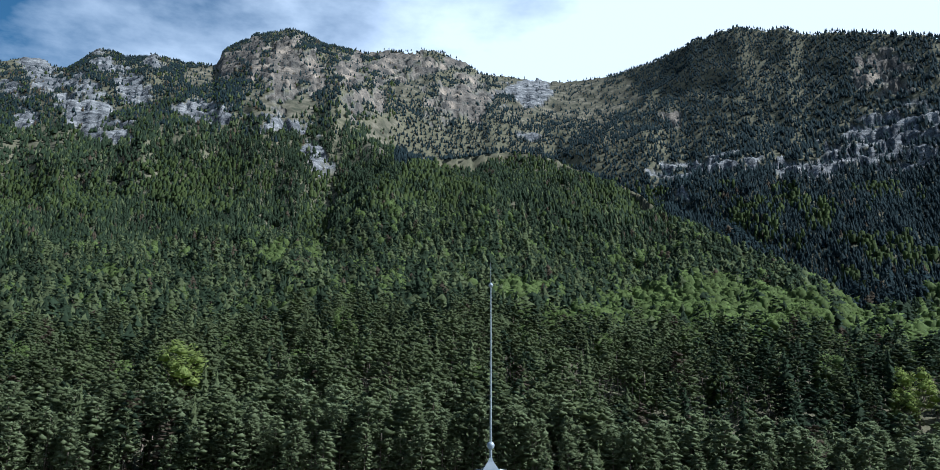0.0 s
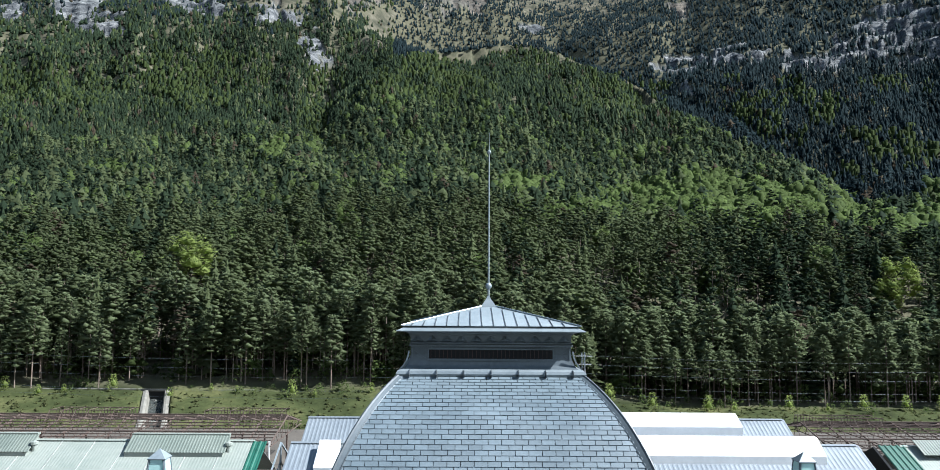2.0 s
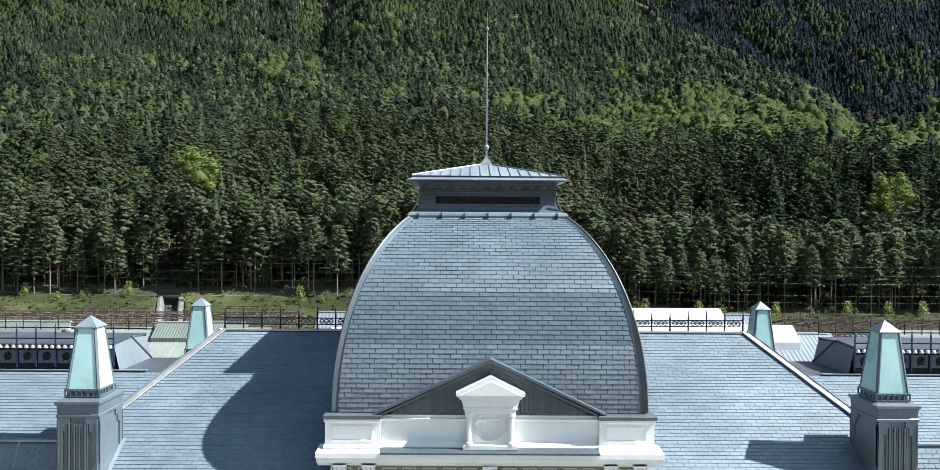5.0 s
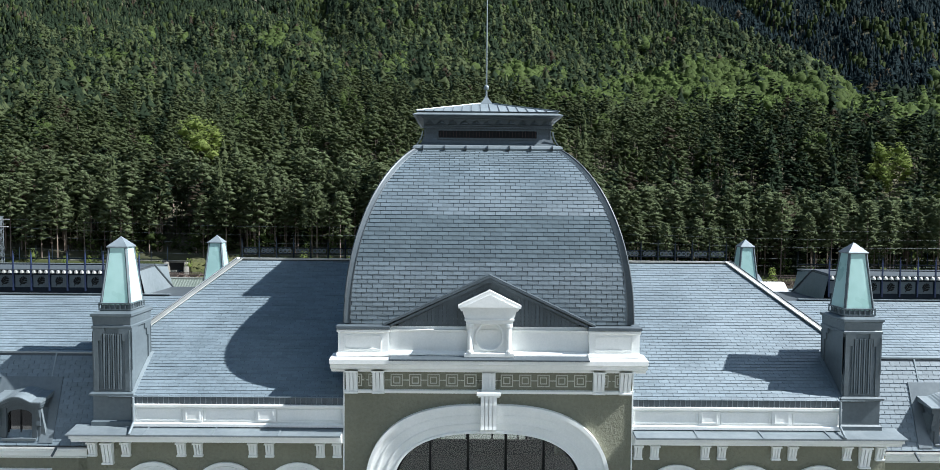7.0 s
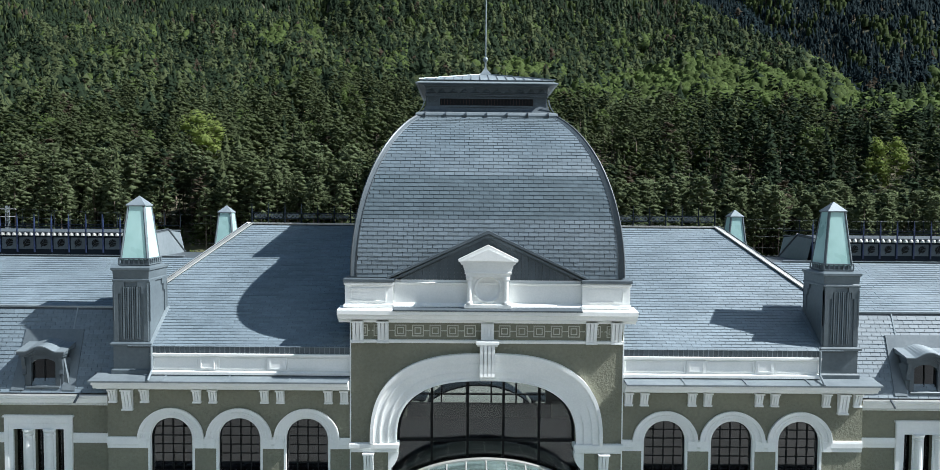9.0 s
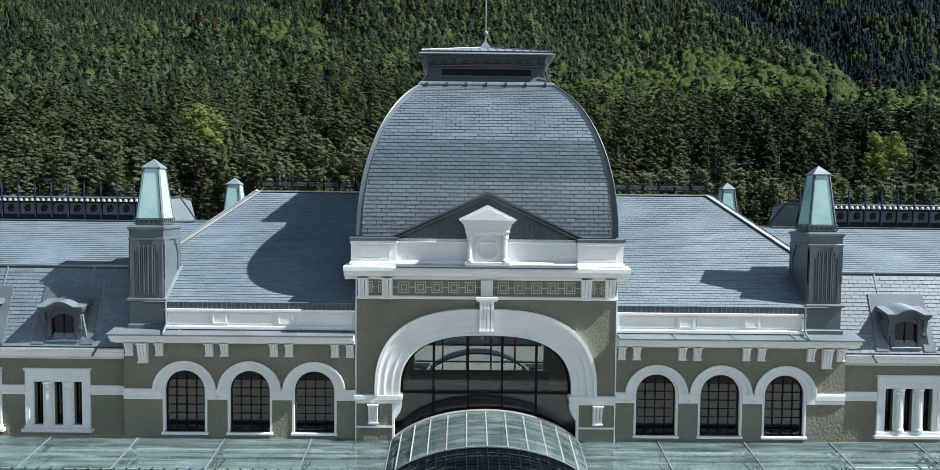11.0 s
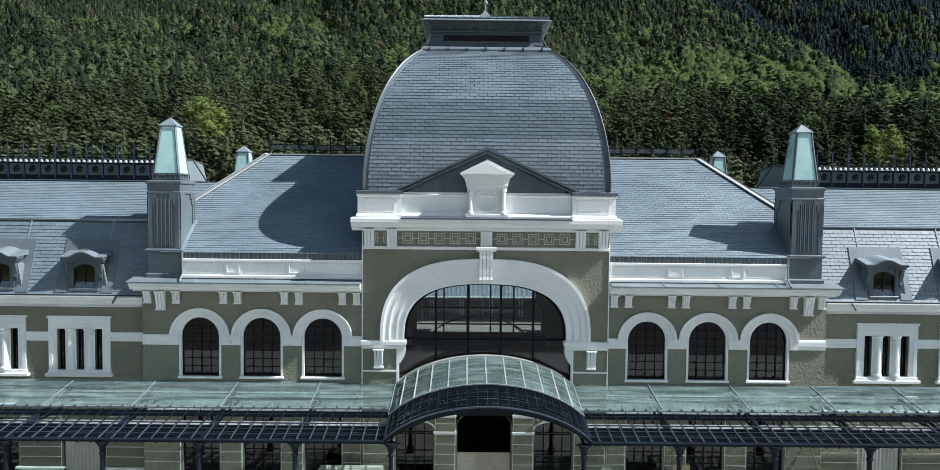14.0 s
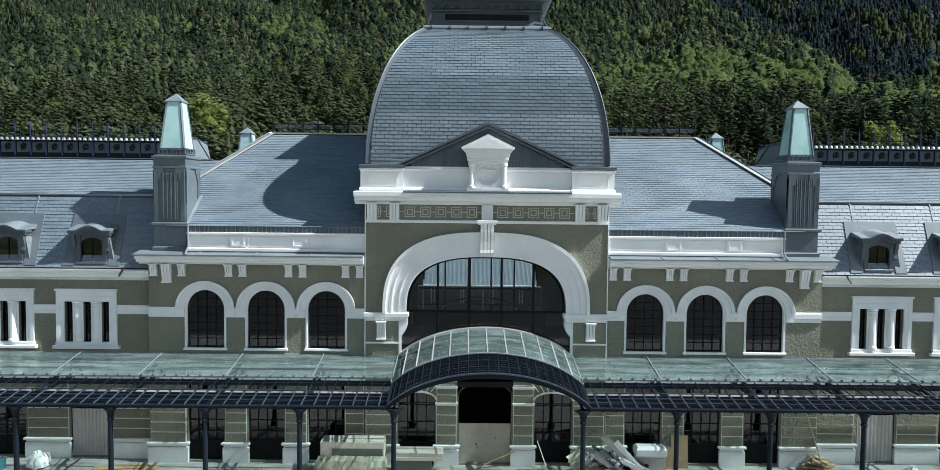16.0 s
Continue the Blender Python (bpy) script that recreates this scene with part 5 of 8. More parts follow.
# frieze: band, meander of linked squares, pilaster brackets
part("frieze_line", Shape().run([(-0.1, 12.07), (-0.2, 12.08), (-0.24, 12.20), (-0.1, 12.23)], -6.0, 6.0), WHITE, station)
SQUARE = Shape()
for h in (0.255, 0.145):
    for sx in (-1, 1):
        SQUARE.box(min(sx * h, sx * (h - 0.036)), max(sx * h, sx * (h - 0.036)), -0.025, 0.02, -h, h)
        SQUARE.box(-h + 0.036, h - 0.036, -0.025, 0.02, min(sx * h, sx * (h - 0.036)), max(sx * h, sx * (h - 0.036)))
for sx in (-1, 1):
    SQUARE.box(min(sx * 0.255, sx * 0.383), max(sx * 0.255, sx * 0.383), -0.02, 0.02, -0.02, 0.02)
SQUARE = SQUARE.mesh("frieze_square", FRIEZE)
HALF_SQUARE = Shape().box(-0.26, -0.17, -0.02, 0.02, -0.02, 0.02)
for h, a in ((0.255, -0.15), (0.145, -0.06)):
    HALF_SQUARE.box(a - 0.018, a + 0.018, -0.025, 0.02, -h, h).box(a, 0.02, -0.025, 0.02, h - 0.036, h).box(a, 0.02, -0.025, 0.02, -h, -h + 0.036)
HALF_SQUARE = HALF_SQUARE.mesh("frieze_half_square", FRIEZE)
for sx in (-1, 1):
    for k in range(5):
        part("frieze_square", SQUARE, FRIEZE, station).location = (sx * (0.76 + 0.765 * k), -0.12, 12.62)
    for x, turn in ((0.38, 1), (4.21, -1)):
        part("frieze_link", Shape().box(-0.10, 0.10, -0.02, 0.02, -0.02, 0.02), FRIEZE, station).location = (sx * x, -0.12, 12.62)
    for x, flip in ((4.83, True), (5.43, False)):
        half = part("frieze_half_square", HALF_SQUARE, FRIEZE, station)
        half.matrix_basis = pose(sx * x, -0.12, 12.62, 0, 180 if (flip == (sx > 0)) else 0, 0)
    for x in (4.58, 5.68):
        part("bracket", bracket_shape(0.48, 0.98, 0.30), WHITE, station).location = (sx * x, -0.12, 13.06)
# main cornice, attic, gable
s = Shape().run([(0.3, 12.98), (-0.22, 12.98), (-0.30, 13.10), (-0.52, 13.18), (-0.56, 13.34), (-0.70, 13.40), (-0.70, 13.58), (-0.6, 13.60), (0.3, 13.66)], -6.52, 6.52)
for sx in (-1, 1):
    a, b = sorted((sx * PX, sx * 6.5))
    s.box(a, b, 0.3, 2 * YC - 0.3, 13.2, 13.6)
s = back_too(s)
part("main_cornice", s, WHITE, station, "deep white moulded main cornice")
s = Shape().run([(0.2, 13.74), (-0.05, 13.72), (-0.76, 13.62), (-0.76, 13.56), (-0.70, 13.56), (-0.66, 13.62), (0.2, 13.66)], -4.1, 4.1)
part("main_flashing", s, ZINC_DARK, station, "dark zinc flashing on the main cornice")
s = Shape().box(-6.1, 6.1, -0.02, 0.5, 13.6, 14.86)
for sx in (-1, 1):
    a, b = sorted((sx * 4.15, sx * 6.25))
    s.box(a, b, -0.22, 0.5, 13.66, 14.74, 0.02).box(a - 0.05, b + 0.05, -0.32, 0.5, 13.64, 13.80, 0.03).box(a - 0.04, b + 0.04, -0.30, 0.5, 14.62, 14.76, 0.03)
    for p, q in ((0.25, 0.30), (1.75, 1.80)):
        s.box(a + p, a + q, -0.25, 0, 13.9, 14.5)
    s.box(a + 0.30, a + 1.75, -0.25, 0, 13.9, 13.95).box(a + 0.30, a + 1.75, -0.25, 0, 14.45, 14.5)
s.run([(0.1, 13.64), (-0.28, 13.64), (-0.26, 13.74), (-0.08, 13.84), (0.1, 13.84)], -4.1, 4.1)
s.run([(0.1, 14.62), (-0.08, 14.64), (-0.14, 14.74), (0.1, 14.78)], -4.1, 4.1)
for sx in (-1, 1):
    a, b = sorted((sx * 5.95, sx * 6.1))
    s.box(a, b, 0.5, 2 * YC - 0.5, 13.6, 14.8)
part("attic", back_too(s), WHITE, station, "white panelled attic under the dome")
s = Shape()
for sx in (-1, 1):
    a, b = sorted((sx * 4.1, sx * 6.32))
    s.box(a, b, -0.36, 0.5, 14.76, 14.92, 0.03)
    a, b = sorted((sx * 6.0, sx * 6.32))
    s.box(a, b, 0.5, 2 * YC - 0.5, 14.76, 14.92, 0.03)
part("dome_sill", s, ZINC_DARK, station, "dark zinc sill at the foot of the dome")
# gable: raking moulding and ribbed boards
s = Shape()
for sx in (-1, 1):
    for y0, y1, off, th in ((-0.30, 0.5, 0.0, 0.14), (-0.20, 0.5, -0.16, 0.16)):
        s.loft([[(x, y, z) for x, z in ((0, 17.06 + off - th), (sx * 4.4, 14.98 + off - th * 0.6), (sx * 4.4, 14.98 + off), (0, 17.06 + off))][:: sx] for y in (y0, y1)])
part("gable_moulding", s, ZINC_DARK, station, "dark zinc raking mouldings of the gable")
gable = part("gable_back", Shape().slab([(-4.0, 14.80), (4.0, 14.80), (0, 16.80)], 0.03, 0.4), ZINC_SEAM, station, "gable clad in upright dark zinc boards")
for k in range(-25, 26):
    x = 0.155 * k
    top = [14.8 + 2.0 * (1 - abs(x + dx) / 4.0) for dx in (-0.07, 0.07)]
    part("gable_board", Shape().slab([(x - 0.07, 14.8), (x + 0.07, 14.8), (x + 0.07, max(14.82, top[1])), (x - 0.07, max(14.82, top[0]))], -0.01, 0.04), ZINC_DARK, gable)
s = Shape()
for sx in (-1, 1):
    s.loft([[(x, y, z) for x, z in ((0, 16.9), (sx * 4.3, 14.92), (0, 14.92))][:: sx] for y in (0.3, 3.2)])
part("gable_roof", s, ZINC_DARK, station)
# niche: little pediment on two columns with a round recess
s = Shape()
s.loft([[(x, y, z) for x, z in ((-1.28, 15.70), (1.28, 15.70), (1.30, 15.80), (0, 16.44), (-1.30, 15.80))] for y in (-0.58, -0.05)])
s.loft([[(x, y, z) for x, z in ((-1.14, 15.74), (1.14, 15.74), (0, 16.28))] for y in (-0.62, -0.55)])
s.loft([[(x, y, z) for x, z in ((-1.16, 15.58), (1.16, 15.58), (1.24, 15.71), (-1.24, 15.71))] for y in (-0.54, -0.05)])
s.loft([[(x, y, z) for x, z in ((-1.0, 15.24), (1.0, 15.24), (1.12, 15.60), (-1.12, 15.60))] for y in (-0.46, -0.05)])
s.box(-1.02, 1.02, -0.50, -0.05, 15.16, 15.26, 0.02).box(-0.97, 0.97, -0.44, -0.05, 15.02, 15.18, 0.02)
s.box(-1.02, 1.02, -0.5, -0.05, 13.66, 13.84, 0.02)
part("niche_pediment", s, WHITE, station, "small white pediment over a blank roundel")
s = Shape()
n = 40
rim = [(0.56 * math.cos(2 * math.pi * k / n), 14.49 + 0.56 * math.sin(2 * math.pi * k / n)) for k in range(n + 1)]
edge = [(max(-0.92, min(0.92, 2 * math.cos(2 * math.pi * k / n))), max(13.7, min(15.04, 14.49 + 2 * math.sin(2 * math.pi * k / n)))) for k in range(n + 1)]
s.loft([[(rim[k][0], -0.28, rim[k][1]), (edge[k][0], -0.28, edge[k][1]), (edge[k][0], -0.02, edge[k][1]), (rim[k][0], -0.02, rim[k][1])] for k in range(n + 1)], caps=False)
part("niche_back", s, WHITE, station, "white slab pierced by a round recess")
for sx in (-1, 1):
    part("niche_column", Shape().lathe(sx * 0.80, -0.36, [(0.16, 13.84), (0.16, 13.92), (0.125, 13.98), (0.11, 14.84), (0.16, 14.92), (0.16, 15.04)], 14), WHITE, station)
ring = Shape()
prof_r = [(0.52, -0.27), (0.54, -0.32), (0.59, -0.33), (0.62, -0.27)]
ring.loft([[(r * math.cos(2 * math.pi * k / n), y, 14.49 + r * math.sin(2 * math.pi * k / n)) for r, y in prof_r] for k in range(n + 1)], caps=False)
part("roundel_ring", ring, WHITE, station)
dish = Shape()
for (r0, y0), (r1, y1) in zip(((0.56, -0.20), (0.48, -0.12), (0.34, -0.07), (0.17, -0.045)), ((0.48, -0.12), (0.34, -0.07), (0.17, -0.045), (0.01, -0.04))):
    dish.loft([[(r * math.cos(2 * math.pi * k / n), y, 14.49 + r * math.sin(2 * math.pi * k / n)) for r, y in ((r0, y0), (r1, y1))] for k in range(n + 1)], caps=False, closed=False)
part("roundel", dish, WHITE, station, "shallow white dish of the roundel", smooth=True)

# the great window
gw = empty("great_window", "great arched window with black bars and clear panes", "window")
part("pane", arch_pane(3.97, 7.2, 7.62, 2.80, 0.30, FULL), HALL_GLASS, gw)
part("pane", Shape().box(-4.25, 4.25, 0.30, 0.312, 4.2, 7.2), HALL_GLASS, gw)
s = Shape().arc_band(0, 7.62, 3.86, 2.70, 3.98, 2.81, 0.2, 0.38, 64, FULL)
for x in (-2.55, -0.95, 0.65, 2.25):
    x += 0.12
    s.box(x - 0.055, x + 0.055, 0.18, 0.40, 4.2, 7.62 + 2.78 * (1 - abs(x / 3.97) ** FULL) ** (1 / FULL))
s.box(-3.9, 3.9, 0.2, 0.38, 7.58, 7.70).box(-4.25, 4.25, 0.2, 0.38, 5.85, 5.93)
part("glazing_bars", s, FRAME, gw)
gb = empty("great_window", "great arched window of the track side with black bars", "window", at=(0, 2 * YC - 0.6, 0))
part("pane", arch_pane(3.97, 7.2, 7.62, 2.80, 0.30, FULL), HALL_GLASS, gb)
part("pane", Shape().box(-4.25, 4.25, 0.30, 0.312, 4.2, 7.2), HALL_GLASS, gb)
s = Shape().arc_band(0, 7.62, 3.86, 2.70, 3.98, 2.81, 0.2, 0.38, 64, FULL)
for x in (-2.55, -0.95, 0.65, 2.25):
    s.box(x + 0.07, x + 0.17, 0.18, 0.40, 4.2, 7.62 + 2.78 * (1 - abs((x + 0.12) / 3.97) ** FULL) ** (1 / FULL))
s.box(-4.1, 4.1, 0.2, 0.38, 6.96, 7.08).box(-4.25, 4.25, 0.2, 0.38, 5.85, 5.93)
part("glazing_bars", s, FRAME, gb)
part("doorway_lintel", Shape().box(-1.4, 1.4, -0.2, 0.4, 3.9, 4.15), FRAME, station)
door = empty("door_boarding", "pale boarding across the open main doorway", "boarding")
part("board", Shape().box(-1.31, 1.31, 0.05, 0.09, -0.1, 2.0, 0.008), BOARD, door)
for x, z, r in ((-0.42, 0.92, 0.045), (-0.36, 0.78, 0.03), (0.55, 1.25, 0.035), (-0.9, 1.5, 0.025)):
    part("knot_hole", Shape().slab([(x + r * math.cos(0.785 * k), z + r * math.sin(0.785 * k)) for k in range(8)], 0.046, 0.06), ROOM, door, "dark knot hole in the board")
# rounded upper corners of the doorway and the moulded bands beside it
for sx in (-1, 1):
    s = Shape()
    for k in range(8):
        a0, a1 = math.pi / 2 * k / 8, math.pi / 2 * (k + 1) / 8
        c = lambda a: (sx * (0.68 + 0.65 * math.sin(a)), 3.35 + 0.62 * math.cos(a))
        p, q = c(a0), c(a1)
        s.slab([(p[0], p[1]), (q[0], q[1]), (sx * 1.36, q[1]), (sx * 1.36, 4.0), (p[0], 4.0)][::sx], -0.19, 0.3)
    part("doorway_corner", s, OLIVE, station)
    for z in (3.02, 3.86):
        a, b = sorted((sx * 1.36, sx * 2.50))
        part("pier_band", Shape().box(a, b, -0.24, -0.1, z, z + 0.09, 0.02).box(a + 0.03, b - 0.03, -0.21, -0.1, z - 0.06, z + 0.01), WHITE, station)
# ---- dome ----
YD = YC - 0.25                 # middle line of the dome


def dome_half(t):
    """Half width, half depth and height of the dome's corner at t from 0 (foot) to 1 (top)."""
    a = t * math.radians(66)
    z = 14.95 + 7.5 * math.sin(a) / math.sin(math.radians(66))
    k = (1 - math.cos(a)) / (1 - math.cos(math.radians(66)))
    k = 0.86 * k + 0.14 * t * t
    return 6.0 - 2.62 * k, 7.15 - 3.95 * (0.72 * k + 0.28 * k * k), z


steps = 40
s = Shape()
s.loft([[(-hx, YD - hy, z), (hx, YD - hy, z), (hx, YD + hy, z), (-hx, YD + hy, z)] for hx, hy, z in (dome_half(k / steps) for k in range(steps + 1))])
s.v = [(x * 0.996, YD + (y - YD) * 0.996, z) for x, y, z in s.v]
dome = part("dome", s, ZINC_SEAM, station, "four-sided slate dome with zinc hips")
for sx in (-1, 1):
    for sy in (-1, 1):
        s = Shape()
        rings = []
        for k in range(steps + 1):
            hx, hy, z = dome_half(k / steps)
            x, y = sx * hx, YD + sy * hy
            rings.append([(x - sx * 0.19, y + sy * 0.015, z), (x - sx * 0.02, y + sy * 0.05, z + 0.03), (x + sx * 0.05, y + sy * 0.02, z + 0.04), (x + sx * 0.015, y - sy * 0.19, z), (x - sx * 0.1, y - sy * 0.1, z - 0.05)])
        s.loft(rings)
        part("hip_flashing", s, ZINC_DARK, dome)
        s = Shape()
        for k in range(steps):
            hx, hy, z = dome_half(k / steps)
            hx2, hy2, z2 = dome_half((k + 1) / steps)
            s.tube((sx * (hx + 0.02), YD + sy * (hy + 0.02), z + 0.03), (sx * (hx2 + 0.02), YD + sy * (hy2 + 0.02), z2 + 0.03), 0.055, n=6)
            s.tube((sx * (hx - 0.21), YD + sy * (hy + 0.03), z), (sx * (hx2 - 0.21), YD + sy * (hy2 + 0.03), z2), 0.022, n=4)
        part("hip_roll", s, ZINC_SEAM, dome)

# ---- lantern on the dome ----
cap = empty("roof_lantern", "zinc roof lantern with louvred slot and low hipped cap", "lantern")
square = lambda rings: Shape().loft([[(-a, YD - b, z), (a, YD - b, z), (a, YD + b, z), (-a, YD + b, z)] for a, b, z in rings])
s = square([(3.36, 3.16, 22.38), (3.46, 3.26, 22.42), (3.50, 3.30, 22.52), (3.46, 3.26, 22.62), (3.34, 3.14, 22.68)])
part("base_roll", s, ZINC, cap, "thick zinc roll at the lantern's foot")
for k in range(7):
    x = -3.0 + k
    s = Shape().loft([[(x + dx, YD - b, z) for b, z in ((3.20, 22.40), (3.462, 22.415), (3.508, 22.52), (3.468, 22.625), (3.2, 22.688))] for dx in (-0.013, 0.013)])
    part("roll_strap", s, ZINC_SEAM, cap)
s = square([(3.30, 3.05, 22.66), (3.22, 2.97, 22.70), (3.12, 2.87, 22.82), (3.04, 2.80, 23.0), (3.0, 2.76, 23.2), (3.0, 2.76, 23.62), (3.02, 2.78, 23.9), (3.10, 2.86, 24.0), (3.44, 3.16, 24.08)])
part("drum", s, ZINC_DARK, cap)
s = Shape().box(-3.06, 3.06, YD - 2.88, YD - 2.74, 23.50, 23.56).box(-3.04, 3.04, YD - 2.84, YD - 2.74, 23.60, 23.64)
for k in range(38):
    s.box(-2.9 + 0.155 * k, -2.84 + 0.155 * k, YD - 2.86, YD - 2.72, 23.45, 23.50)
for k in range(11):
    x = -2.75 + 0.55 * k
    s.loft([[(x - 0.27, YD - 2.77, 23.66), (x + 0.27, YD - 2.77, 23.66), (x, YD - 2.78, 23.92)], [(x - 0.02, YD - 2.87, 23.74), (x + 0.02, YD - 2.87, 23.74), (x, YD - 2.87, 23.78)]])
s.box(-3.04, 3.04, YD - 2.84, YD - 2.74, 23.93, 24.0)
part("frieze", s, ZINC_DARK, cap, "pressed zinc frieze of small pyramids")
# the slot is no opening: its shade is a black strip on the drum
part("slot", Shape().box(-2.31, 2.31, YD - 2.79, YD - 2.6, 23.02, 23.38), FRAME, cap, "black strip standing in for the shade inside the louvred slot")
s = Shape()
for k in range(30):
    s.box(-2.25 + 0.155 * k, -2.23 + 0.155 * k, YD - 2.80, YD - 2.78, 23.03, 23.37)
part("louvre", s, SLOT_RED, cap)
s = Shape().box(-2.36, 2.36, YD - 2.84, YD - 2.74, 23.38, 23.43).box(-2.36, 2.36, YD - 2.86, YD - 2.74, 22.96, 23.02)
for sx in (-1, 1):
    for a, b in (((2.40, 23.04), (2.92, 23.38)), ((2.40, 23.38), (2.92, 23.04))):
        s.bar((sx * a[0], YD - 2.80, a[1]), (sx * b[0], YD - 2.80, b[1]), 0.02, 0.02)
    for x in (2.32, 2.92):
        s.box(min(sx * x, sx * (x + 0.04)), max(sx * x, sx * (x + 0.04)), YD - 2.82, YD - 2.74, 23.0, 23.42)
    s.bar((sx * 0.02, YD - 2.86, 22.9), (sx * 0.02, YD - 2.9, 22.76), 0.03, 0.03)
part("slot_trim", s, ZINC_DARK, cap)
s = square([(3.40, 3.12, 24.07), (3.50, 3.22, 24.06), (3.51, 3.23, 24.09), (3.28, 3.0, 24.20), (3.28, 3.0, 24.22)])
part("eaves_moulding", s, ZINC, cap, "pale zinc drip edge")
part("eaves_joint", square([(3.22, 2.94, 24.19), (3.24, 2.96, 24.24)]), ZINC_SEAM, cap)
s = square([(3.30, 3.02, 24.25), (3.32, 3.04, 24.27), (0.30, 0.28, 24.96), (0.12, 0.12, 25.0)])
part("cap_roof", s, ZINC, cap, "low hipped roof of pale zinc sheets")
for k in range(-7, 8):
    x = 0.44 * k + 0.10
    if abs(x) < 3.1:
        top = min(0.93, 1 - abs(x) / 3.32)
        zt, yt = 24.27 + 0.69 * top, YD - 3.04 + 2.76 * top
        part("standing_seam", Shape().bar((x, YD - 3.05, 24.28), (x * 0.98, yt, zt + 0.015), 0.028, 0.04), ZINC_SEAM, cap)
        part("standing_seam", Shape().bar((x, YD + 3.05, 24.28), (x * 0.98, 2 * YD - yt, zt + 0.015), 0.028, 0.04), ZINC_SEAM, cap)
for sx in (-1, 1):
    for sy in (-1, 1):
        part("hip_roll", Shape().tube((sx * 3.34, YD + sy * 3.06, 24.29), (sx * 0.3, YD + sy * 0.28, 24.99), 0.035), ZINC, cap)
s = Shape().loft([[(-a, YD - a, z), (a, YD - a, z), (a, YD + a, z), (-a, YD + a, z)] for a, z in ((0.34, 24.93), (0.30, 25.0), (0.10, 25.28), (0.05, 25.4))])
part("finial_base", s, ZINC, cap)
part("finial_mast", Shape().lathe(0, YD, [(0.05, 25.3), (0.045, 25.7), (0.04, 26.0), (0.03, 29), (0.025, 31.5), (0.012, 31.6), (0.008, 32.3)], 8), ZINC, cap)
ball = lambda z, r: Shape().lathe(0, YD, [(max(0.01, r * math.sin(math.pi * k / 8)), z - r * math.cos(math.pi * k / 8)) for k in range(9)], 12)
part("finial_ball", ball(25.82, 0.135), ZINC, cap, smooth=True)
part("finial_ball", ball(31.45, 0.085), ZINC, cap, smooth=True)
for sx in (-1, 1):
    f = lambda t: (sx * (3.06 + 0.26 * (1 - t) ** 2), 22.72 + 0.62 * t)
    s = Shape().loft([[(f(k / 6)[0] + dx, YD - 2.92 + dy, f(k / 6)[1]) for dx, dy in ((-0.03, -0.03), (0.03, -0.03), (0.03, 0.03), (-0.03, 0.03))] for k in range(7)])
    part("scroll", s, ZINC, cap)

# ---- roofs ----
RZ, RY = 17.0, YC
EZ, EY = 11.84, 0.06
HX, HIP = 12.55, 0.758         # end of the ridge; how far the hips run outwards for each metre forwards
EX = 15.9                      # where the front slope dies against the lamp tower
HY = RY - (EX - HX) / HIP
HZ = RZ - (RY - HY) * (RZ - EZ) / (RY - EY)
roof = Shape()
for sx in (-1, 1):
    q = [(sx * (PX - 0.1), EY, EZ), (sx * EX, EY, EZ), (sx * EX, HY, HZ), (sx * HX, RY, RZ), (sx * (PX - 0.1), RY, RZ)]
    b = [(x, 2 * YC - y, z) for x, y, z in q]
    e = [q[2], b[2], q[3]]
    cheek = [(sx * EX, EY, EZ - 0.01), (sx * EX, 2 * YC - EY, EZ - 0.01), b[2], q[2]]
    for poly in (q, b[::-1], e, cheek):
        p = poly if sx > 0 else poly[::-1]
        n = len(p)
        roof.add(p + [(x, y, z - 0.12) for x, y, z in p], [tuple(range(n)), tuple(range(2 * n - 1, n - 1, -1))] + [(i, n + i, n + (i + 1) % n, (i + 1) % n) for i in range(n)])
wing_roof = part("wing_roof", roof, ZINC_SEAM, station, "hipped slate roof beside the dome")
for sx in (-1, 1):
    s = Shape()
    for y in (HY, 2 * YC - HY):
        s.bar((sx * EX, y, HZ + 0.05), (sx * HX, RY, RZ + 0.05), 0.40, 0.05)
    s.bar((sx * PX, RY, RZ + 0.02), (sx * HX, RY, RZ + 0.02), 0.3, 0.08)
    part("hip_flashing", s, SHEET_METAL, wing_roof, "pale zinc hip and ridge flashing")
    for dx in (-0.17, 0.17):
        s = Shape()
        for y in (HY, 2 * YC - HY):
            s.tube((sx * (EX + dx), y, HZ + 0.08), (sx * (HX + dx), RY, RZ + 0.08), 0.032)
        part("hip_roll", s, ZINC_SEAM, wing_roof)
    # upright flashing where the slope meets the tower
    part("tower_flashing", Shape().bar((sx * 14.88, EY, EZ + 0.03), (sx * 14.88, 2.1, EZ + 0.03 + 2.04 * (RZ - EZ) / (RY - EY)), 0.16, 0.05), ZINC, wing_roof)
# outer roofs: steep lower slope, flatter upper slope
A, B, C = (0.16, 9.66), (1.75, 13.27), (5.75, 15.32)
s = Shape()
out = [(A[0], A[1]), B, C, (2 * YC - C[0], C[1]), (2 * YC - B[0], B[1]), (2 * YC - A[0], A[1])]
s.run(out, EX, 40.1)
UX = HX + (RZ - C[1]) / (RZ - HZ) * (EX - HX)      # where the upper slope's top meets the hip end
for flip in (False, True):
    q = [(EX + 0.01, 2.9, HZ - 0.05), (EX + 0.01, C[0], C[1]), (UX - 0.1, C[0], C[1])]
    q = [(x, 2 * YC - y, z) for x, y, z in q][::-1] if flip else q
    s.add(q + [(x, y, z - 0.12) for x, y, z in q], [(0, 1, 2), (5, 4, 3), (0, 3, 4, 1), (1, 4, 5, 2), (2, 5, 3, 0)])
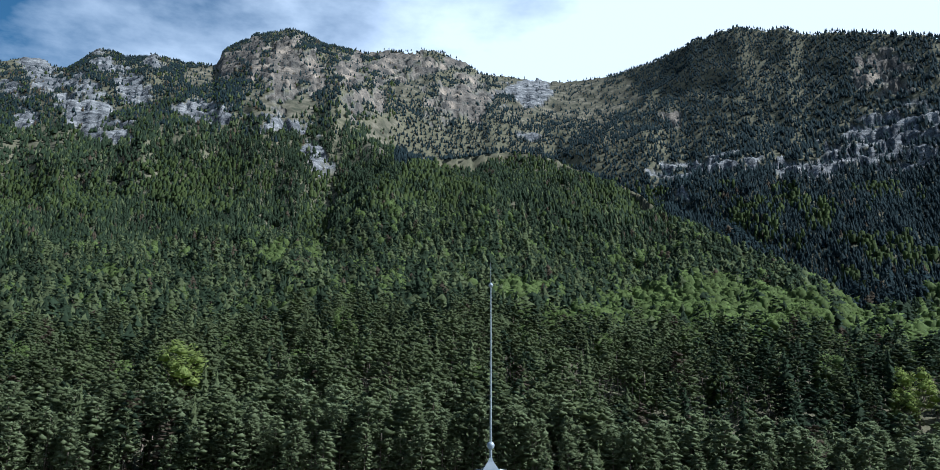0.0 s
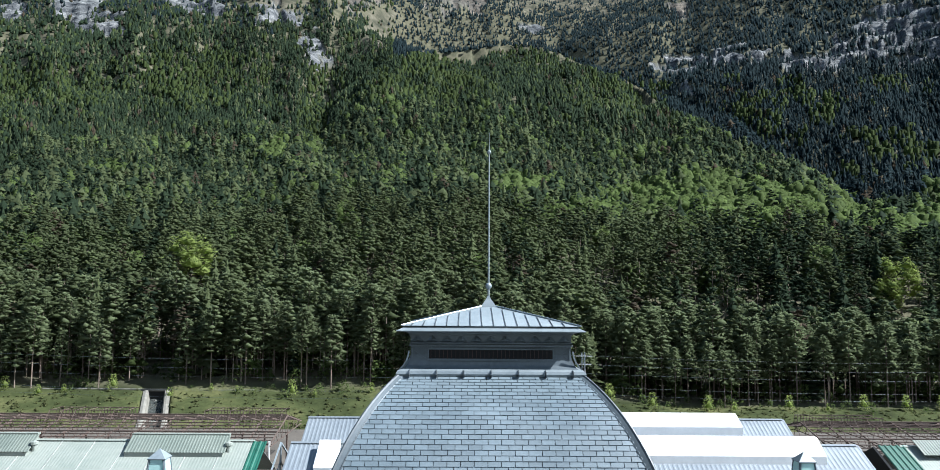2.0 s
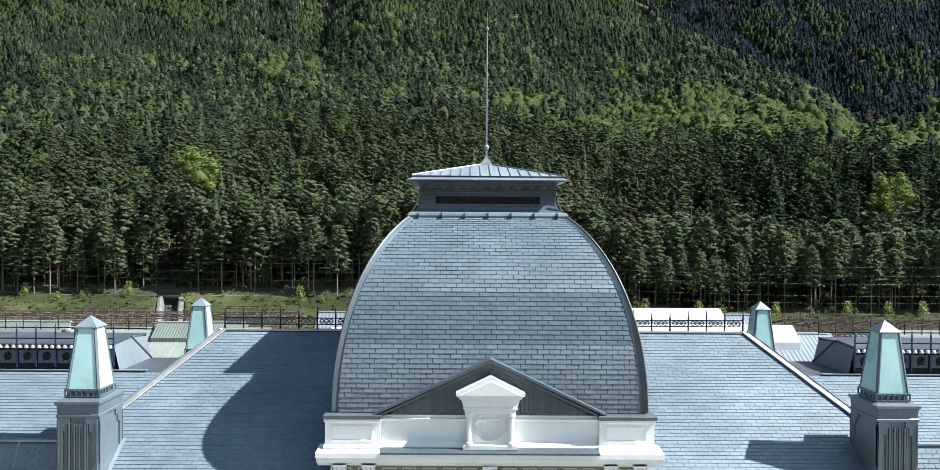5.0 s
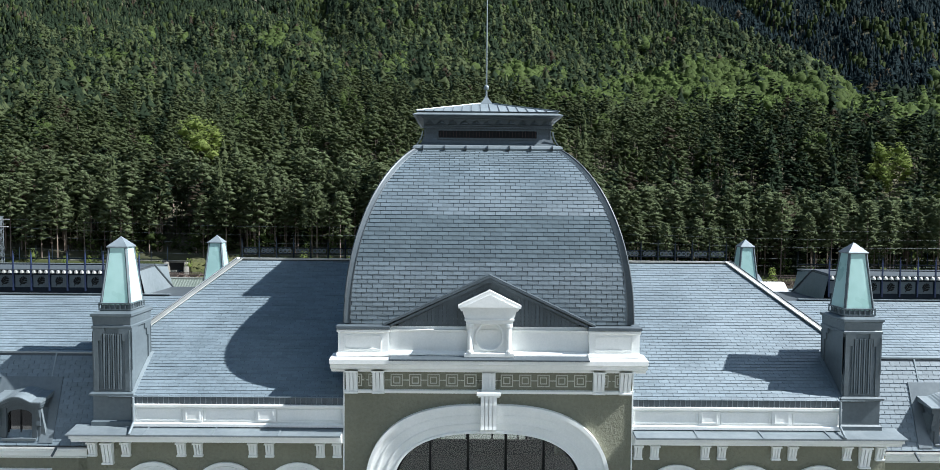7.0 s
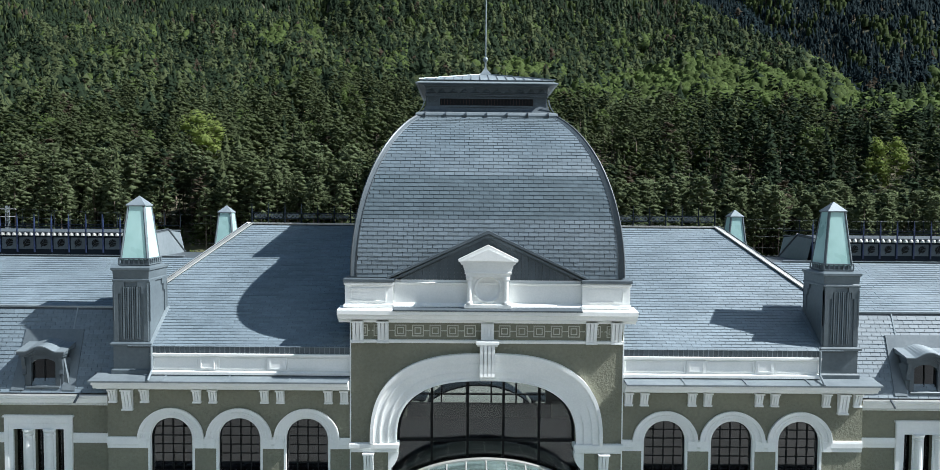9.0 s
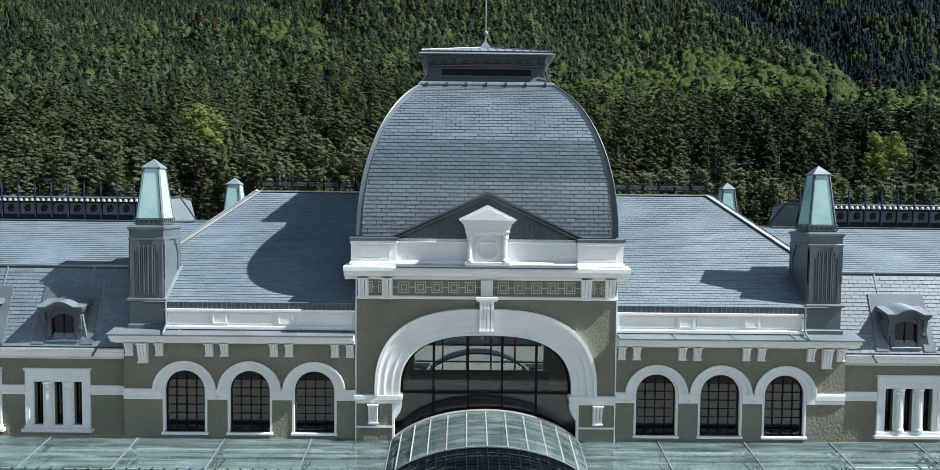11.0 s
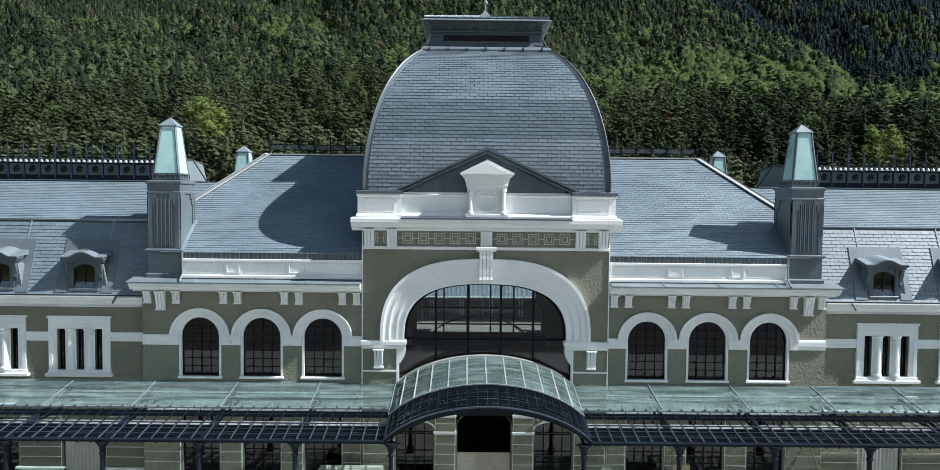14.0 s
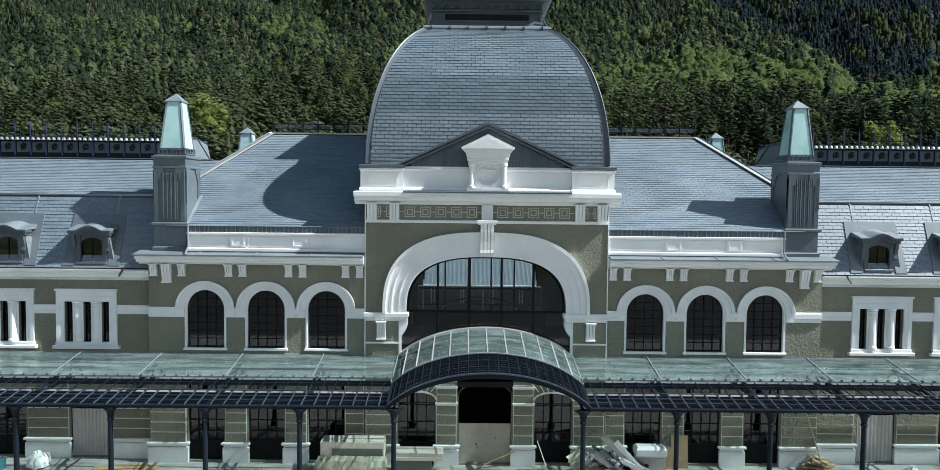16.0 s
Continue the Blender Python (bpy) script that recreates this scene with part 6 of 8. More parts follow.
s.box(UX - 0.1, EX + 0.01, C[0], 2 * YC - C[0], C[1] - 0.2, C[1])
outer_roofs = both("outer_roof", s, ZINC_SEAM, label="long two-pitched slate roof")
for ob, sx in zip(outer_roofs, (1, -1)):
    s = Shape()
    x0, x1 = sorted((sx * (EX + 0.1), sx * 40.1))
    s.run([(B[0] - 0.06, B[1] - 0.02), (B[0] - 0.07, B[1] + 0.06), (B[0] + 0.05, B[1] + 0.10), (B[0] + 0.1, B[1] + 0.06)], x0, x1)
    for k in range(6):
        x = sx * (19.0 + 4.17 * k - 0.1)
        s.bar((x, A[0] - 0.01, A[1]), (x, B[0] - 0.02, B[1]), 0.06, 0.05)
    part("roof_seam", s, ZINC, ob)
    s = Shape()
    s.bar((sx * 15.5, C[0] - 0.03, C[1] + 0.04), (sx * 40, C[0] - 0.03, C[1] + 0.04), 0.2, 0.04)
    part("ridge_strip", s, ZINC, ob)

# ---- ridge lanterns with medallion panels and spikes ----
def leaf_mesh(r):
    """A cut-out fern leaf leaning over on its stalk: paired curled leaflets and a tip."""
    s = Shape()
    turn = Matrix.Rotation(math.radians(32), 3, "Y")
    blade = lambda a, b, w: s.bar(turn @ Vector((a[0] * r, 0, a[1] * r)), turn @ Vector((b[0] * r, 0, b[1] * r)), 0.03, w * r)
    blade((0, -1.15), (0, 0.8), 0.14)
    for z, l in ((-0.62, 0.72), (-0.22, 0.86), (0.2, 0.74), (0.58, 0.48)):
        for k in (-1, 1):
            mid, tip = (k * l * 0.55, z + 0.16), (k * l, z + 0.42)
            blade((0, z - 0.06), mid, 0.22)
            blade(mid, tip, 0.26)
    blade((0, 0.7), (0, 1.15), 0.24)
    return s


def ridge_lantern(sx):
    lan = empty("ridge_lantern", "dark ridge lantern with leaf medallion panels and tall blue spikes", "roof lantern", "ridge lanterns")
    x0, x1 = sorted((sx * 17.0, sx * 40))
    y0, y1 = YC - 1.7, YC + 1.7
    part("box", Shape().box(x0, x1, y0, y1, 15.25, 16.50), IRON, lan)
    part("box_roof", Shape().run([(y0 - 0.10, 16.50), (y0 - 0.10, 16.55), (YC, 16.62), (y1 + 0.10, 16.55), (y1 + 0.10, 16.50)], x0, x1), ZINC_SEAM, lan, "dark zinc lantern roof")
    panel = Shape().box(-0.37, 0.37, -0.02, 0.03, 15.66, 16.26, 0.01).mesh("panel", ZINC_DARK)
    leaf = leaf_mesh(0.21)
    leaf.v = [(x, y - 0.03, z + 15.96) for x, y, z in leaf.v]
    leaf = leaf.mesh("leaf_ornament", FRAME)
    spike = Shape().box(-0.03, 0.03, -0.10, -0.04, 15.50, 17.1).loft([[(-0.03, -0.1, 17.1), (0.03, -0.1, 17.1), (0.03, -0.04, 17.1), (-0.03, -0.04, 17.1)], [(-0.004, -0.074, 17.5), (0.004, -0.074, 17.5), (0.004, -0.066, 17.5), (-0.004, -0.066, 17.5)]])
    spike = spike.mesh("spike", BLUE_IRON)
    back = Shape().lathe(0, 0, [(0.025, 16.7), (0.02, 17.2), (0.004, 17.55)], 5).mesh("spike", IRON)
    n = 26
    for k in range(n):
        x = sx * (17.0 + 0.88 * k)
        part("spike", spike, BLUE_IRON, lan).location = (x, y0, 0)
        part("spike", back, IRON, lan).location = (x, y1, 0)
        if k < n - 1:
            p = part("panel", panel, ZINC_DARK, lan)
            p.location = (x + sx * 0.44, y0, 0)
            part("leaf_ornament", leaf, FRAME, p)
    s = Shape()
    for k in range(77):
        x = sx * (17.147 + 0.2933 * k)
        s.lathe(x, y0 - 0.05, [(0.115, 16.36), (0.115, 16.40), (0.095, 16.47), (0.05, 16.52)], 10)
    tagged(part("scallop_trim", s, SHEET_METAL, lan, "row of pale zinc scallops"), kind="stuff")
    s = Shape()
    for z in (16.8,):
        for y in (y0 - 0.07, y1):
            s.bar((x0, y, z), (x1, y, z), 0.03, 0.05)
    part("spike_rail", s, IRON, lan)
    # hipped end against the middle roof
    a, b = sx * 16.74, sx * 17.02
    e = Shape()
    q = [(a, y0 - 0.02, 15.28), (b, y0 - 0.02, 16.58), (b, YC, 16.66), (a, y1, 15.30), (b, y1, 16.5), (sx * 17.3, YC, 15.3)]
    e.add(q, [(0, 1, 2), (0, 2, 3), (2, 4, 3), (0, 5, 1), (1, 5, 2), (2, 5, 4), (4, 5, 3), (3, 5, 0)] if sx < 0 else [(0, 2, 1), (0, 3, 2), (2, 3, 4), (0, 1, 5), (1, 2, 5), (2, 4, 5), (4, 3, 5), (3, 0, 5)])
    part("end_roll", Shape().tube((b, YC, 16.67), (a, y1, 15.33), 0.06).tube((b, YC, 16.67), (b, y0, 16.6), 0.04), ZINC_SEAM, lan)
    part("end_slope", e, ZINC, lan, "sloping zinc end of the lantern")
    return lan


for sx in (-1, 1):
    ridge_lantern(sx)


def cresting(sx):
    c = empty("ridge_cresting", "iron ridge cresting with medallions and spikes", "cresting", "ridge crestings")
    s = Shape()
    for z in (17.28, 17.58):
        s.bar((sx * 6.1, YC, z), (sx * 12.5, YC, z), 0.04, 0.05)
    part("rail", s, IRON, c)
    spike = Shape().lathe(0, 0, [(0.045, 17.0), (0.04, 17.7), (0.006, 18.15)], 6).mesh("spike", IRON)
    disc = Shape()
    n = 12
    disc.loft([[(r * math.cos(2 * math.pi * k / n), y, 17.43 + r * math.sin(2 * math.pi * k / n)) for r, y in ((0.07, -0.02), (0.12, -0.02), (0.12, 0.02), (0.07, 0.02))] for k in range(n + 1)], caps=False)
    disc.bar((-0.1, 0, 17.43), (0.1, 0, 17.43), 0.03, 0.03)
    disc = disc.mesh("medallion", ZINC_DARK)
    for k in range(8):
        part("spike", spike, IRON, c).location = (sx * (6.3 + 0.885 * k), YC, 0)
        if k < 7:
            for j in range(3):
                part("medallion", disc, ZINC_DARK, c).location = (sx * (6.3 + 0.885 * k + 0.22 * (j + 1)), YC, 0)
    return c


for sx in (-1, 1):
    cresting(sx)


# ---- lamp towers ----
def lamp_tower(x, y, back=False):
    t = empty("lamp_tower", "zinc-clad tower topped by a tapering mint glass lantern", "tower", "lamp towers", at=(x, y, 0))
    sq = lambda rings: Shape().loft([[(-a, -b, z), (a, -b, z), (a, b, z), (-a, b, z)] for a, b, z in rings])
    H, D = 0.80, 1.0
    part("base", sq([(H + 0.08, D + 0.08, 10.44), (H + 0.08, D + 0.08, 10.72), (H, D, 10.78), (H, D, 11.78), (H + 0.12, D + 0.12, 11.84), (H + 0.12, D + 0.12, 11.92), (H + 0.02, D + 0.02, 11.98)]), TOWER_ZINC, t)
    part("shaft", sq([(H - 0.03, D - 0.03, 11.96), (H - 0.05, D - 0.05, 14.62), (H + 0.02, D + 0.02, 14.66), (H + 0.02, D + 0.02, 14.74), (H - 0.02, D - 0.02, 14.78), (H + 0.0, D + 0.0, 15.12), (H + 0.06, D + 0.06, 15.16), (H + 0.06, D + 0.06, 15.26), (H - 0.1, D - 0.2, 15.32)]), TOWER_ZINC, t)
    for turn, face, half in ((0, D, H), (90, H, D), (-90, H, D)):
        m = Matrix.Rotation(math.radians(turn), 4, "Z")
        yf = -face + 0.035
        k = half / 0.80
        for sx in (-1, 1):
            s = Shape()
            for a, b, z in ((0.30, 0.44, 14.42), (0.44, 0.56, 14.12), (0.56, 0.75, 12.0)):
                p, q = sorted((sx * a * k, sx * b * k))
                s.box(p, q, yf - 0.05, yf + 0.1, z, 14.66)
            s.box(min(sx * 0.72 * k, sx * 0.75 * k), max(sx * 0.72 * k, sx * 0.75 * k), yf - 0.07, yf + 0.1, 12.9, 14.5)
            s.v = [tuple(m @ Vector(v)) for v in s.v]
            part("stepped_trim", s, TOWER_ZINC, t)
        for i in range(9 if turn == 0 else 0):
            a = (-0.44 + 0.098 * i) * k
            s = Shape().box(a, a + 0.055 * k, yf - 0.045 - 0.02 * (i % 2), yf + 0.1, 12.1, 14.42)
            s.v = [tuple(m @ Vector(v)) for v in s.v]
            part("flute", s, TOWER_ZINC, t)
    w = 0.66
    part("gallery_base", sq([(w - 0.02, w - 0.02, 15.25), (w, w, 15.32), (w - 0.04, w - 0.04, 15.36)]), TOWER_ZINC, t)
    s = Shape()
    for z in (15.36, 15.62):
        for sy in (-1, 1):
            s.box(-w, w, sy * w - 0.03, sy * w + 0.03, z, z + 0.05)
            s.box(sy * w - 0.03, sy * w + 0.03, -w, w, z, z + 0.05)
    for k in range(7):
        a = -w + 2 * w * k / 6
        for sy in (-1, 1):
            s.box(a - 0.025, a + 0.025, sy * w - 0.02, sy * w + 0.02, 15.36, 15.64)
            s.box(sy * w - 0.02, sy * w + 0.02, a - 0.025, a + 0.025, 15.36, 15.64)
    part("gallery", s, TOWER_ZINC, t, "small zinc railing round the glass")
    part("gallery_core", Shape().box(-w + 0.06, w - 0.06, -w + 0.06, w - 0.06, 15.34, 15.62), TOWER_ZINC, t)
    z0, z1, a0, a1 = 15.58, 17.98, 0.60, 0.345
    for k in range(4):
        g = Shape()
        inner = lambda a: a - 0.055
        q = [(-inner(a0), -a0 - 0.035, z0), (inner(a0), -a0 - 0.035, z0), (inner(a1), -a1 - 0.035, z1), (-inner(a1), -a1 - 0.035, z1)]
        g.add(q + [(x, y + 0.03, z) for x, y, z in q], [(0, 1, 2, 3), (7, 6, 5, 4), (0, 4, 5, 1), (1, 5, 6, 2), (2, 6, 7, 3), (3, 7, 4, 0)])
        g.v = [tuple(Matrix.Rotation(math.pi / 2 * k, 3, "Z") @ Vector(p)) for p in g.v]
        part("glass_pane", g, MINT_GLASS, t, "mint green opal glass")
    s = Shape()
    for sx in (-1, 1):
        for sy in (-1, 1):
            s.bar((sx * a0, sy * a0, z0), (sx * a1, sy * a1, z1), 0.10, 0.10)
    part("corner_frame", s, TOWER_ZINC, t)
    part("glass_core", sq([(a0 - 0.1, a0 - 0.1, z0), (a1 - 0.1, a1 - 0.1, z1)]), MINT_CORE, t)
    part("cap", sq([(a1 + 0.02, a1 + 0.02, 17.96), (a1 + 0.09, a1 + 0.09, 17.99), (a1 + 0.09, a1 + 0.09, 18.03), (0.01, 0.01, 18.44)]), ZINC, t)
    return t


TX, TY = 15.74, 1.12
first = lamp_tower(TX, TY)
copy_thing(first, pose(-TX, TY, 0))
copy_thing(first, pose(TX + 0.08, 2 * YC - TY - 0.2, -0.54, 0, 0, 180))
copy_thing(first, pose(-TX - 0.08, 2 * YC - TY - 0.2, -0.54, 0, 0, 180))


# ---- rainwater pipes ----
for sx in (-1, 1):
    pipe = empty("rainwater_pipe", "slim zinc rainwater pipe with a spout beside the tower", "pipe", "rainwater pipes", at=(sx * 14.78, -0.02, 0))
    part("pipe", Shape().tube((0, -0.06, 11.8), (0, -0.06, 10.75), 0.05, 0.05, 8), ZINC, pipe)
    part("spout", Shape().tube((0, -0.06, 10.75), (-sx * 0.12, -0.78, 10.46), 0.05, 0.05, 8), ZINC, pipe)
    gut = empty("gutter_spout", "short zinc spout at the end of the eaves gutter", "spout", "gutter spouts", at=(sx * 18.1, 0.1, 9.6))
    part("spout", Shape().tube((0, 0.02, 0), (sx * 0.1, -0.2, -0.32), 0.05, 0.05, 8), ZINC_DARK, gut)


# ---- dormers ----
def dormer(x):
    d = empty("dormer_window", "zinc dormer with a curved hood and dark arched window", "dormer", "dormers", at=(x, 0.0, 0))
    y = 0.28
    s = Shape()
    for sx in (-1, 1):
        a, b = sorted((sx * 0.56, sx * 0.86))
        s.box(a, b, y, y + 2.3, 9.72, 11.3)
        a, b = sorted((sx * 0.54, sx * 0.74))
        s.box(a, b, y - 0.05, y + 0.1, 9.75, 11.25)
        # scrolled brackets under the hood
        s.loft([[(sx * x, yy, zz) for yy, zz in ((y, 11.3), (y - 0.2, 11.28), (y - 0.16, 11.0), (y - 0.06, 10.7), (y - 0.1, 10.5), (y, 10.42))][::sx] for x in (0.74, 0.90)])
    wall_band(s, -0.6, 0.6, 9.72, 11.45, y, y + 0.15, [(0, 0.55, 9.96, 10.88, 0.28)])
    part("cheeks", s, ZINC_DARK, d)
    # black panel paints the shade behind the dormer's pane
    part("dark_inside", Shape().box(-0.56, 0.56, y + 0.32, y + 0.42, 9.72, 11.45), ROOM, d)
    # zinc apron let into the slates round the dormer, and flared side flashings
    on_roof = lambda z, up: (A[0] + (z - A[1]) * (B[0] - A[0]) / (B[1] - A[1]) - up * 0.9, z + up * 0.4)
    s = Shape()
    for sx in (-1, 1):
        q = [(sx * x, *on_roof(z, 0.06)) for x, z in ((0.84, 9.75), (1.42, 9.75), (1.32, 12.3), (0.84, 12.3))][::sx]
        s.add(q + [(x, yy + 0.05, z - 0.02) for x, yy, z in q], [(0, 1, 2, 3), (7, 6, 5, 4), (0, 4, 5, 1), (1, 5, 6, 2), (2, 6, 7, 3), (3, 7, 4, 0)])
    q = [(x, *on_roof(z, 0.06)) for x, z in ((-0.84, 11.7), (0.84, 11.7), (0.84, 12.3), (-0.84, 12.3))]
    s.add(q + [(x, yy + 0.05, z - 0.02) for x, yy, z in q], [(0, 1, 2, 3), (7, 6, 5, 4), (0, 4, 5, 1), (1, 5, 6, 2), (2, 6, 7, 3), (3, 7, 4, 0)])
    part("apron", s, ZINC_APRON, d, "grey zinc apron round the dormer")
    for sx in (-1, 1):
        s = Shape()
        q = [(sx * 0.86, y + 0.02, 11.32), (sx * 0.86, y + 0.02, 9.72), (sx * 1.16, y - 0.02, 9.72), (sx * 0.98, y + 0.5, 11.1)]
        s.add(q + [(sx * 0.76, y + 0.9, 9.8)], [(0, 1, 2, 3) if sx > 0 else (3, 2, 1, 0), (3, 2, 4), (0, 3, 4), (1, 0, 4), (2, 1, 4)])
        part("side_flashing", s, ZINC_APRON, d)
    for z, w, dd in ((11.28, 0.90, 0.10), (11.38, 0.98, 0.20), (11.50, 1.04, 0.28)):
        n = 16
        top = []
        for k in range(n + 1):
            px = -w + 2 * w * k / n
            bulge = 0.24 * max(0, math.cos(math.pi * px / (2 * 0.62))) if abs(px) < 0.62 else 0
            top.append((px, z + bulge))
        s = Shape().slab([(px, pz - 0.11) for px, pz in top] + top[::-1], y - dd, y + 0.3)
        part("hood", s, ZINC_DARK, d)
    n = 16
    rings = []
    for k in range(n + 1):
        px = -1.06 + 2.12 * k / n
        bulge = 0.24 * max(0, math.cos(math.pi * px / (2 * 0.62))) if abs(px) < 0.62 else 0
        rings.append([(px, y - 0.30, 11.50 + bulge), (px, y - 0.30, 11.545 + bulge), (px, y + 1.45, 11.95 + bulge * 0.3), (px, y + 1.45, 11.6)])
    part("hood_roof", Shape().loft(rings), ZINC, d, "pale zinc hood roof")
    part("pane", arch_pane(0.54, 9.96, 10.88, 0.27, y + 0.12), GLASS, d)
    s = Shape().box(-0.02, 0.02, y + 0.08, y + 0.16, 10.0, 11.2)
    for sx in (-1, 1):
        a, b = sorted((sx * 0.48, sx * 0.55))
        s.box(a, b, y + 0.08, y + 0.16, 9.98, 10.90)
    part("frame", s, FRAME, d)
    part("sill", Shape().box(-0.72, 0.72, y - 0.12, y + 0.15, 9.84, 9.96, 0.02), ZINC_APRON, d)
    # black block paints the shade deeper in the dormer
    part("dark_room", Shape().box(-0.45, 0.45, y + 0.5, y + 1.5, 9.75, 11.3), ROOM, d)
    return d


first = dormer(19.72)
for k in range(5):
    if k:
        copy_thing(first, pose(19.72 + 4.17 * k, 0, 0))
    copy_thing(first, pose(-19.72 - 4.17 * k, 0, 0))

# ---- slates ----
SW, SH, ST = 0.445, 0.186, 0.014
SR = np.random.RandomState(9)


def slate_rows(place, rows, half_at, w=SW, gap=0.011):
    """Slates in courses: place(x, row) gives foot, head and outward way; half_at(row) the range of x."""
    out = []
    for r in range(rows):
        x0, x1 = half_at(r)
        shift = (r % 2) * w / 2 + SR.rand() * 0.05
        k0 = math.floor((x0 - shift) / w)
        k = k0
        while True:
            a = max(x0, shift + k * w + gap)
            b = min(x1, shift + (k + 1) * w - gap)
            if shift + k * w > x1:
                break
            if b - a > 0.05:
                out.append((a, b, r))
            k += 1
    return out


def slate(a, b, foot, head, nrm, lift, proud):
    """Corner points of one slate that lies from head to foot, its foot standing proud."""
    f, h, n = Vector(foot), Vector(head), Vector(nrm)
    v = [Vector((x, 0, 0)) + p + n * d for p, d in ((f, proud), (h, lift)) for x in (a, b)] + [Vector((x, 0, 0)) + f for x in (a, b)] + [Vector((x, 0, 0)) + h for x in (a, b)]
    return v, [(0, 1, 3, 2), (4, 5, 1, 0), (4, 0, 2, 6), (1, 5, 7, 3)]


def flat_slope(low, high, range_at, h=SH, w=SW, mirror=False):
    """Slates on a plane that rises along y from low (y, z) to high."""
    lo, hi = Vector((0, *low)), Vector((0, *high))
    length = (hi - lo).length
    way = (hi - lo) / length
    nrm = Vector((0, -way.z, way.y))
    if nrm.z < 0:
        nrm = -nrm
    s = Shape()
    rows = int(length / h)
    for a, b, r in slate_rows(None, rows, lambda r: range_at(r / rows), w, 0.008):
        v, f = slate(a, b, lo + way * (r * h), lo + way * ((r + 1) * h + 0.01), nrm, 0.010, 0.028 + 0.008 * SR.rand())
        s.add(v, f)
    return s


for ob, sx in ((wing_roof, 1), (wing_roof, -1)):
    hip_x = lambda t: min(EX - 0.05, HX + HIP * (RY - EY) * (1 - t) - 0.12)
    rng = (lambda t: (PX + 0.02, hip_x(t))) if sx > 0 else (lambda t: (-hip_x(t), -PX - 0.02))
    tagged(part("slates", flat_slope((EY - 0.06, EZ - 0.04), (RY, RZ), rng), SLATES, ob), kind="stuff")
for ob, sx in zip(outer_roofs, (1, -1)):
    lo_rng = (lambda t: (WX, 30)) if sx > 0 else (lambda t: (-30, -WX))
    up_x = lambda t: max(UX, HX + (RZ - 13.27 - 2.05 * t) / (RZ - HZ) * (EX - HX))
    up_rng = (lambda t: (up_x(t), 30)) if sx > 0 else (lambda t: (-30, -up_x(t)))
    tagged(part("slates", flat_slope(A, B, lo_rng, 0.19, 0.45), SLATES, ob), kind="stuff")
    tagged(part("slates", flat_slope(B, C, up_rng, 0.19, 0.45), SLATES, ob), kind="stuff")

# dome front: courses follow the curve; the lower middle courses are single pieces
arc = [Vector((0, YD - dome_half(k / 400)[1], dome_half(k / 400)[2])) for k in range(401)]
run_len = np.concatenate([[0], np.cumsum([(arc[k + 1] - arc[k]).length for k in range(400)])])
total = run_len[-1]
rows = int(total / SH)


def on_arc(dist):
    t = np.interp(dist, run_len, np.arange(401) / 400)
    hx, hy, z = dome_half(t)
    return hx, Vector((0, YD - hy, z))


joined = Shape()
singles = {}
count = 0
for a, b, r in slate_rows(None, rows, lambda r: (-on_arc(r * SH)[0] + 0.22, on_arc(r * SH)[0] - 0.22), SW, 0.012):
    foot, head = on_arc(r * SH)[1], on_arc(min(total, (r + 1) * SH))[1]
    way = (head - foot).normalized()
    nrm = Vector((0, -way.z, way.y))
    if 14 <= r < 25 and count < 300:
        key = (r, round(b - a, 2))
        if key not in singles:
            sh = Shape()
            v, f = slate(-(b - a) / 2, (b - a) / 2, (0, 0, 0), head - foot + way * 0.01, nrm, 0.010, 0.032)
            singles[key] = sh.add(v, f).mesh("slate", SLATE)
        part("slate", singles[key], SLATE, dome).location = ((a + b) / 2, foot.y, foot.z)
        count += 1
    else:
        v, f = slate(a, b, foot, head + way * 0.01, nrm, 0.010, 0.028 + 0.010 * SR.rand())
        joined.add(v, f)
# the other three sides, which only show at a glance
tagged(part("slates", joined, DOME_SLATES, dome), kind="stuff")

# ---- platform canopy in front of the building ----
tagged(part("platform_pavement", Shape().box(-46, 46, -17, 0.56, -0.3, -0.07), CONCRETE), "pale dusty concrete platform in front of the station", "pavement", kind="structure")
# unseen pale ground, added to throw fill light onto the front
tagged(part("forecourt", Shape().box(-150, 150, -33, -17.02, -0.3, -0.08), BOUNCE_GROUND), "pale unseen ground added to bounce sunlight onto the station front", "ground", kind="structure")
tagged(part("yard_surface", Shape().box(-150, 150, 15.0, 112, -0.3, -0.05), GRAVEL), "grey gravel rail yard behind the station", "ground", kind="structure")
canopy = empty("platform_canopy", "half-glazed navy iron platform canopy along the whole front", "canopy")


def roof_z(y):
    """Height of the canopy at a distance in front of the wall."""
    return 5.42 + 0.165 * y


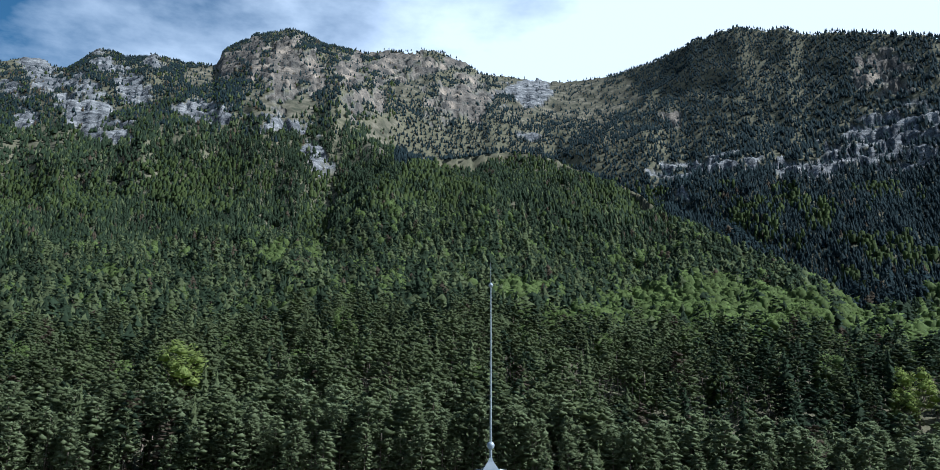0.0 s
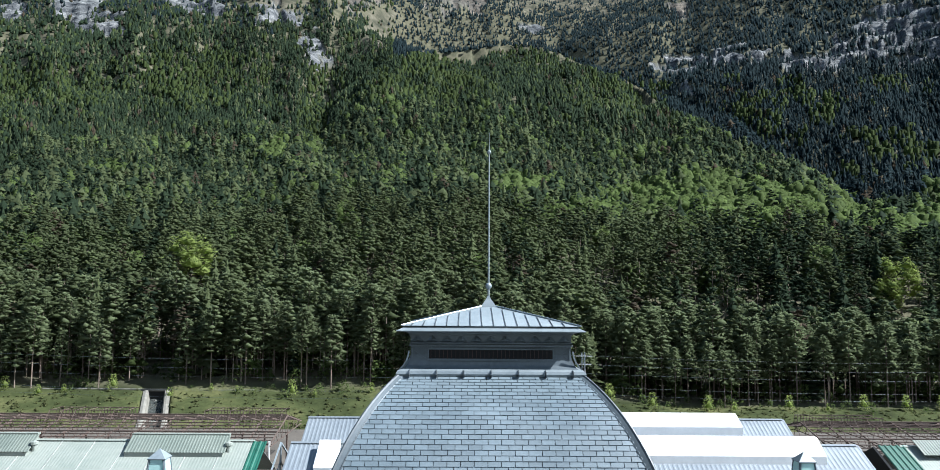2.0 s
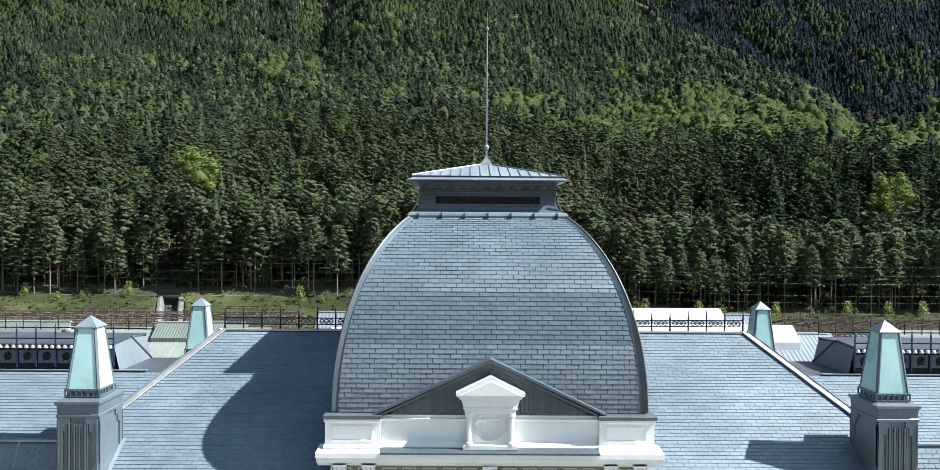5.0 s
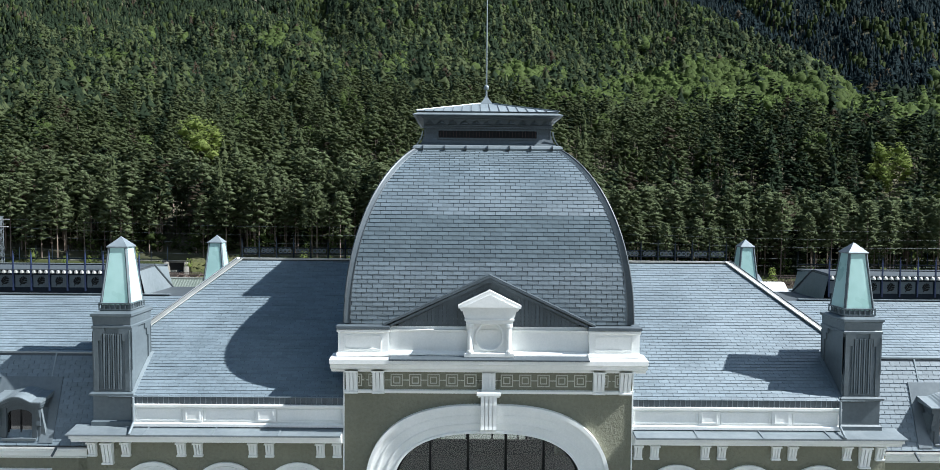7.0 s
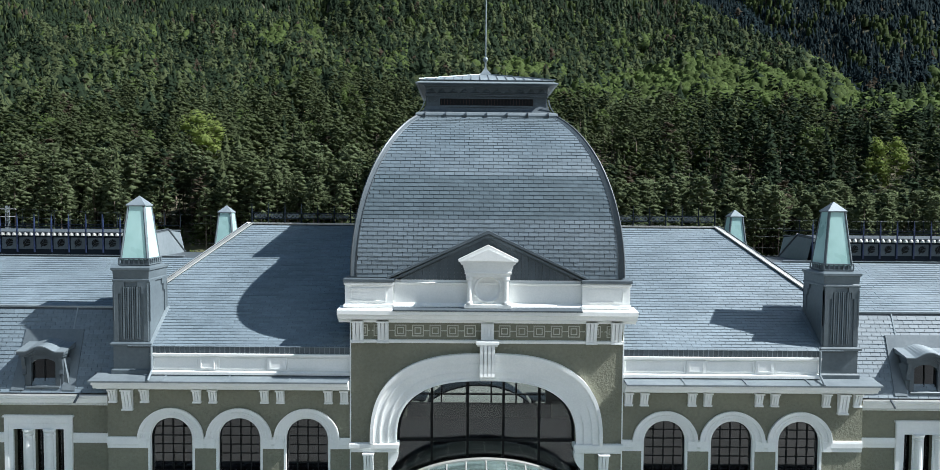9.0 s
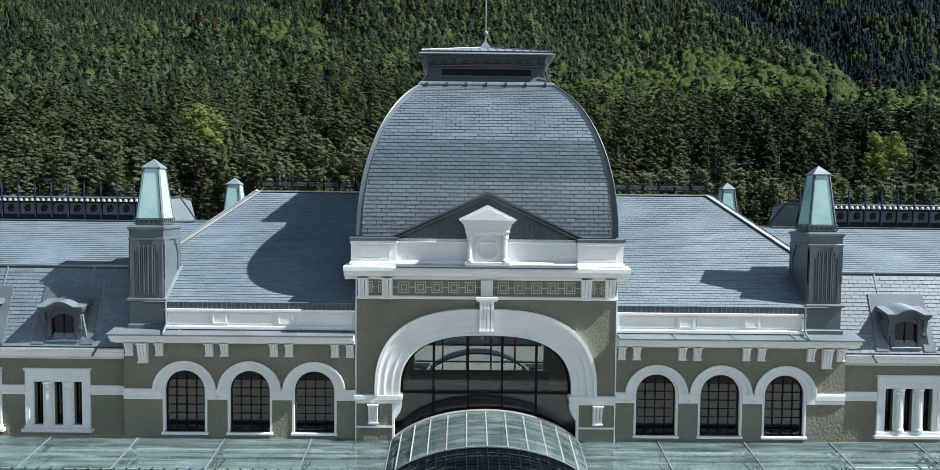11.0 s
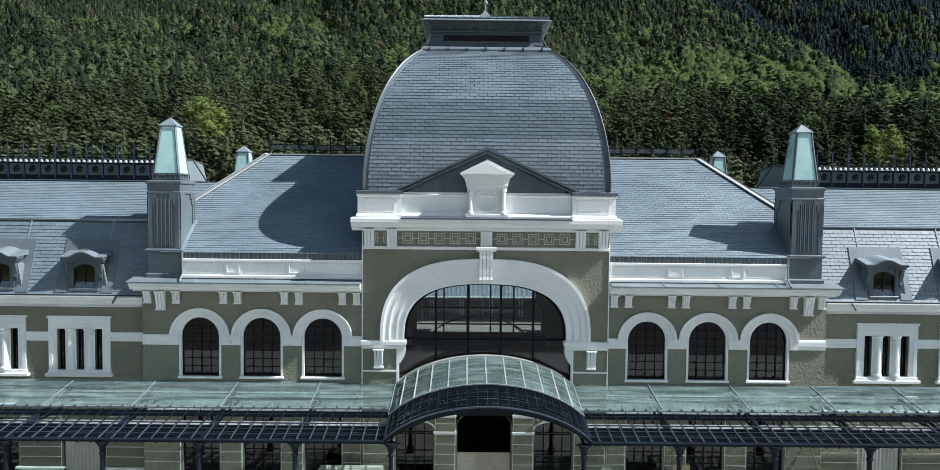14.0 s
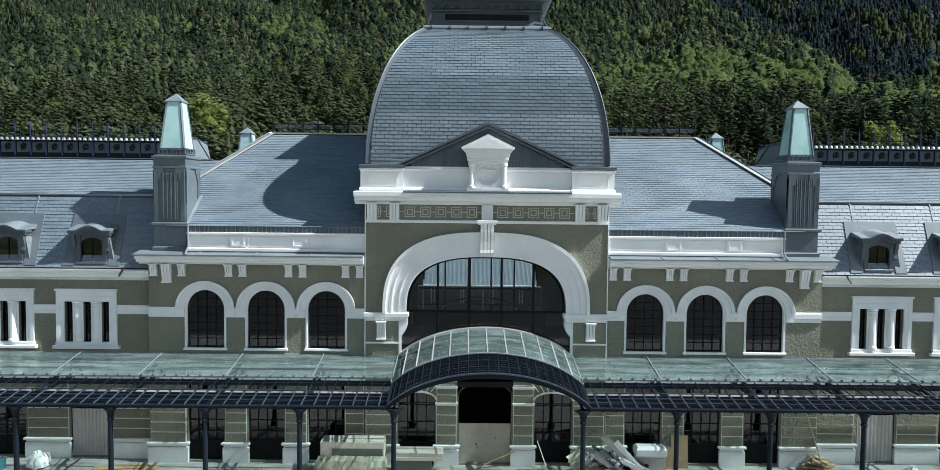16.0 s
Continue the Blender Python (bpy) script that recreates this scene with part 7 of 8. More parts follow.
POSTS = [4.05 + 4.02 * k for k in range(9)]
for sx in (-1, 1):
    # glass strip by the wall
    for k in range(9):
        for j in range(2):
            a, b = POSTS[k] + 2.01 * j, POSTS[k] + 2.01 * (j + 1)
            if k == 0 and j == 0:
                a = 4.36
            x0, x1 = sorted((sx * (a + 0.015), sx * (b - 0.015)))
            for y0, y1 in ((-0.02, -1.36), (-1.38, -2.76)):
                g = Shape().run([(y0, roof_z(y0) + 0.02), (y1, roof_z(y1) + 0.02), (y1, roof_z(y1) + 0.05), (y0, roof_z(y0) + 0.05)], x0, x1)
                part("glass_pane", g, CANOPY_GLASS, canopy, "milky greenish glass pane with painted reflection streaks")
    s = Shape()
    for k in range(9):
        s.bar((sx * POSTS[k] if k else sx * 4.36, -0.05, roof_z(0) + 0.07), (sx * POSTS[k] if k else sx * 4.36, -2.8, roof_z(-2.8) + 0.07), 0.05, 0.03)
    x0, x1 = sorted((sx * 4.36, sx * 40))
    s.box(x0, x1, -2.86, -2.76, roof_z(-2.8) - 0.02, roof_z(-2.8) + 0.06)
    s.box(x0, x1, -0.06, 0.0, 5.36, 5.48)
    part("glazing_strip", s, ZINC, canopy, "pale joint strips of the glazing")
    s = Shape()
    for k in range(66):
        x = sx * (4.6 + 0.54 * k)
        s.box(x - 0.03, x + 0.03, -2.88, -2.74, roof_z(-2.8) + 0.03, roof_z(-2.8) + 0.12)
        s.box(x - 0.02, x + 0.02, -1.40, -1.34, roof_z(-1.37) + 0.05, roof_z(-1.37) + 0.09)
    tagged(part("glazing_clip", s, ZINC_DARK, canopy), kind="stuff")
    # purlins
    for y, w, h in ((-0.3, 0.08, 0.14), (-1.4, 0.06, 0.10), (-2.82, 0.1, 0.16), (-3.06, 0.08, 0.14), (-4.2, 0.12, 0.16)):
        part("purlin", Shape().box(x0, x1, y - w / 2, y + w / 2, roof_z(y) - 0.12 - h, roof_z(y) - 0.12), IRON, canopy)
    # glazing bars of the open part: a light upper row, a stouter lower row and a second layer under it
    bar_u = Shape().bar((0, -2.82, roof_z(-2.82) - 0.05), (0, -4.2, roof_z(-4.2) - 0.05), 0.024, 0.045).mesh("glazing_bar", IRON)
    bar_l = Shape().bar((0, -4.2, roof_z(-4.2) - 0.04), (0, -5.6, roof_z(-5.6) - 0.04), 0.034, 0.05)
    for i in range(4):
        y = -4.3 - 0.4 * i
        bar_l.box(-0.035, 0.035, y - 0.03, y + 0.03, roof_z(y) - 0.06, roof_z(y) + 0.005)
    bar_l = bar_l.mesh("glazing_bar", NAVY_BAR)
    under = Shape().bar((0, -4.15, roof_z(-4.15) - 0.30), (0, -5.55, roof_z(-5.55) - 0.24), 0.03, 0.06).mesh("soffit_bar", IRON)
    for k in range(62):
        x = sx * (4.7 + 0.55 * k)
        part("glazing_bar", bar_u, IRON, canopy).location = (x, 0, 0)
        part("glazing_bar", bar_l, NAVY_BAR, canopy).location = (x, 0, 0)
        part("soffit_bar", under, IRON, canopy).location = (x + 0.2, 0, 0)
    for k in range(9):
        a, b = sorted((sx * (POSTS[k] + 0.2), sx * (POSTS[k] + 3.82)))
        g = Shape().run([(-3.25, roof_z(-3.25) - 0.40), (-4.05, roof_z(-4.05) - 0.40), (-4.05, roof_z(-4.05) - 0.38), (-3.25, roof_z(-3.25) - 0.38)], a, b)
        part("soffit_pane", g, GREY_GLASS, canopy, "milky grey soffit glass")
    # front beam
    s = Shape().box(x0, x1, -5.64, -5.52, 4.32, 4.42).box(x0, x1, -5.68, -5.48, 4.40, 4.44)
    part("front_beam", s, IRON, canopy, "navy iron front beam")
    for y, h in ((-4.42, 0.10), (-4.70, 0.10), (-4.98, 0.12), (-5.26, 0.12)):
        part("lattice_rail", Shape().box(x0, x1, y - 0.025, y + 0.025, roof_z(y) - 0.18 - h, roof_z(y) - 0.16), IRON, canopy)
    part("lattice_rail", Shape().box(x0, x1, -4.24, -4.20, roof_z(-4.2) - 0.02, roof_z(-4.2) + 0.03), NAVY_BAR, canopy)
    for y in (-4.65, -5.1):
        part("lattice_rail", Shape().box(x0, x1, y - 0.012, y + 0.012, roof_z(y) - 0.05, roof_z(y) - 0.02), NAVY_BAR, canopy)
    for y, w in ((-0.65, 0.016), (-1.37, 0.04), (-2.1, 0.016)):
        part("lap_strip", Shape().box(x0, x1, y - w / 2, y + w / 2, roof_z(y) + 0.045, roof_z(y) + 0.065), ZINC, canopy)
    # trusses, posts
    for k in range(9):
        x = sx * POSTS[k]
        s = Shape()
        s.bar((x, -5.5, roof_z(-5.5) - 0.25), (x, 0, roof_z(0) - 0.25), 0.10, 0.14)
        s.bar((x, -5.5, 4.3), (x, 0, 4.5), 0.08, 0.08)
        for j in range(7):
            y0, y1 = -5.5 + 0.78 * j, -5.5 + 0.78 * (j + 1)
            z_low = 4.3 + 0.2 * (j / 7)
            if j % 2:
                s.bar((x, y0, z_low), (x, y1, roof_z(y1) - 0.25), 0.05, 0.05)
            else:
                s.bar((x, y0, roof_z(y0) - 0.25), (x, y1, z_low), 0.05, 0.05)
        part("truss", s, IRON, canopy)
        post = Shape().lathe(x, -5.5, [(0.20, -0.12), (0.20, 0.25), (0.14, 0.35), (0.115, 0.45), (0.10, 3.70), (0.14, 3.75), (0.14, 3.81), (0.105, 3.86), (0.11, 4.0), (0.16, 4.12), (0.24, 4.22), (0.25, 4.32)], 12)
        for dx in (-1, 1):
            for i in range(5):
                t0, t1 = i / 5, (i + 1) / 5
                q = lambda t: (x + dx * (0.10 + 0.3 * (1 - math.cos(t * math.pi / 2))), -5.5, 3.92 + 0.40 * math.sin(t * math.pi / 2))
                post.bar(q(t0), q(t1), 0.05, 0.06)
        part("post", post, IRON, canopy, "slim cast-iron post with a flared head")

# arched glass porch in the middle of the canopy
porch = empty("arched_porch", "barrel-vaulted glass porch on navy iron ribs", "porch")
NB = 12


def vault(t, y, lift=0.0):
    """A point on the porch's vault: t from 0 to 1 across, y out from the wall."""
    a = math.radians(29) + t * math.radians(122)
    r = 4.36 / math.cos(math.radians(29))
    rise = (math.sin(a) - math.sin(math.radians(29))) * r
    k = 1.42 / ((1 - math.sin(math.radians(29))) * r)
    return Vector((-math.cos(a) * r, y, 5.42 + 0.165 * y + rise * k + lift))


for k in range(NB):
    for y0, y1 in ((-0.02, -1.7), (-1.72, -3.4)):
        rings = []
        for j in range(3):
            t = (k + 0.04 + 0.92 * j / 2) / NB
            p, q = vault(t, y0, 0.03), vault(t, y1, 0.03)
            rings.append([p, q, q + Vector((0, 0, 0.03)), p + Vector((0, 0, 0.03))])
        part("glass_pane", Shape().loft(rings), CANOPY_GLASS, porch, "curved greenish glass pane")
for k in range(NB + 1):
    part("glazing_strip", Shape().bar(vault(k / NB, -0.02, 0.06), vault(k / NB, -3.45, 0.06), 0.06, 0.03), SHEET_METAL, porch, "pale joint strip")


def hoop(y, w, h, lift, n=24):
    s = Shape()
    rings = []
    for k in range(n + 1):
        p = vault(k / n, y, lift)
        rings.append([p + Vector((0, -w / 2, -h)), p + Vector((0, w / 2, -h)), p + Vector((0, w / 2, 0)), p + Vector((0, -w / 2, 0))])
    return s.loft(rings)


for y, w, h, lift, mat in ((-0.12, 0.26, 0.14, 0.10, SHEET_METAL), (-3.45, 0.10, 0.05, 0.08, ZINC), (-1.2, 0.03, 0.03, 0.075, ZINC), (-2.35, 0.03, 0.03, 0.075, ZINC), (-0.3, 0.1, 0.14, -0.04, IRON), (-1.7, 0.08, 0.12, -0.04, IRON), (-3.4, 0.1, 0.16, -0.02, IRON), (-4.1, 0.07, 0.12, -0.02, IRON), (-4.8, 0.07, 0.12, -0.02, IRON), (-5.5, 0.14, 0.26, 0.0, IRON), (-5.62, 0.08, 0.06, 0.03, NAVY_BAR)) + tuple((-3.62 - 0.235 * k, 0.035, 0.07, -0.01, IRON) for k in range(8)):
    part("hoop", hoop(y, w, h, lift), mat, porch)
for k in range(NB * 2 + 1):
    part("rib", Shape().bar(vault(k / (NB * 2), -3.4, -0.04), vault(k / (NB * 2), -5.5, -0.04), 0.035, 0.07), IRON, porch)
for sx in (-1, 1):
    part("edge_beam", Shape().bar((sx * 4.3, 0, 5.40), (sx * 4.3, -5.5, 4.5), 0.14, 0.2), IRON, porch)

# track-side porch, narrowed and lowered to fit the view through the hall; shade painted as solid dark
rear = empty("rear_porch", "vault of the track-side porch as a solid shell with its shade in the colour", "porch")
s = Shape()
rings = []
for k in range(17):
    p = vault(k / 16, 0)
    rings.append([(p.x * 0.8, 15.05, p.z - 0.55), (p.x * 0.8, 20.4, p.z - 1.35), (p.x * 0.8, 20.4, p.z - 1.25), (p.x * 0.8, 15.05, p.z - 0.45)])
part("vault", s.loft(rings), IRON, rear)
for sx in (-1, 1):
    part("post", Shape().box(sx * 3.4 - 0.1, sx * 3.4 + 0.1, 20.2, 20.4, -0.06, 4.3), IRON, rear)
    part("edge_beam", Shape().bar((sx * 3.4, 15.05, 4.9), (sx * 3.4, 20.4, 4.1), 0.14, 0.2), IRON, rear)

track_canopy = empty("track_canopy", "dark sheet-covered iron canopy on the track side", "canopy")
for sx in (-1, 1):
    x0, x1 = sorted((sx * 3.5, sx * 40))
    part("roof_sheet", Shape().run([(14.98, 5.30), (14.98, 5.38), (20.4, 4.48), (20.4, 4.40)], x0, x1), IRON, track_canopy)
    for k in range(9):
        x = sx * POSTS[k]
        part("post", Shape().lathe(x, 20.3, [(0.2, -0.06), (0.2, 0.25), (0.115, 0.45), (0.105, 3.6), (0.3, 4.40)], 10), IRON, track_canopy)

# ---- corrugated sheet doors on the outer wings ----
def sheet_door(x):
    d = empty("sheet_metal_door", "upright corrugated sheet-metal hoarding closing a doorway", "hoarding", "sheet doors", at=(x, 0.6, 0))
    s = Shape()
    n = 60
    rings = []
    for k in range(n + 1):
        px = -0.94 + 1.88 * k / n
        py = 0.035 * (1 if (k // 3) % 2 else 0)
        rings.append([(px, py, -0.08), (px, py + 0.01, -0.08), (px, py + 0.01, 2.42), (px, py, 2.42)])
    part("sheet", s.loft(rings), SHEET_METAL, d)
    part("frame", Shape().box(-1.0, -0.93, -0.02, 0.1, -0.08, 3.0).box(0.93, 1.0, -0.02, 0.1, -0.08, 3.0), FRAME, d)
    return d


first = sheet_door(20.05)
copy_thing(first, pose(-20.05, 0.6, 0))

# unseen dark ground, added so that the windows do not mirror green
tagged(part("station_road", Shape().box(-150, 150, -90, -33.02, -0.3, -0.09), REFLECTED_GROUND), "dark unseen ground added to darken the window reflections", "road", kind="structure")

# ---- sheds, tracks side ----
def corrugated(x0, x1, lo, hi, pitch=0.32, depth=0.03):
    """A ribbed sheet roof between the lines lo and hi, each (y, z)."""
    s = Shape()
    n = max(2, int((x1 - x0) / pitch))
    rings = []
    for k in range(n + 1):
        for dx, up in ((0, 0), (0.06, 1), (0.14, 1), (0.20, 0)):
            x = x0 + (x1 - x0) * k / n + dx * pitch / 0.32
            if x <= x1 + 0.3:
                rings.append([(x, lo[0], lo[1] + up * depth), (x, hi[0], hi[1] + up * depth), (x, hi[0], hi[1] - 0.04), (x, lo[0], lo[1] - 0.04)])
    return s.loft(rings)


def shed(label, roof_mat, x0, x1, ridge, front, rear, pitch=0.5, depth=0.03):
    h = empty("platform_shed", label, "shed", "platform sheds")
    part("roof_sheet", corrugated(x0, x1, front, ridge, pitch, depth), roof_mat, h)
    part("roof_sheet", corrugated(x0, x1, ridge, rear, pitch, depth), roof_mat, h)
    part("ridge_cap", Shape().run([(ridge[0] - 0.3, ridge[1] + 0.0), (ridge[0], ridge[1] + 0.14), (ridge[0] + 0.3, ridge[1] + 0.0)], x0, x1), roof_mat, h)
    s = Shape()
    for y, z in (front, rear):
        s.box(x0, x1, y - 0.1, y + 0.1, z - 0.35, z - 0.08)
    part("eaves_beam", s, RUST, h)
    n = max(2, int((x1 - x0) / 7))
    for k in range(n + 1):
        x = x0 + 0.2 + (x1 - x0 - 0.4) * k / n
        for y, z in (front, rear):
            part("post", Shape().box(x - 0.1, x + 0.1, y - 0.1, y + 0.1, -0.06, z - 0.2), RUST, h)
    return h


gs = shed("long platform shed with weathered pale green sheet roof", GREEN_ROOF, -92, -24.6, (62.5, 9.2), (53.0, 3.95), (72, 3.95), 0.34, 0.012)
for x0, x1 in ((-38.3, -27.4), (-60, -49.0), (-85, -71)):
    part("rooflight", corrugated(x0, x1, (60.0, 8.35), (62.2, 9.9), 0.34), GREEN_STRIP, gs, "raised green ridge rooflight")
    part("rooflight_curb", Shape().run([(60.05, 7.7), (60.05, 8.32), (62.2, 9.84), (62.5, 9.84), (62.5, 8.9)], x0 + 0.06, x1 - 0.06), GREEN_ROOF, gs)
    part("rooflight_ridge", Shape().run([(62.1, 9.92), (62.1, 10.02), (62.7, 10.02), (62.7, 9.8)], x0 - 0.05, x1 + 0.05), GREEN_ROOF, gs, "pale sheet ridge strip")
    part("vent_cowl", Shape().lathe(x1 + 0.35, 61.0, [(0.28, 8.2), (0.28, 8.9), (0.42, 9.0), (0.40, 9.25), (0.1, 9.4)], 10), GREEN_ROOF, gs, "pale round vent cowl")
for k in range(18):
    x = -27.9 - 3.66 * k
    part("lap_strip", Shape().bar((x, 53, 3.985), (x, 62.4, 9.18), 0.055, 0.04), SHEET_METAL, gs)
net = part("green_tarpaulin", corrugated(-24.7, -23.4, (53.2, 4.05), (62.3, 9.16), 0.6, 0.07), GREEN_NET)
tagged(net, "dark green tarpaulin hung over the shed's open end", "tarpaulin")
part("end_truss", Shape().bar((-21.6, 53, 3.8), (-21.6, 72, 3.8), 0.2, 0.2).bar((-21.6, 62.5, 9.0), (-21.6, 62.5, 0), 0.2, 0.2).bar((-21.6, 53.2, 3.8), (-21.6, 62.5, 9.0), 0.16, 0.16).bar((-21.6, 72, 3.8), (-21.6, 62.5, 9.0), 0.16, 0.16).bar((-21.6, 57, 3.8), (-21.6, 62.5, 7), 0.1, 0.1).bar((-21.6, 67, 3.8), (-21.6, 62.5, 7), 0.1, 0.1), ZINC, gs)

hall = shed("long platform hall with blue-grey ribbed metal roof", BLUE_ROOF, -20.3, 43.8, (61.8, 9.15), (50.1, 2.92), (70.2, 5.2), 0.52)
hall2 = shed("second hall with blue-grey ribbed metal roof", BLUE_ROOF, -21.8, 42.6, (78.5, 9.4), (71.0, 5.2), (88, 4.4), 0.52)
s = Shape().run([(58.9, 7.5), (58.8, 8.5), (61.0, 10.15), (61.8, 10.15), (64.4, 9.2), (64.4, 7.9)], 6, 39.0)
part("white_rooflight", s, TARP, hall, "raised rooflight wrapped in bright white sheeting")
part("white_rooflight", Shape().run([(57.0, 7.0), (56.9, 7.5), (60.6, 9.7), (60.8, 9.2)], -16.8, -14.5), TARP, hall)
part("white_rooflight", Shape().run([(75.6, 7.8), (75.5, 8.85), (78.0, 10.25), (78.6, 10.25), (81, 9.3), (81, 8.0)], 8, 36.1), TARP, hall2)
for k in range(16):
    x = -12.3 + 3.65 * k
    s = Shape().box(x - 0.24, x - 0.12, 54.5, 54.62, -0.06, 4.2).box(x + 0.12, x + 0.24, 54.5, 54.62, -0.06, 4.2)
    for z in (0.4, 1.0, 1.6, 2.2, 2.8, 3.4):
        s.box(x - 0.14, x + 0.14, 54.51, 54.61, z, z + 0.07)
    part("ladder_post", s, JOINT, hall, "white laced post under the eaves")
part("gutter", Shape().box(-19.4, 42.3, 49.96, 50.12, 2.82, 2.98, 0.02), JOINT, hall)
gr = shed("platform shed with pale green sheet roof and open end", GREEN_ROOF, 51.2, 118, (66, 8.3), (57, 3.7), (75, 3.7), 0.34, 0.012)
part("rooflight", corrugated(52.7, 90, (63.6, 7.75), (65.9, 9.05), 0.34), GREEN_STRIP, gr)
net = part("green_tarpaulin", corrugated(48.6, 51.4, (57, 3.8), (66, 8.36), 0.6, 0.10), GREEN_NET)
tagged(net, "dark green tarpaulin hung over the shed's open end", "tarpaulin")

# solid black panel paints the shade of the shed's open end
part("gable_end", Shape().loft([[(x, y, z) for y, z in ((57.2, 0), (74.8, 0), (74.8, 3.65), (66, 8.2), (57.2, 3.65))] for x in (48.0, 48.3)]), FRAME, gr, "black panel standing in for the shade in the open gable")


def bare_frame(x0, x1, top, vents, label):
    """An old platform roof of which only the rusty steel is left."""
    f = empty("bare_roof_frame", label, "roof frame", "bare roof frames")
    slope = lambda y: top - abs(93 - y) * 0.235
    for i in range(16):
        y = 82.5 + 1.05 * i if i < 11 else 94.5 + 2.0 * (i - 11)
        part("purlin", Shape().box(x0, x1, y - 0.06, y + 0.06, slope(y), slope(y) + 0.13), RUST, f)
    for y in (84, 94):
        part("tie_beam", Shape().box(x0, x1, y - 0.06, y + 0.06, top - 2.85, top - 2.70), RUST, f)
    n = int((x1 - x0) / 3.4)
    for k in range(n + 1):
        x = x0 + (x1 - x0) * k / n
        s = Shape()
        s.bar((x, 82.6, slope(82.6) - 0.1), (x, 93, top - 0.1), 0.12, 0.18).bar((x, 93, top - 0.1), (x, 103, slope(103) - 0.1), 0.12, 0.18).bar((x, 83, top - 2.85), (x, 103, top - 2.85), 0.1, 0.14)
        for y in (84.5, 87, 89.5, 93, 96.5, 99):
            s.bar((x, y, top - 2.85), (x, y + 1.5, slope(y + 1.5) - 0.1), 0.07, 0.07)
            s.bar((x, y + 1.5, slope(y + 1.5) - 0.1), (x, y + 2.6, top - 2.85), 0.05, 0.05)
        part("truss", s, RUST, f)
        part("post", Shape().box(x - 0.12, x + 0.12, 92.9, 93.1, -0.06, top - 2.8), RUST, f)
        part("post", Shape().box(x - 0.11, x + 0.11, 82.3, 82.5, -0.06, slope(82.4) + 0.5), JOINT, f, "white painted post")
    # raised ventilator frames along the ridge
    for xa, xb in vents:
        s = Shape()
        for y in (91.5, 94.5):
            s.bar((xa, y, top + 0.82), (xb, y, top + 0.82), 0.09, 0.12)
        for k in range(26):
            xx = xa + (xb - xa) * k / 25
            for y in (91.5, 94.5):
                s.bar((xx, y, top - 0.2), (xx, y, top + 0.92), 0.05, 0.05)
            if k % 4 == 0:
                s.bar((xx, 91.5, top + 0.8), (xx, 94.5, top + 0.8), 0.05, 0.06).bar((xx, 91.5, top + 0.8), (xx, 90.2, top - 0.6), 0.06, 0.06)
        part("ventilator_frame", s, RUST, f)
    return f


tagged(part("track_bed", Shape().run([(76, -0.3), (76, -0.04), (100, -0.03), (110, 0.1), (121, 0.5), (121, -0.3)], -140, 140), BALLAST), "brown weedy ballast under the bare roof frames", "track bed", kind="structure")
bare_frame(-100, -28.0, 7.45, [(-38.3 - 23.6 * k - 1.9, -28.0 - 23.6 * k) for k in range(3)], "bare rusted steel frame of an old platform roof")
bare_frame(51.7, 112, 6.85, [(51.4 + 23.6 * k, 63.7 + 23.6 * k) for k in range(2)], "bare rusted steel frame of an old platform roof")

# ---- brook coming down through the bank ----
brook = empty("brook_channel", "stone-walled brook channel with dark culvert in the grassy bank", "channel")
BANK = [(y, float(land(np.array([brook_x(y) - 5.0]), np.array([y]))[0][0])) for y in (122, 128, 133, 138, 142, 145.5)]
for sx in (-1, 1):
    s = Shape().loft([[(brook_x(y) + sx * 1.35, y, z - 2.6), (brook_x(y) + sx * 3.2, y, z - 2.6), (brook_x(y) + sx * 3.0, y, z - 0.1), (brook_x(y) + sx * 2.4, y, z + 0.12), (brook_x(y) + sx * 1.9, y, z + 0.05)][:: sx] for y, z in BANK])
    part("side_wall", s, PALE_STONE, brook, "pale worn stone wall")
cx, cz = brook_x(146.0), BANK[-1][1]
# the culvert is not hollow: a black block paints its shade
part("culvert", Shape().box(cx - 2.0, cx + 2.0, 145.6, 148.5, cz - 2.4, cz - 0.1), FRAME, brook, "black block standing in for the shade in the culvert mouth")
part("culvert_head", Shape().box(cx - 3.2, cx + 3.2, 145.4, 146.0, cz - 0.2, cz + 0.35, 0.04), DARK_STONE, brook, "dark stone lintel over the culvert")
part("path_kerb", Shape().box(cx - 26, cx - 3.3, 145.9, 146.3, cz - 0.1, cz + 0.32, 0.04).box(cx + 9, cx + 22, 146.4, 146.8, cz - 0.1, cz + 0.3, 0.04), PALE_STONE, brook, "low pale kerb of the forest path")
part("water", Shape().loft([[(brook_x(y) - 1.7, y, z - 1.9), (brook_x(y) + 1.7, y, z - 1.9), (brook_x(y) + 1.7, y, z - 2.3), (brook_x(y) - 1.7, y, z - 2.3)] for y, z in BANK]), WATER, brook)
part("weir", Shape().box(brook_x(132) - 1.7, brook_x(132) + 1.7, 131.8, 132.3, BANK[2][1] - 2.6, BANK[2][1] - 1.2, 0.05), PALE_STONE, brook, "low pale stone sill across the water")
s = Shape()
rb = random.Random(4)
for k in range(60):
    y = rb.uniform(123, 145)
    x, z, r = brook_x(y) + rb.uniform(-1.3, 1.3), float(np.interp(y, [p[0] for p in BANK], [p[1] for p in BANK])) - 1.9, rb.uniform(0.15, 0.4)
    s.lathe(x, y, [(r * 0.5, z - r * 0.5), (r, z - r * 0.1), (r * 0.8, z + r * 0.3), (r * 0.3, z + r * 0.5)], 6)
tagged(part("boulders", s, DARK_STONE, brook), kind="stuff")

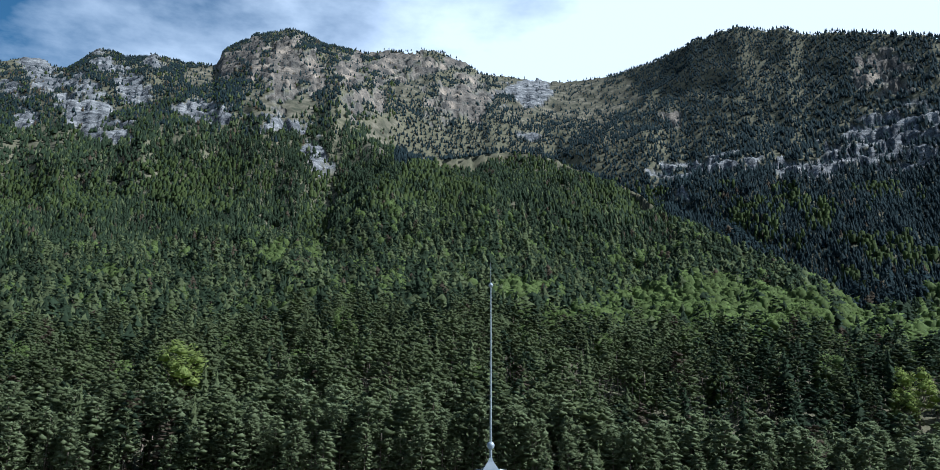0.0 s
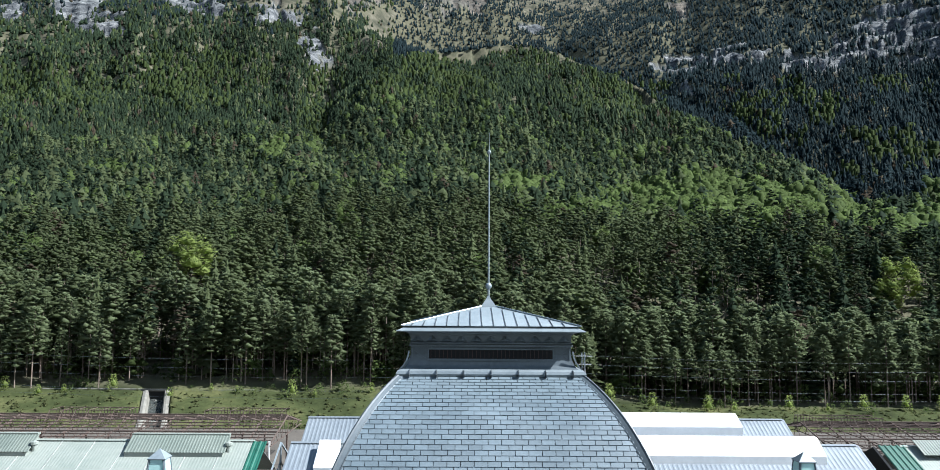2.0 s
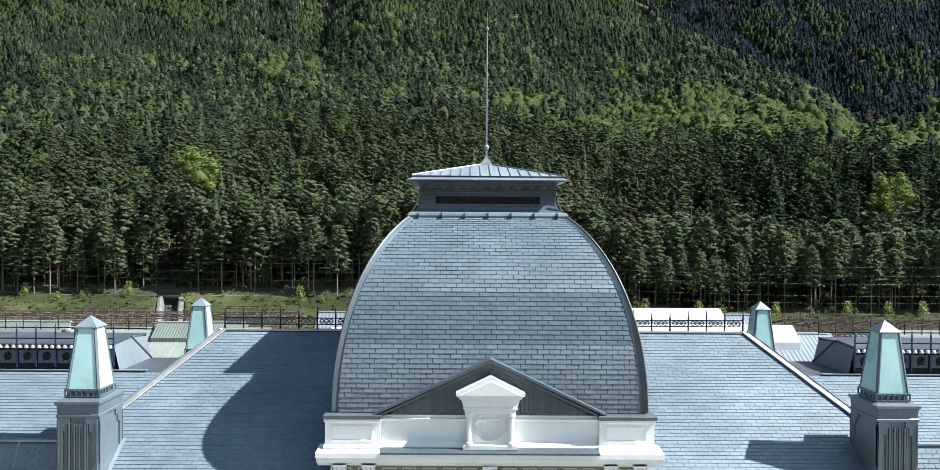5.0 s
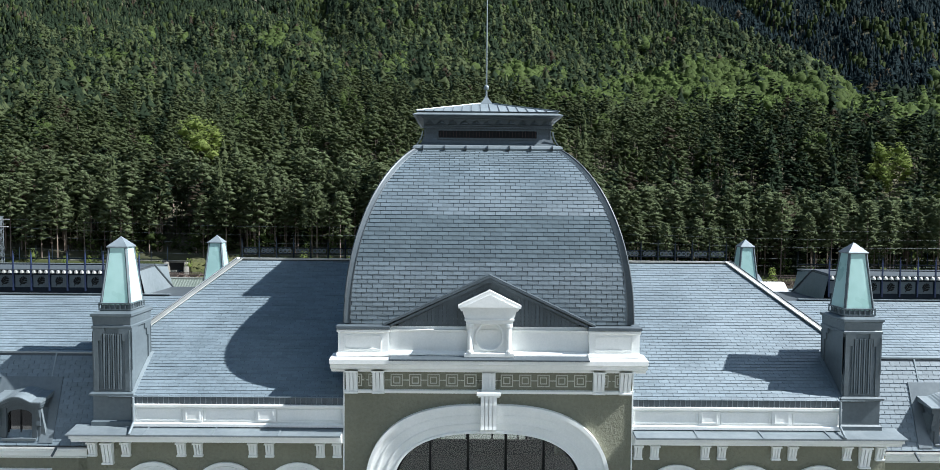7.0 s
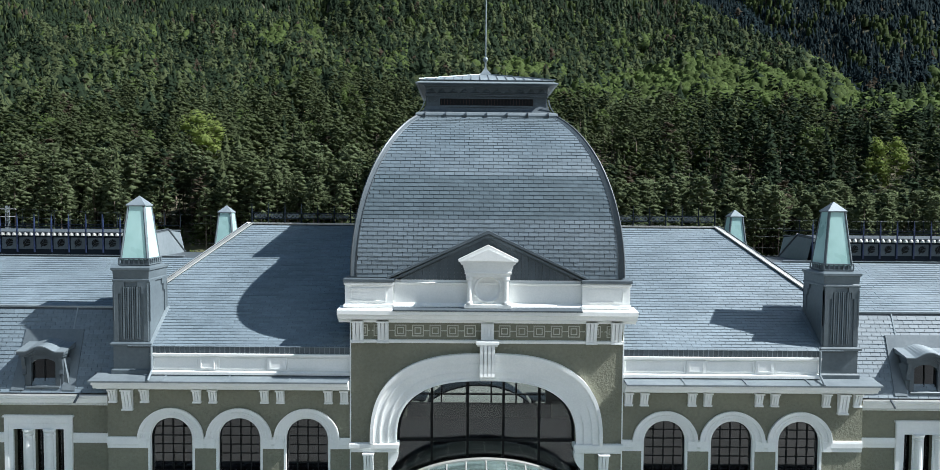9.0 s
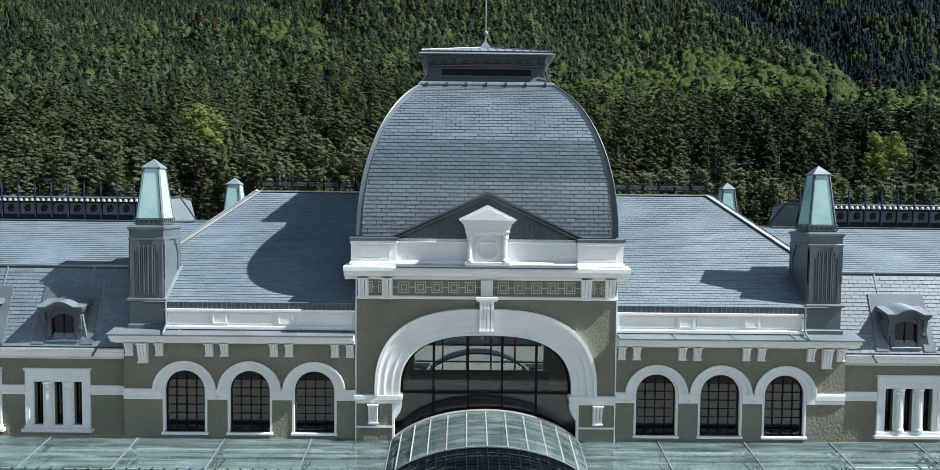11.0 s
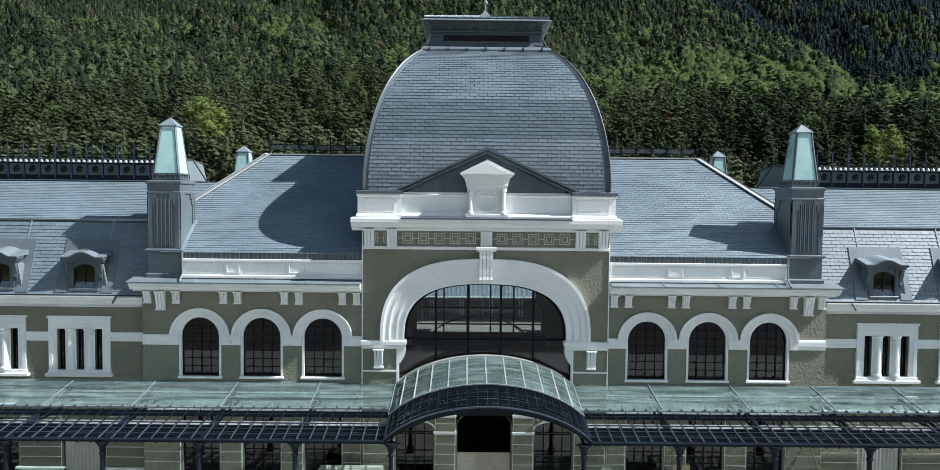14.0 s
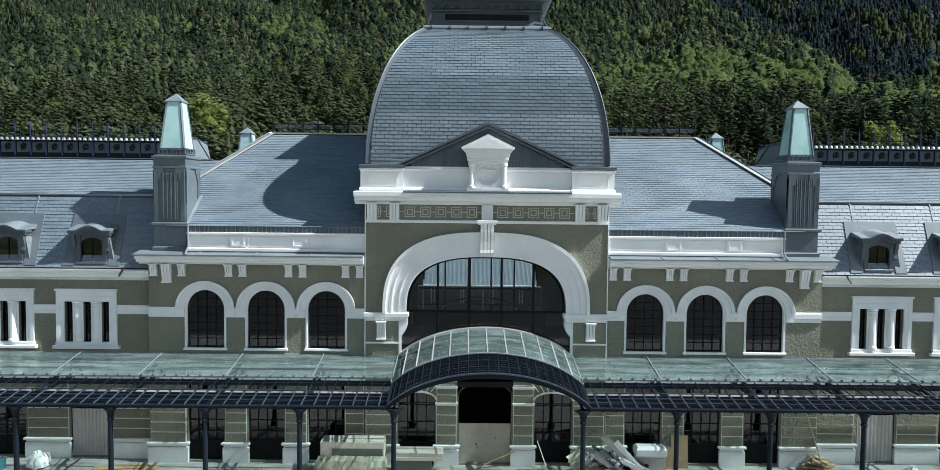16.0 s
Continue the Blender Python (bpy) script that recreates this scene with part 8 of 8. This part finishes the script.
# ---- overhead line masts and wires ----
def lattice_mast(x, y, h):
    m = empty("lattice_mast", "slim grey lattice mast carrying overhead wires", "mast", "line masts", at=(x, y, -0.06))
    s = Shape()
    for sx in (-1, 1):
        for sy in (-1, 1):
            s.bar((sx * 0.35, sy * 0.35, 0), (sx * 0.22, sy * 0.22, h), 0.07, 0.07)
    n = int(h / 0.7)
    for k in range(n):
        z0, z1 = h * k / n, h * (k + 1) / n
        for sy in (-1, 1):
            a, b = (0.34, -0.34) if k % 2 else (-0.34, 0.34)
            s.bar((a, sy * 0.32, z0), (b, sy * 0.32, z1), 0.04, 0.04)
            s.bar((sy * 0.32, a, z0), (sy * 0.32, b, z1), 0.04, 0.04)
    part("lattice", s, ZINC, m)
    part("cross_arm", Shape().bar((-1.6, 0, h - 0.6), (1.6, 0, h - 0.6), 0.1, 0.1).bar((-1.4, 0, h - 2), (1.4, 0, h - 2), 0.1, 0.1), JOINT, m)
    return m


first = lattice_mast(20.0, 106, 16.5)
for x in (-86.4, 128.0):
    copy_thing(first, pose(x, 106, -0.06))
wires = empty("overhead_wires", "thin sagging overhead wires along the yard", "wires", kind="stuff")
for y, z in ((105.0, 16.0), (106.0, 14.4), (107.0, 12.8), (104.6, 10.8), (107.5, 9.2)):
    for x0, x1 in ((-196, -86.4), (-86.4, 20), (20, 128)):
        s = Shape()
        n = 10
        for k in range(n):
            t0, t1 = k / n, (k + 1) / n
            sag = lambda t: z - 1.1 * 4 * t * (1 - t)
            s.tube((x0 + (x1 - x0) * t0, y, sag(t0)), (x0 + (x1 - x0) * t1, y, sag(t1)), 0.009, n=4)
        part("wire", s, ZINC_DARK, wires)

# ---- building materials and rubbish on the platform ----
G = -0.07


def tilted(shape, mat4):
    s = Shape()
    s.v = [tuple(mat4 @ Vector(p)) for p in shape.v]
    s.f = list(shape.f)
    return s


def wrapped_stack(x, y):
    t = empty("wrapped_board_stack", "long stack of boards half wrapped in torn milky plastic", "stack", at=(x, y, G))
    for dx in (-1.2, 0, 1.2):
        part("pallet_bearer", Shape().box(dx - 0.06, dx + 0.06, -0.6, 0.6, 0, 0.12), TIMBER, t)
    for k in range(5):
        part("board", Shape().box(-1.5 + 0.02 * (k % 2), 1.5, -0.6, 0.6, 0.12 + 0.136 * k, 0.25 + 0.136 * k, 0.01), CREAM, t)
    part("upper_pack", Shape().box(-1.55, 1.5, -0.1, 0.9, 0.81, 1.62, 0.02), CREAM, t)
    part("green_band", Shape().box(-1.0, 1.45, -0.13, -0.10, 0.95, 1.3), GREEN_STRIP, t)
    rs = np.random.RandomState(3)
    s = Shape()
    rings = []
    for k in range(23):
        px = -1.75 + 3.5 * k / 22
        j = lambda q: (rs.rand() - 0.5) * q
        edge = 0.10 if 0 < k < 22 else 0.35
        rings.append([(px + j(0.1), -0.72 + j(0.2), 0.05 + j(0.1)), (px + j(0.1), -0.70 + j(0.12), 0.6 + j(0.1)), (px + j(0.1), -0.62 + j(0.1), 0.98 - edge + j(0.1)), (px + j(0.1), -0.15 + j(0.15), 1.04 - edge + j(0.08)), (px + j(0.1), 0.3 + j(0.1), 0.80 - edge)])
    part("plastic_wrap", s.loft(rings, caps=False, closed=False), WRAP, t, "torn milky plastic sheeting")
    return t


wrapped_stack(-6.4, -1.5)
t = empty("board_stack", "low stack of white boards with a green underside", "stack", at=(-3.3, -1.2, G))
part("board", Shape().box(-1.25, 1.25, -0.5, 0.5, 0.75, 0.93, 0.02), CREAM, t)
part("board", Shape().box(-1.22, 1.25, -0.49, 0.5, 0.935, 1.12, 0.02), CREAM, t)
part("crate", Shape().box(-1.1, 0.7, -0.45, 0.45, 0.1, 0.74, 0.02), GREEN_STRIP, t)
part("bearer", Shape().box(-1.2, -1.0, -0.45, 0.45, 0, 0.1).box(0.9, 1.1, -0.45, 0.45, 0, 0.1), TIMBER, t)

# heap of bent metal offcuts
rs = random.Random(12)
heap = empty("scrap_heap", "tangled heap of grey sheet-metal offcuts and ducting", "scrap", at=(6.3, -1.5, G))


def channel(l, w, h):
    """An open length of ducting with folded lips."""
    return Shape().box(-l / 2, l / 2, -w / 2, w / 2, 0, 0.012).box(-l / 2, l / 2, -w / 2, -w / 2 + 0.012, 0, h).box(-l / 2, l / 2, w / 2 - 0.012, w / 2, 0, h).box(-l / 2, l / 2, -w / 2, -w / 2 + 0.05, h - 0.012, h)


def crumpled(l, w, n=9):
    rings = []
    for k in range(n):
        x = -l / 2 + l * k / (n - 1)
        a, b, c = (rs.uniform(-0.10, 0.10) for i in range(3))
        rings.append([(x, -w / 2, a), (x, 0, b), (x, w / 2, c), (x, w / 2, c + 0.012), (x, 0, b + 0.012), (x, -w / 2, a + 0.012)])
    return Shape().loft(rings)


for k in range(64):
    l, w = rs.uniform(0.4, 1.4), rs.uniform(0.10, 0.36)
    base = (channel(l, w, w * 0.6), crumpled(l, w * 1.6), Shape().box(-l / 2, l / 2, -w / 2, w / 2, 0, w * 0.7, 0.01), crumpled(l * 0.7, w * 2))[k % 4]
    r, a = rs.random() ** 0.6, rs.uniform(0, 6.28)
    x, y = 1.7 * r * math.cos(a) - 0.25 * (1 - r), 0.9 * r * math.sin(a)
    z = 0.08 + max(0, (1 - r)) * 1.9 * rs.uniform(0.3, 1.0)
    m = pose(x, y, z, rs.uniform(-50, 50), rs.uniform(-20, 65), rs.uniform(-70, 70))
    part("offcut", tilted(base, m), (SHEET_METAL, ZINC, WHITE, SHEET_METAL, ZINC_DARK, TARP, RUST if k % 2 else SHEET_METAL)[k % 7], heap)
for k, (x0, z0, x1, z1, w) in enumerate(((-0.75, 2.0, 0.6, 0.75, 0.34), (-0.15, 1.75, 1.0, 0.45, 0.28), (-1.2, 1.2, -0.2, 0.5, 0.3), (0.1, 1.0, 1.6, 0.25, 0.26))):
    l = math.hypot(x1 - x0, z1 - z0)
    part("duct", tilted(channel(l, w, 0.22), pose((x0 + x1) / 2, -0.35 - 0.12 * k, (z0 + z1) / 2, 12, math.degrees(math.atan2(z0 - z1, x1 - x0)), -8 + 6 * k)), (SHEET_METAL, WHITE, SHEET_METAL, WHITE)[k], heap, "bent length of bright metal duct")
s = crumpled(1.0, 1.3, 8)
part("plastic_sheet", tilted(s, pose(-1.75, 0.1, 0.8, 70, 70, 20)), WRAP, heap, "crumpled clear plastic")
t = empty("white_bale", "white bundled insulation bale on the scrap", "bale", at=(8.1, -1.0, G))
part("bale", Shape().box(-0.75, 0.75, -0.4, 0.4, 0.85, 1.35, 0.1), WHITE, t)
part("support_box", Shape().box(-0.7, 0.7, -0.35, 0.35, 0, 0.85, 0.03), SHEET_METAL, t)
t = empty("cardboard_box", "small beige cardboard box", "box", at=(5.1, -2.2, G))
part("carton", Shape().box(-0.33, 0.33, -0.3, 0.3, 0, 0.62, 0.01), TIMBER, t)
part("flap", Shape().box(-0.33, 0.33, -0.52, -0.30, 0.60, 0.62), TIMBER, t)

# boards leaning on the wall
t = empty("plywood_boards", "two raw plywood boards leaning upright", "boards", at=(9.65, -0.4, G))
part("board", tilted(Shape().box(-0.42, 0.42, 0, 0.02, 0, 1.62), pose(0.12, 0, 0, -8)), TIMBER, t)
part("board", tilted(Shape().box(-0.34, 0.34, 0, 0.02, 0, 1.05), pose(-0.5, -0.1, 0, -8)), TIMBER, t)
t = empty("timber_planks", "loose stack of yellow timber planks", "planks", at=(-0.2, -1.5, G))
for k in range(8):
    part("plank", tilted(Shape().box(-1.7, 1.7, -0.07, 0.07, 0, 0.03), pose(0.1 * (k % 3), -0.5 + 0.14 * k, 0.04 * (k % 2), 0, 0, (-3, 2, 0, 4, -1, 1, -2, 3)[k])), TIMBER, t)
t = empty("leaning_plank", "single plank propped across the doorway boarding", "plank", at=(1.0, -0.6, G))
part("plank", Shape().bar((-1.4, 0, 0.03), (0.5, 0.3, 0.75), 0.12, 0.03), TIMBER, t)
t = empty("white_pole", "thin white pole leaning in a doorway", "pole", at=(2.6, -0.5, G))
part("pole", Shape().tube((0.5, -0.3, 0), (0.05, 0.4, 1.25), 0.025, 0.025, 8), WHITE, t)
t = empty("aluminium_ladder", "grey aluminium ladder lying on the platform", "ladder", at=(-12.2, -1.9, G))
for y in (-0.2, 0.2):
    part("rail", Shape().bar((-1.3, y, 0.22), (1.5, y, 0.30), 0.04, 0.08), SHEET_METAL, t)
for k in range(9):
    part("rung", Shape().bar((-1.2 + 0.32 * k, -0.2, 0.225 + 0.009 * k), (-1.2 + 0.32 * k, 0.2, 0.225 + 0.009 * k), 0.03, 0.03), SHEET_METAL, t)
part("crate_under", Shape().box(-1.2, 1.4, -0.4, 0.5, 0, 0.18, 0.02), SHEET_METAL, t)
def rubbish_bag(x, y, size, seed, label):
    rv = random.Random(seed)
    s = Shape().lathe(0, 0, [(0.30, 0), (0.42, 0.08), (0.47, 0.2), (0.44, 0.34), (0.36, 0.48), (0.24, 0.60), (0.12, 0.68), (0.04, 0.72)], 22)
    s.v = [(size * (x_ + rv.uniform(-0.07, 0.07)), size * (y_ + rv.uniform(-0.07, 0.07)), size * max(0, z_ + rv.uniform(-0.06, 0.06))) for x_, y_, z_ in s.v]
    t = empty("plastic_bag", label, "bag", at=(x, y, G))
    part("bag", s, TARP, t)


rubbish_bag(-21.9, -0.9, 1.15, 8, "crumpled silvery plastic rubbish bag by a pier")
rubbish_bag(20.7, -1.6, 0.9, 9, "crumpled white plastic rubbish bag by a pier")
t = empty("loose_boards", "flat brown boards lying on the platform", "boards", at=(-17.4, -1.3, G))
for k, (dx, dy, a) in enumerate(((0, 0, 5), (0.5, 0.5, -8), (-0.8, 0.3, 12))):
    part("board", tilted(Shape().box(-0.9, 0.9, -0.3, 0.3, 0, 0.025), pose(dx, dy, 0.026 * k, 0, 0, a)), TIMBER, t)
t = empty("cardboard_pile", "pile of brown boards and a broom against the wall", "boards", at=(16.4, -1.0, G))
for k in range(6):
    part("board", tilted(Shape().box(-0.7, 0.7, -0.4, 0.4, 0, 0.03), pose(0.1 * (k % 3) - 0.1, 0.06 * (k % 2), 0.35 + 0.06 * k, 4 * (k % 3) - 4, 5 - 3 * (k % 4), 14 * k)), TIMBER, t)
part("drum", Shape().lathe(0, 0, [(0.45, 0), (0.45, 0.34)], 14), RUST, t)
part("broom_stick", Shape().tube((0.25, 0.2, 0.5), (-0.25, 0.85, 2.75), 0.025, 0.025, 6), TIMBER, t)
part("bin", Shape().box(-0.25, 0.25, -0.7, -0.35, 0, 0.4, 0.02), SHEET_METAL, t)
t = empty("cable_coil", "coil of black cable on the platform", "coil", at=(13.1, -2.2, G))
n = 20
for k in range(3):
    ring = Shape()
    for j in range(n):
        a0, a1 = 2 * math.pi * j / n, 2 * math.pi * (j + 1) / n
        r = 0.55 - 0.05 * k
        ring.tube((r * math.cos(a0), r * math.sin(a0), 0.03 + 0.05 * k), (r * math.cos(a1), r * math.sin(a1), 0.03 + 0.05 * k), 0.03, n=5)
    part("loop", ring, FRAME, t)
t = empty("toolbox", "teal plastic crate at the platform", "crate", at=(-23.9, -1.3, G))
part("crate", Shape().box(-0.5, 0.5, -0.3, 0.3, 0, 0.42, 0.03), TEAL, t)
part("lid", Shape().box(-0.53, 0.53, -0.33, 0.33, 0.42, 0.5, 0.02), TEAL, t)
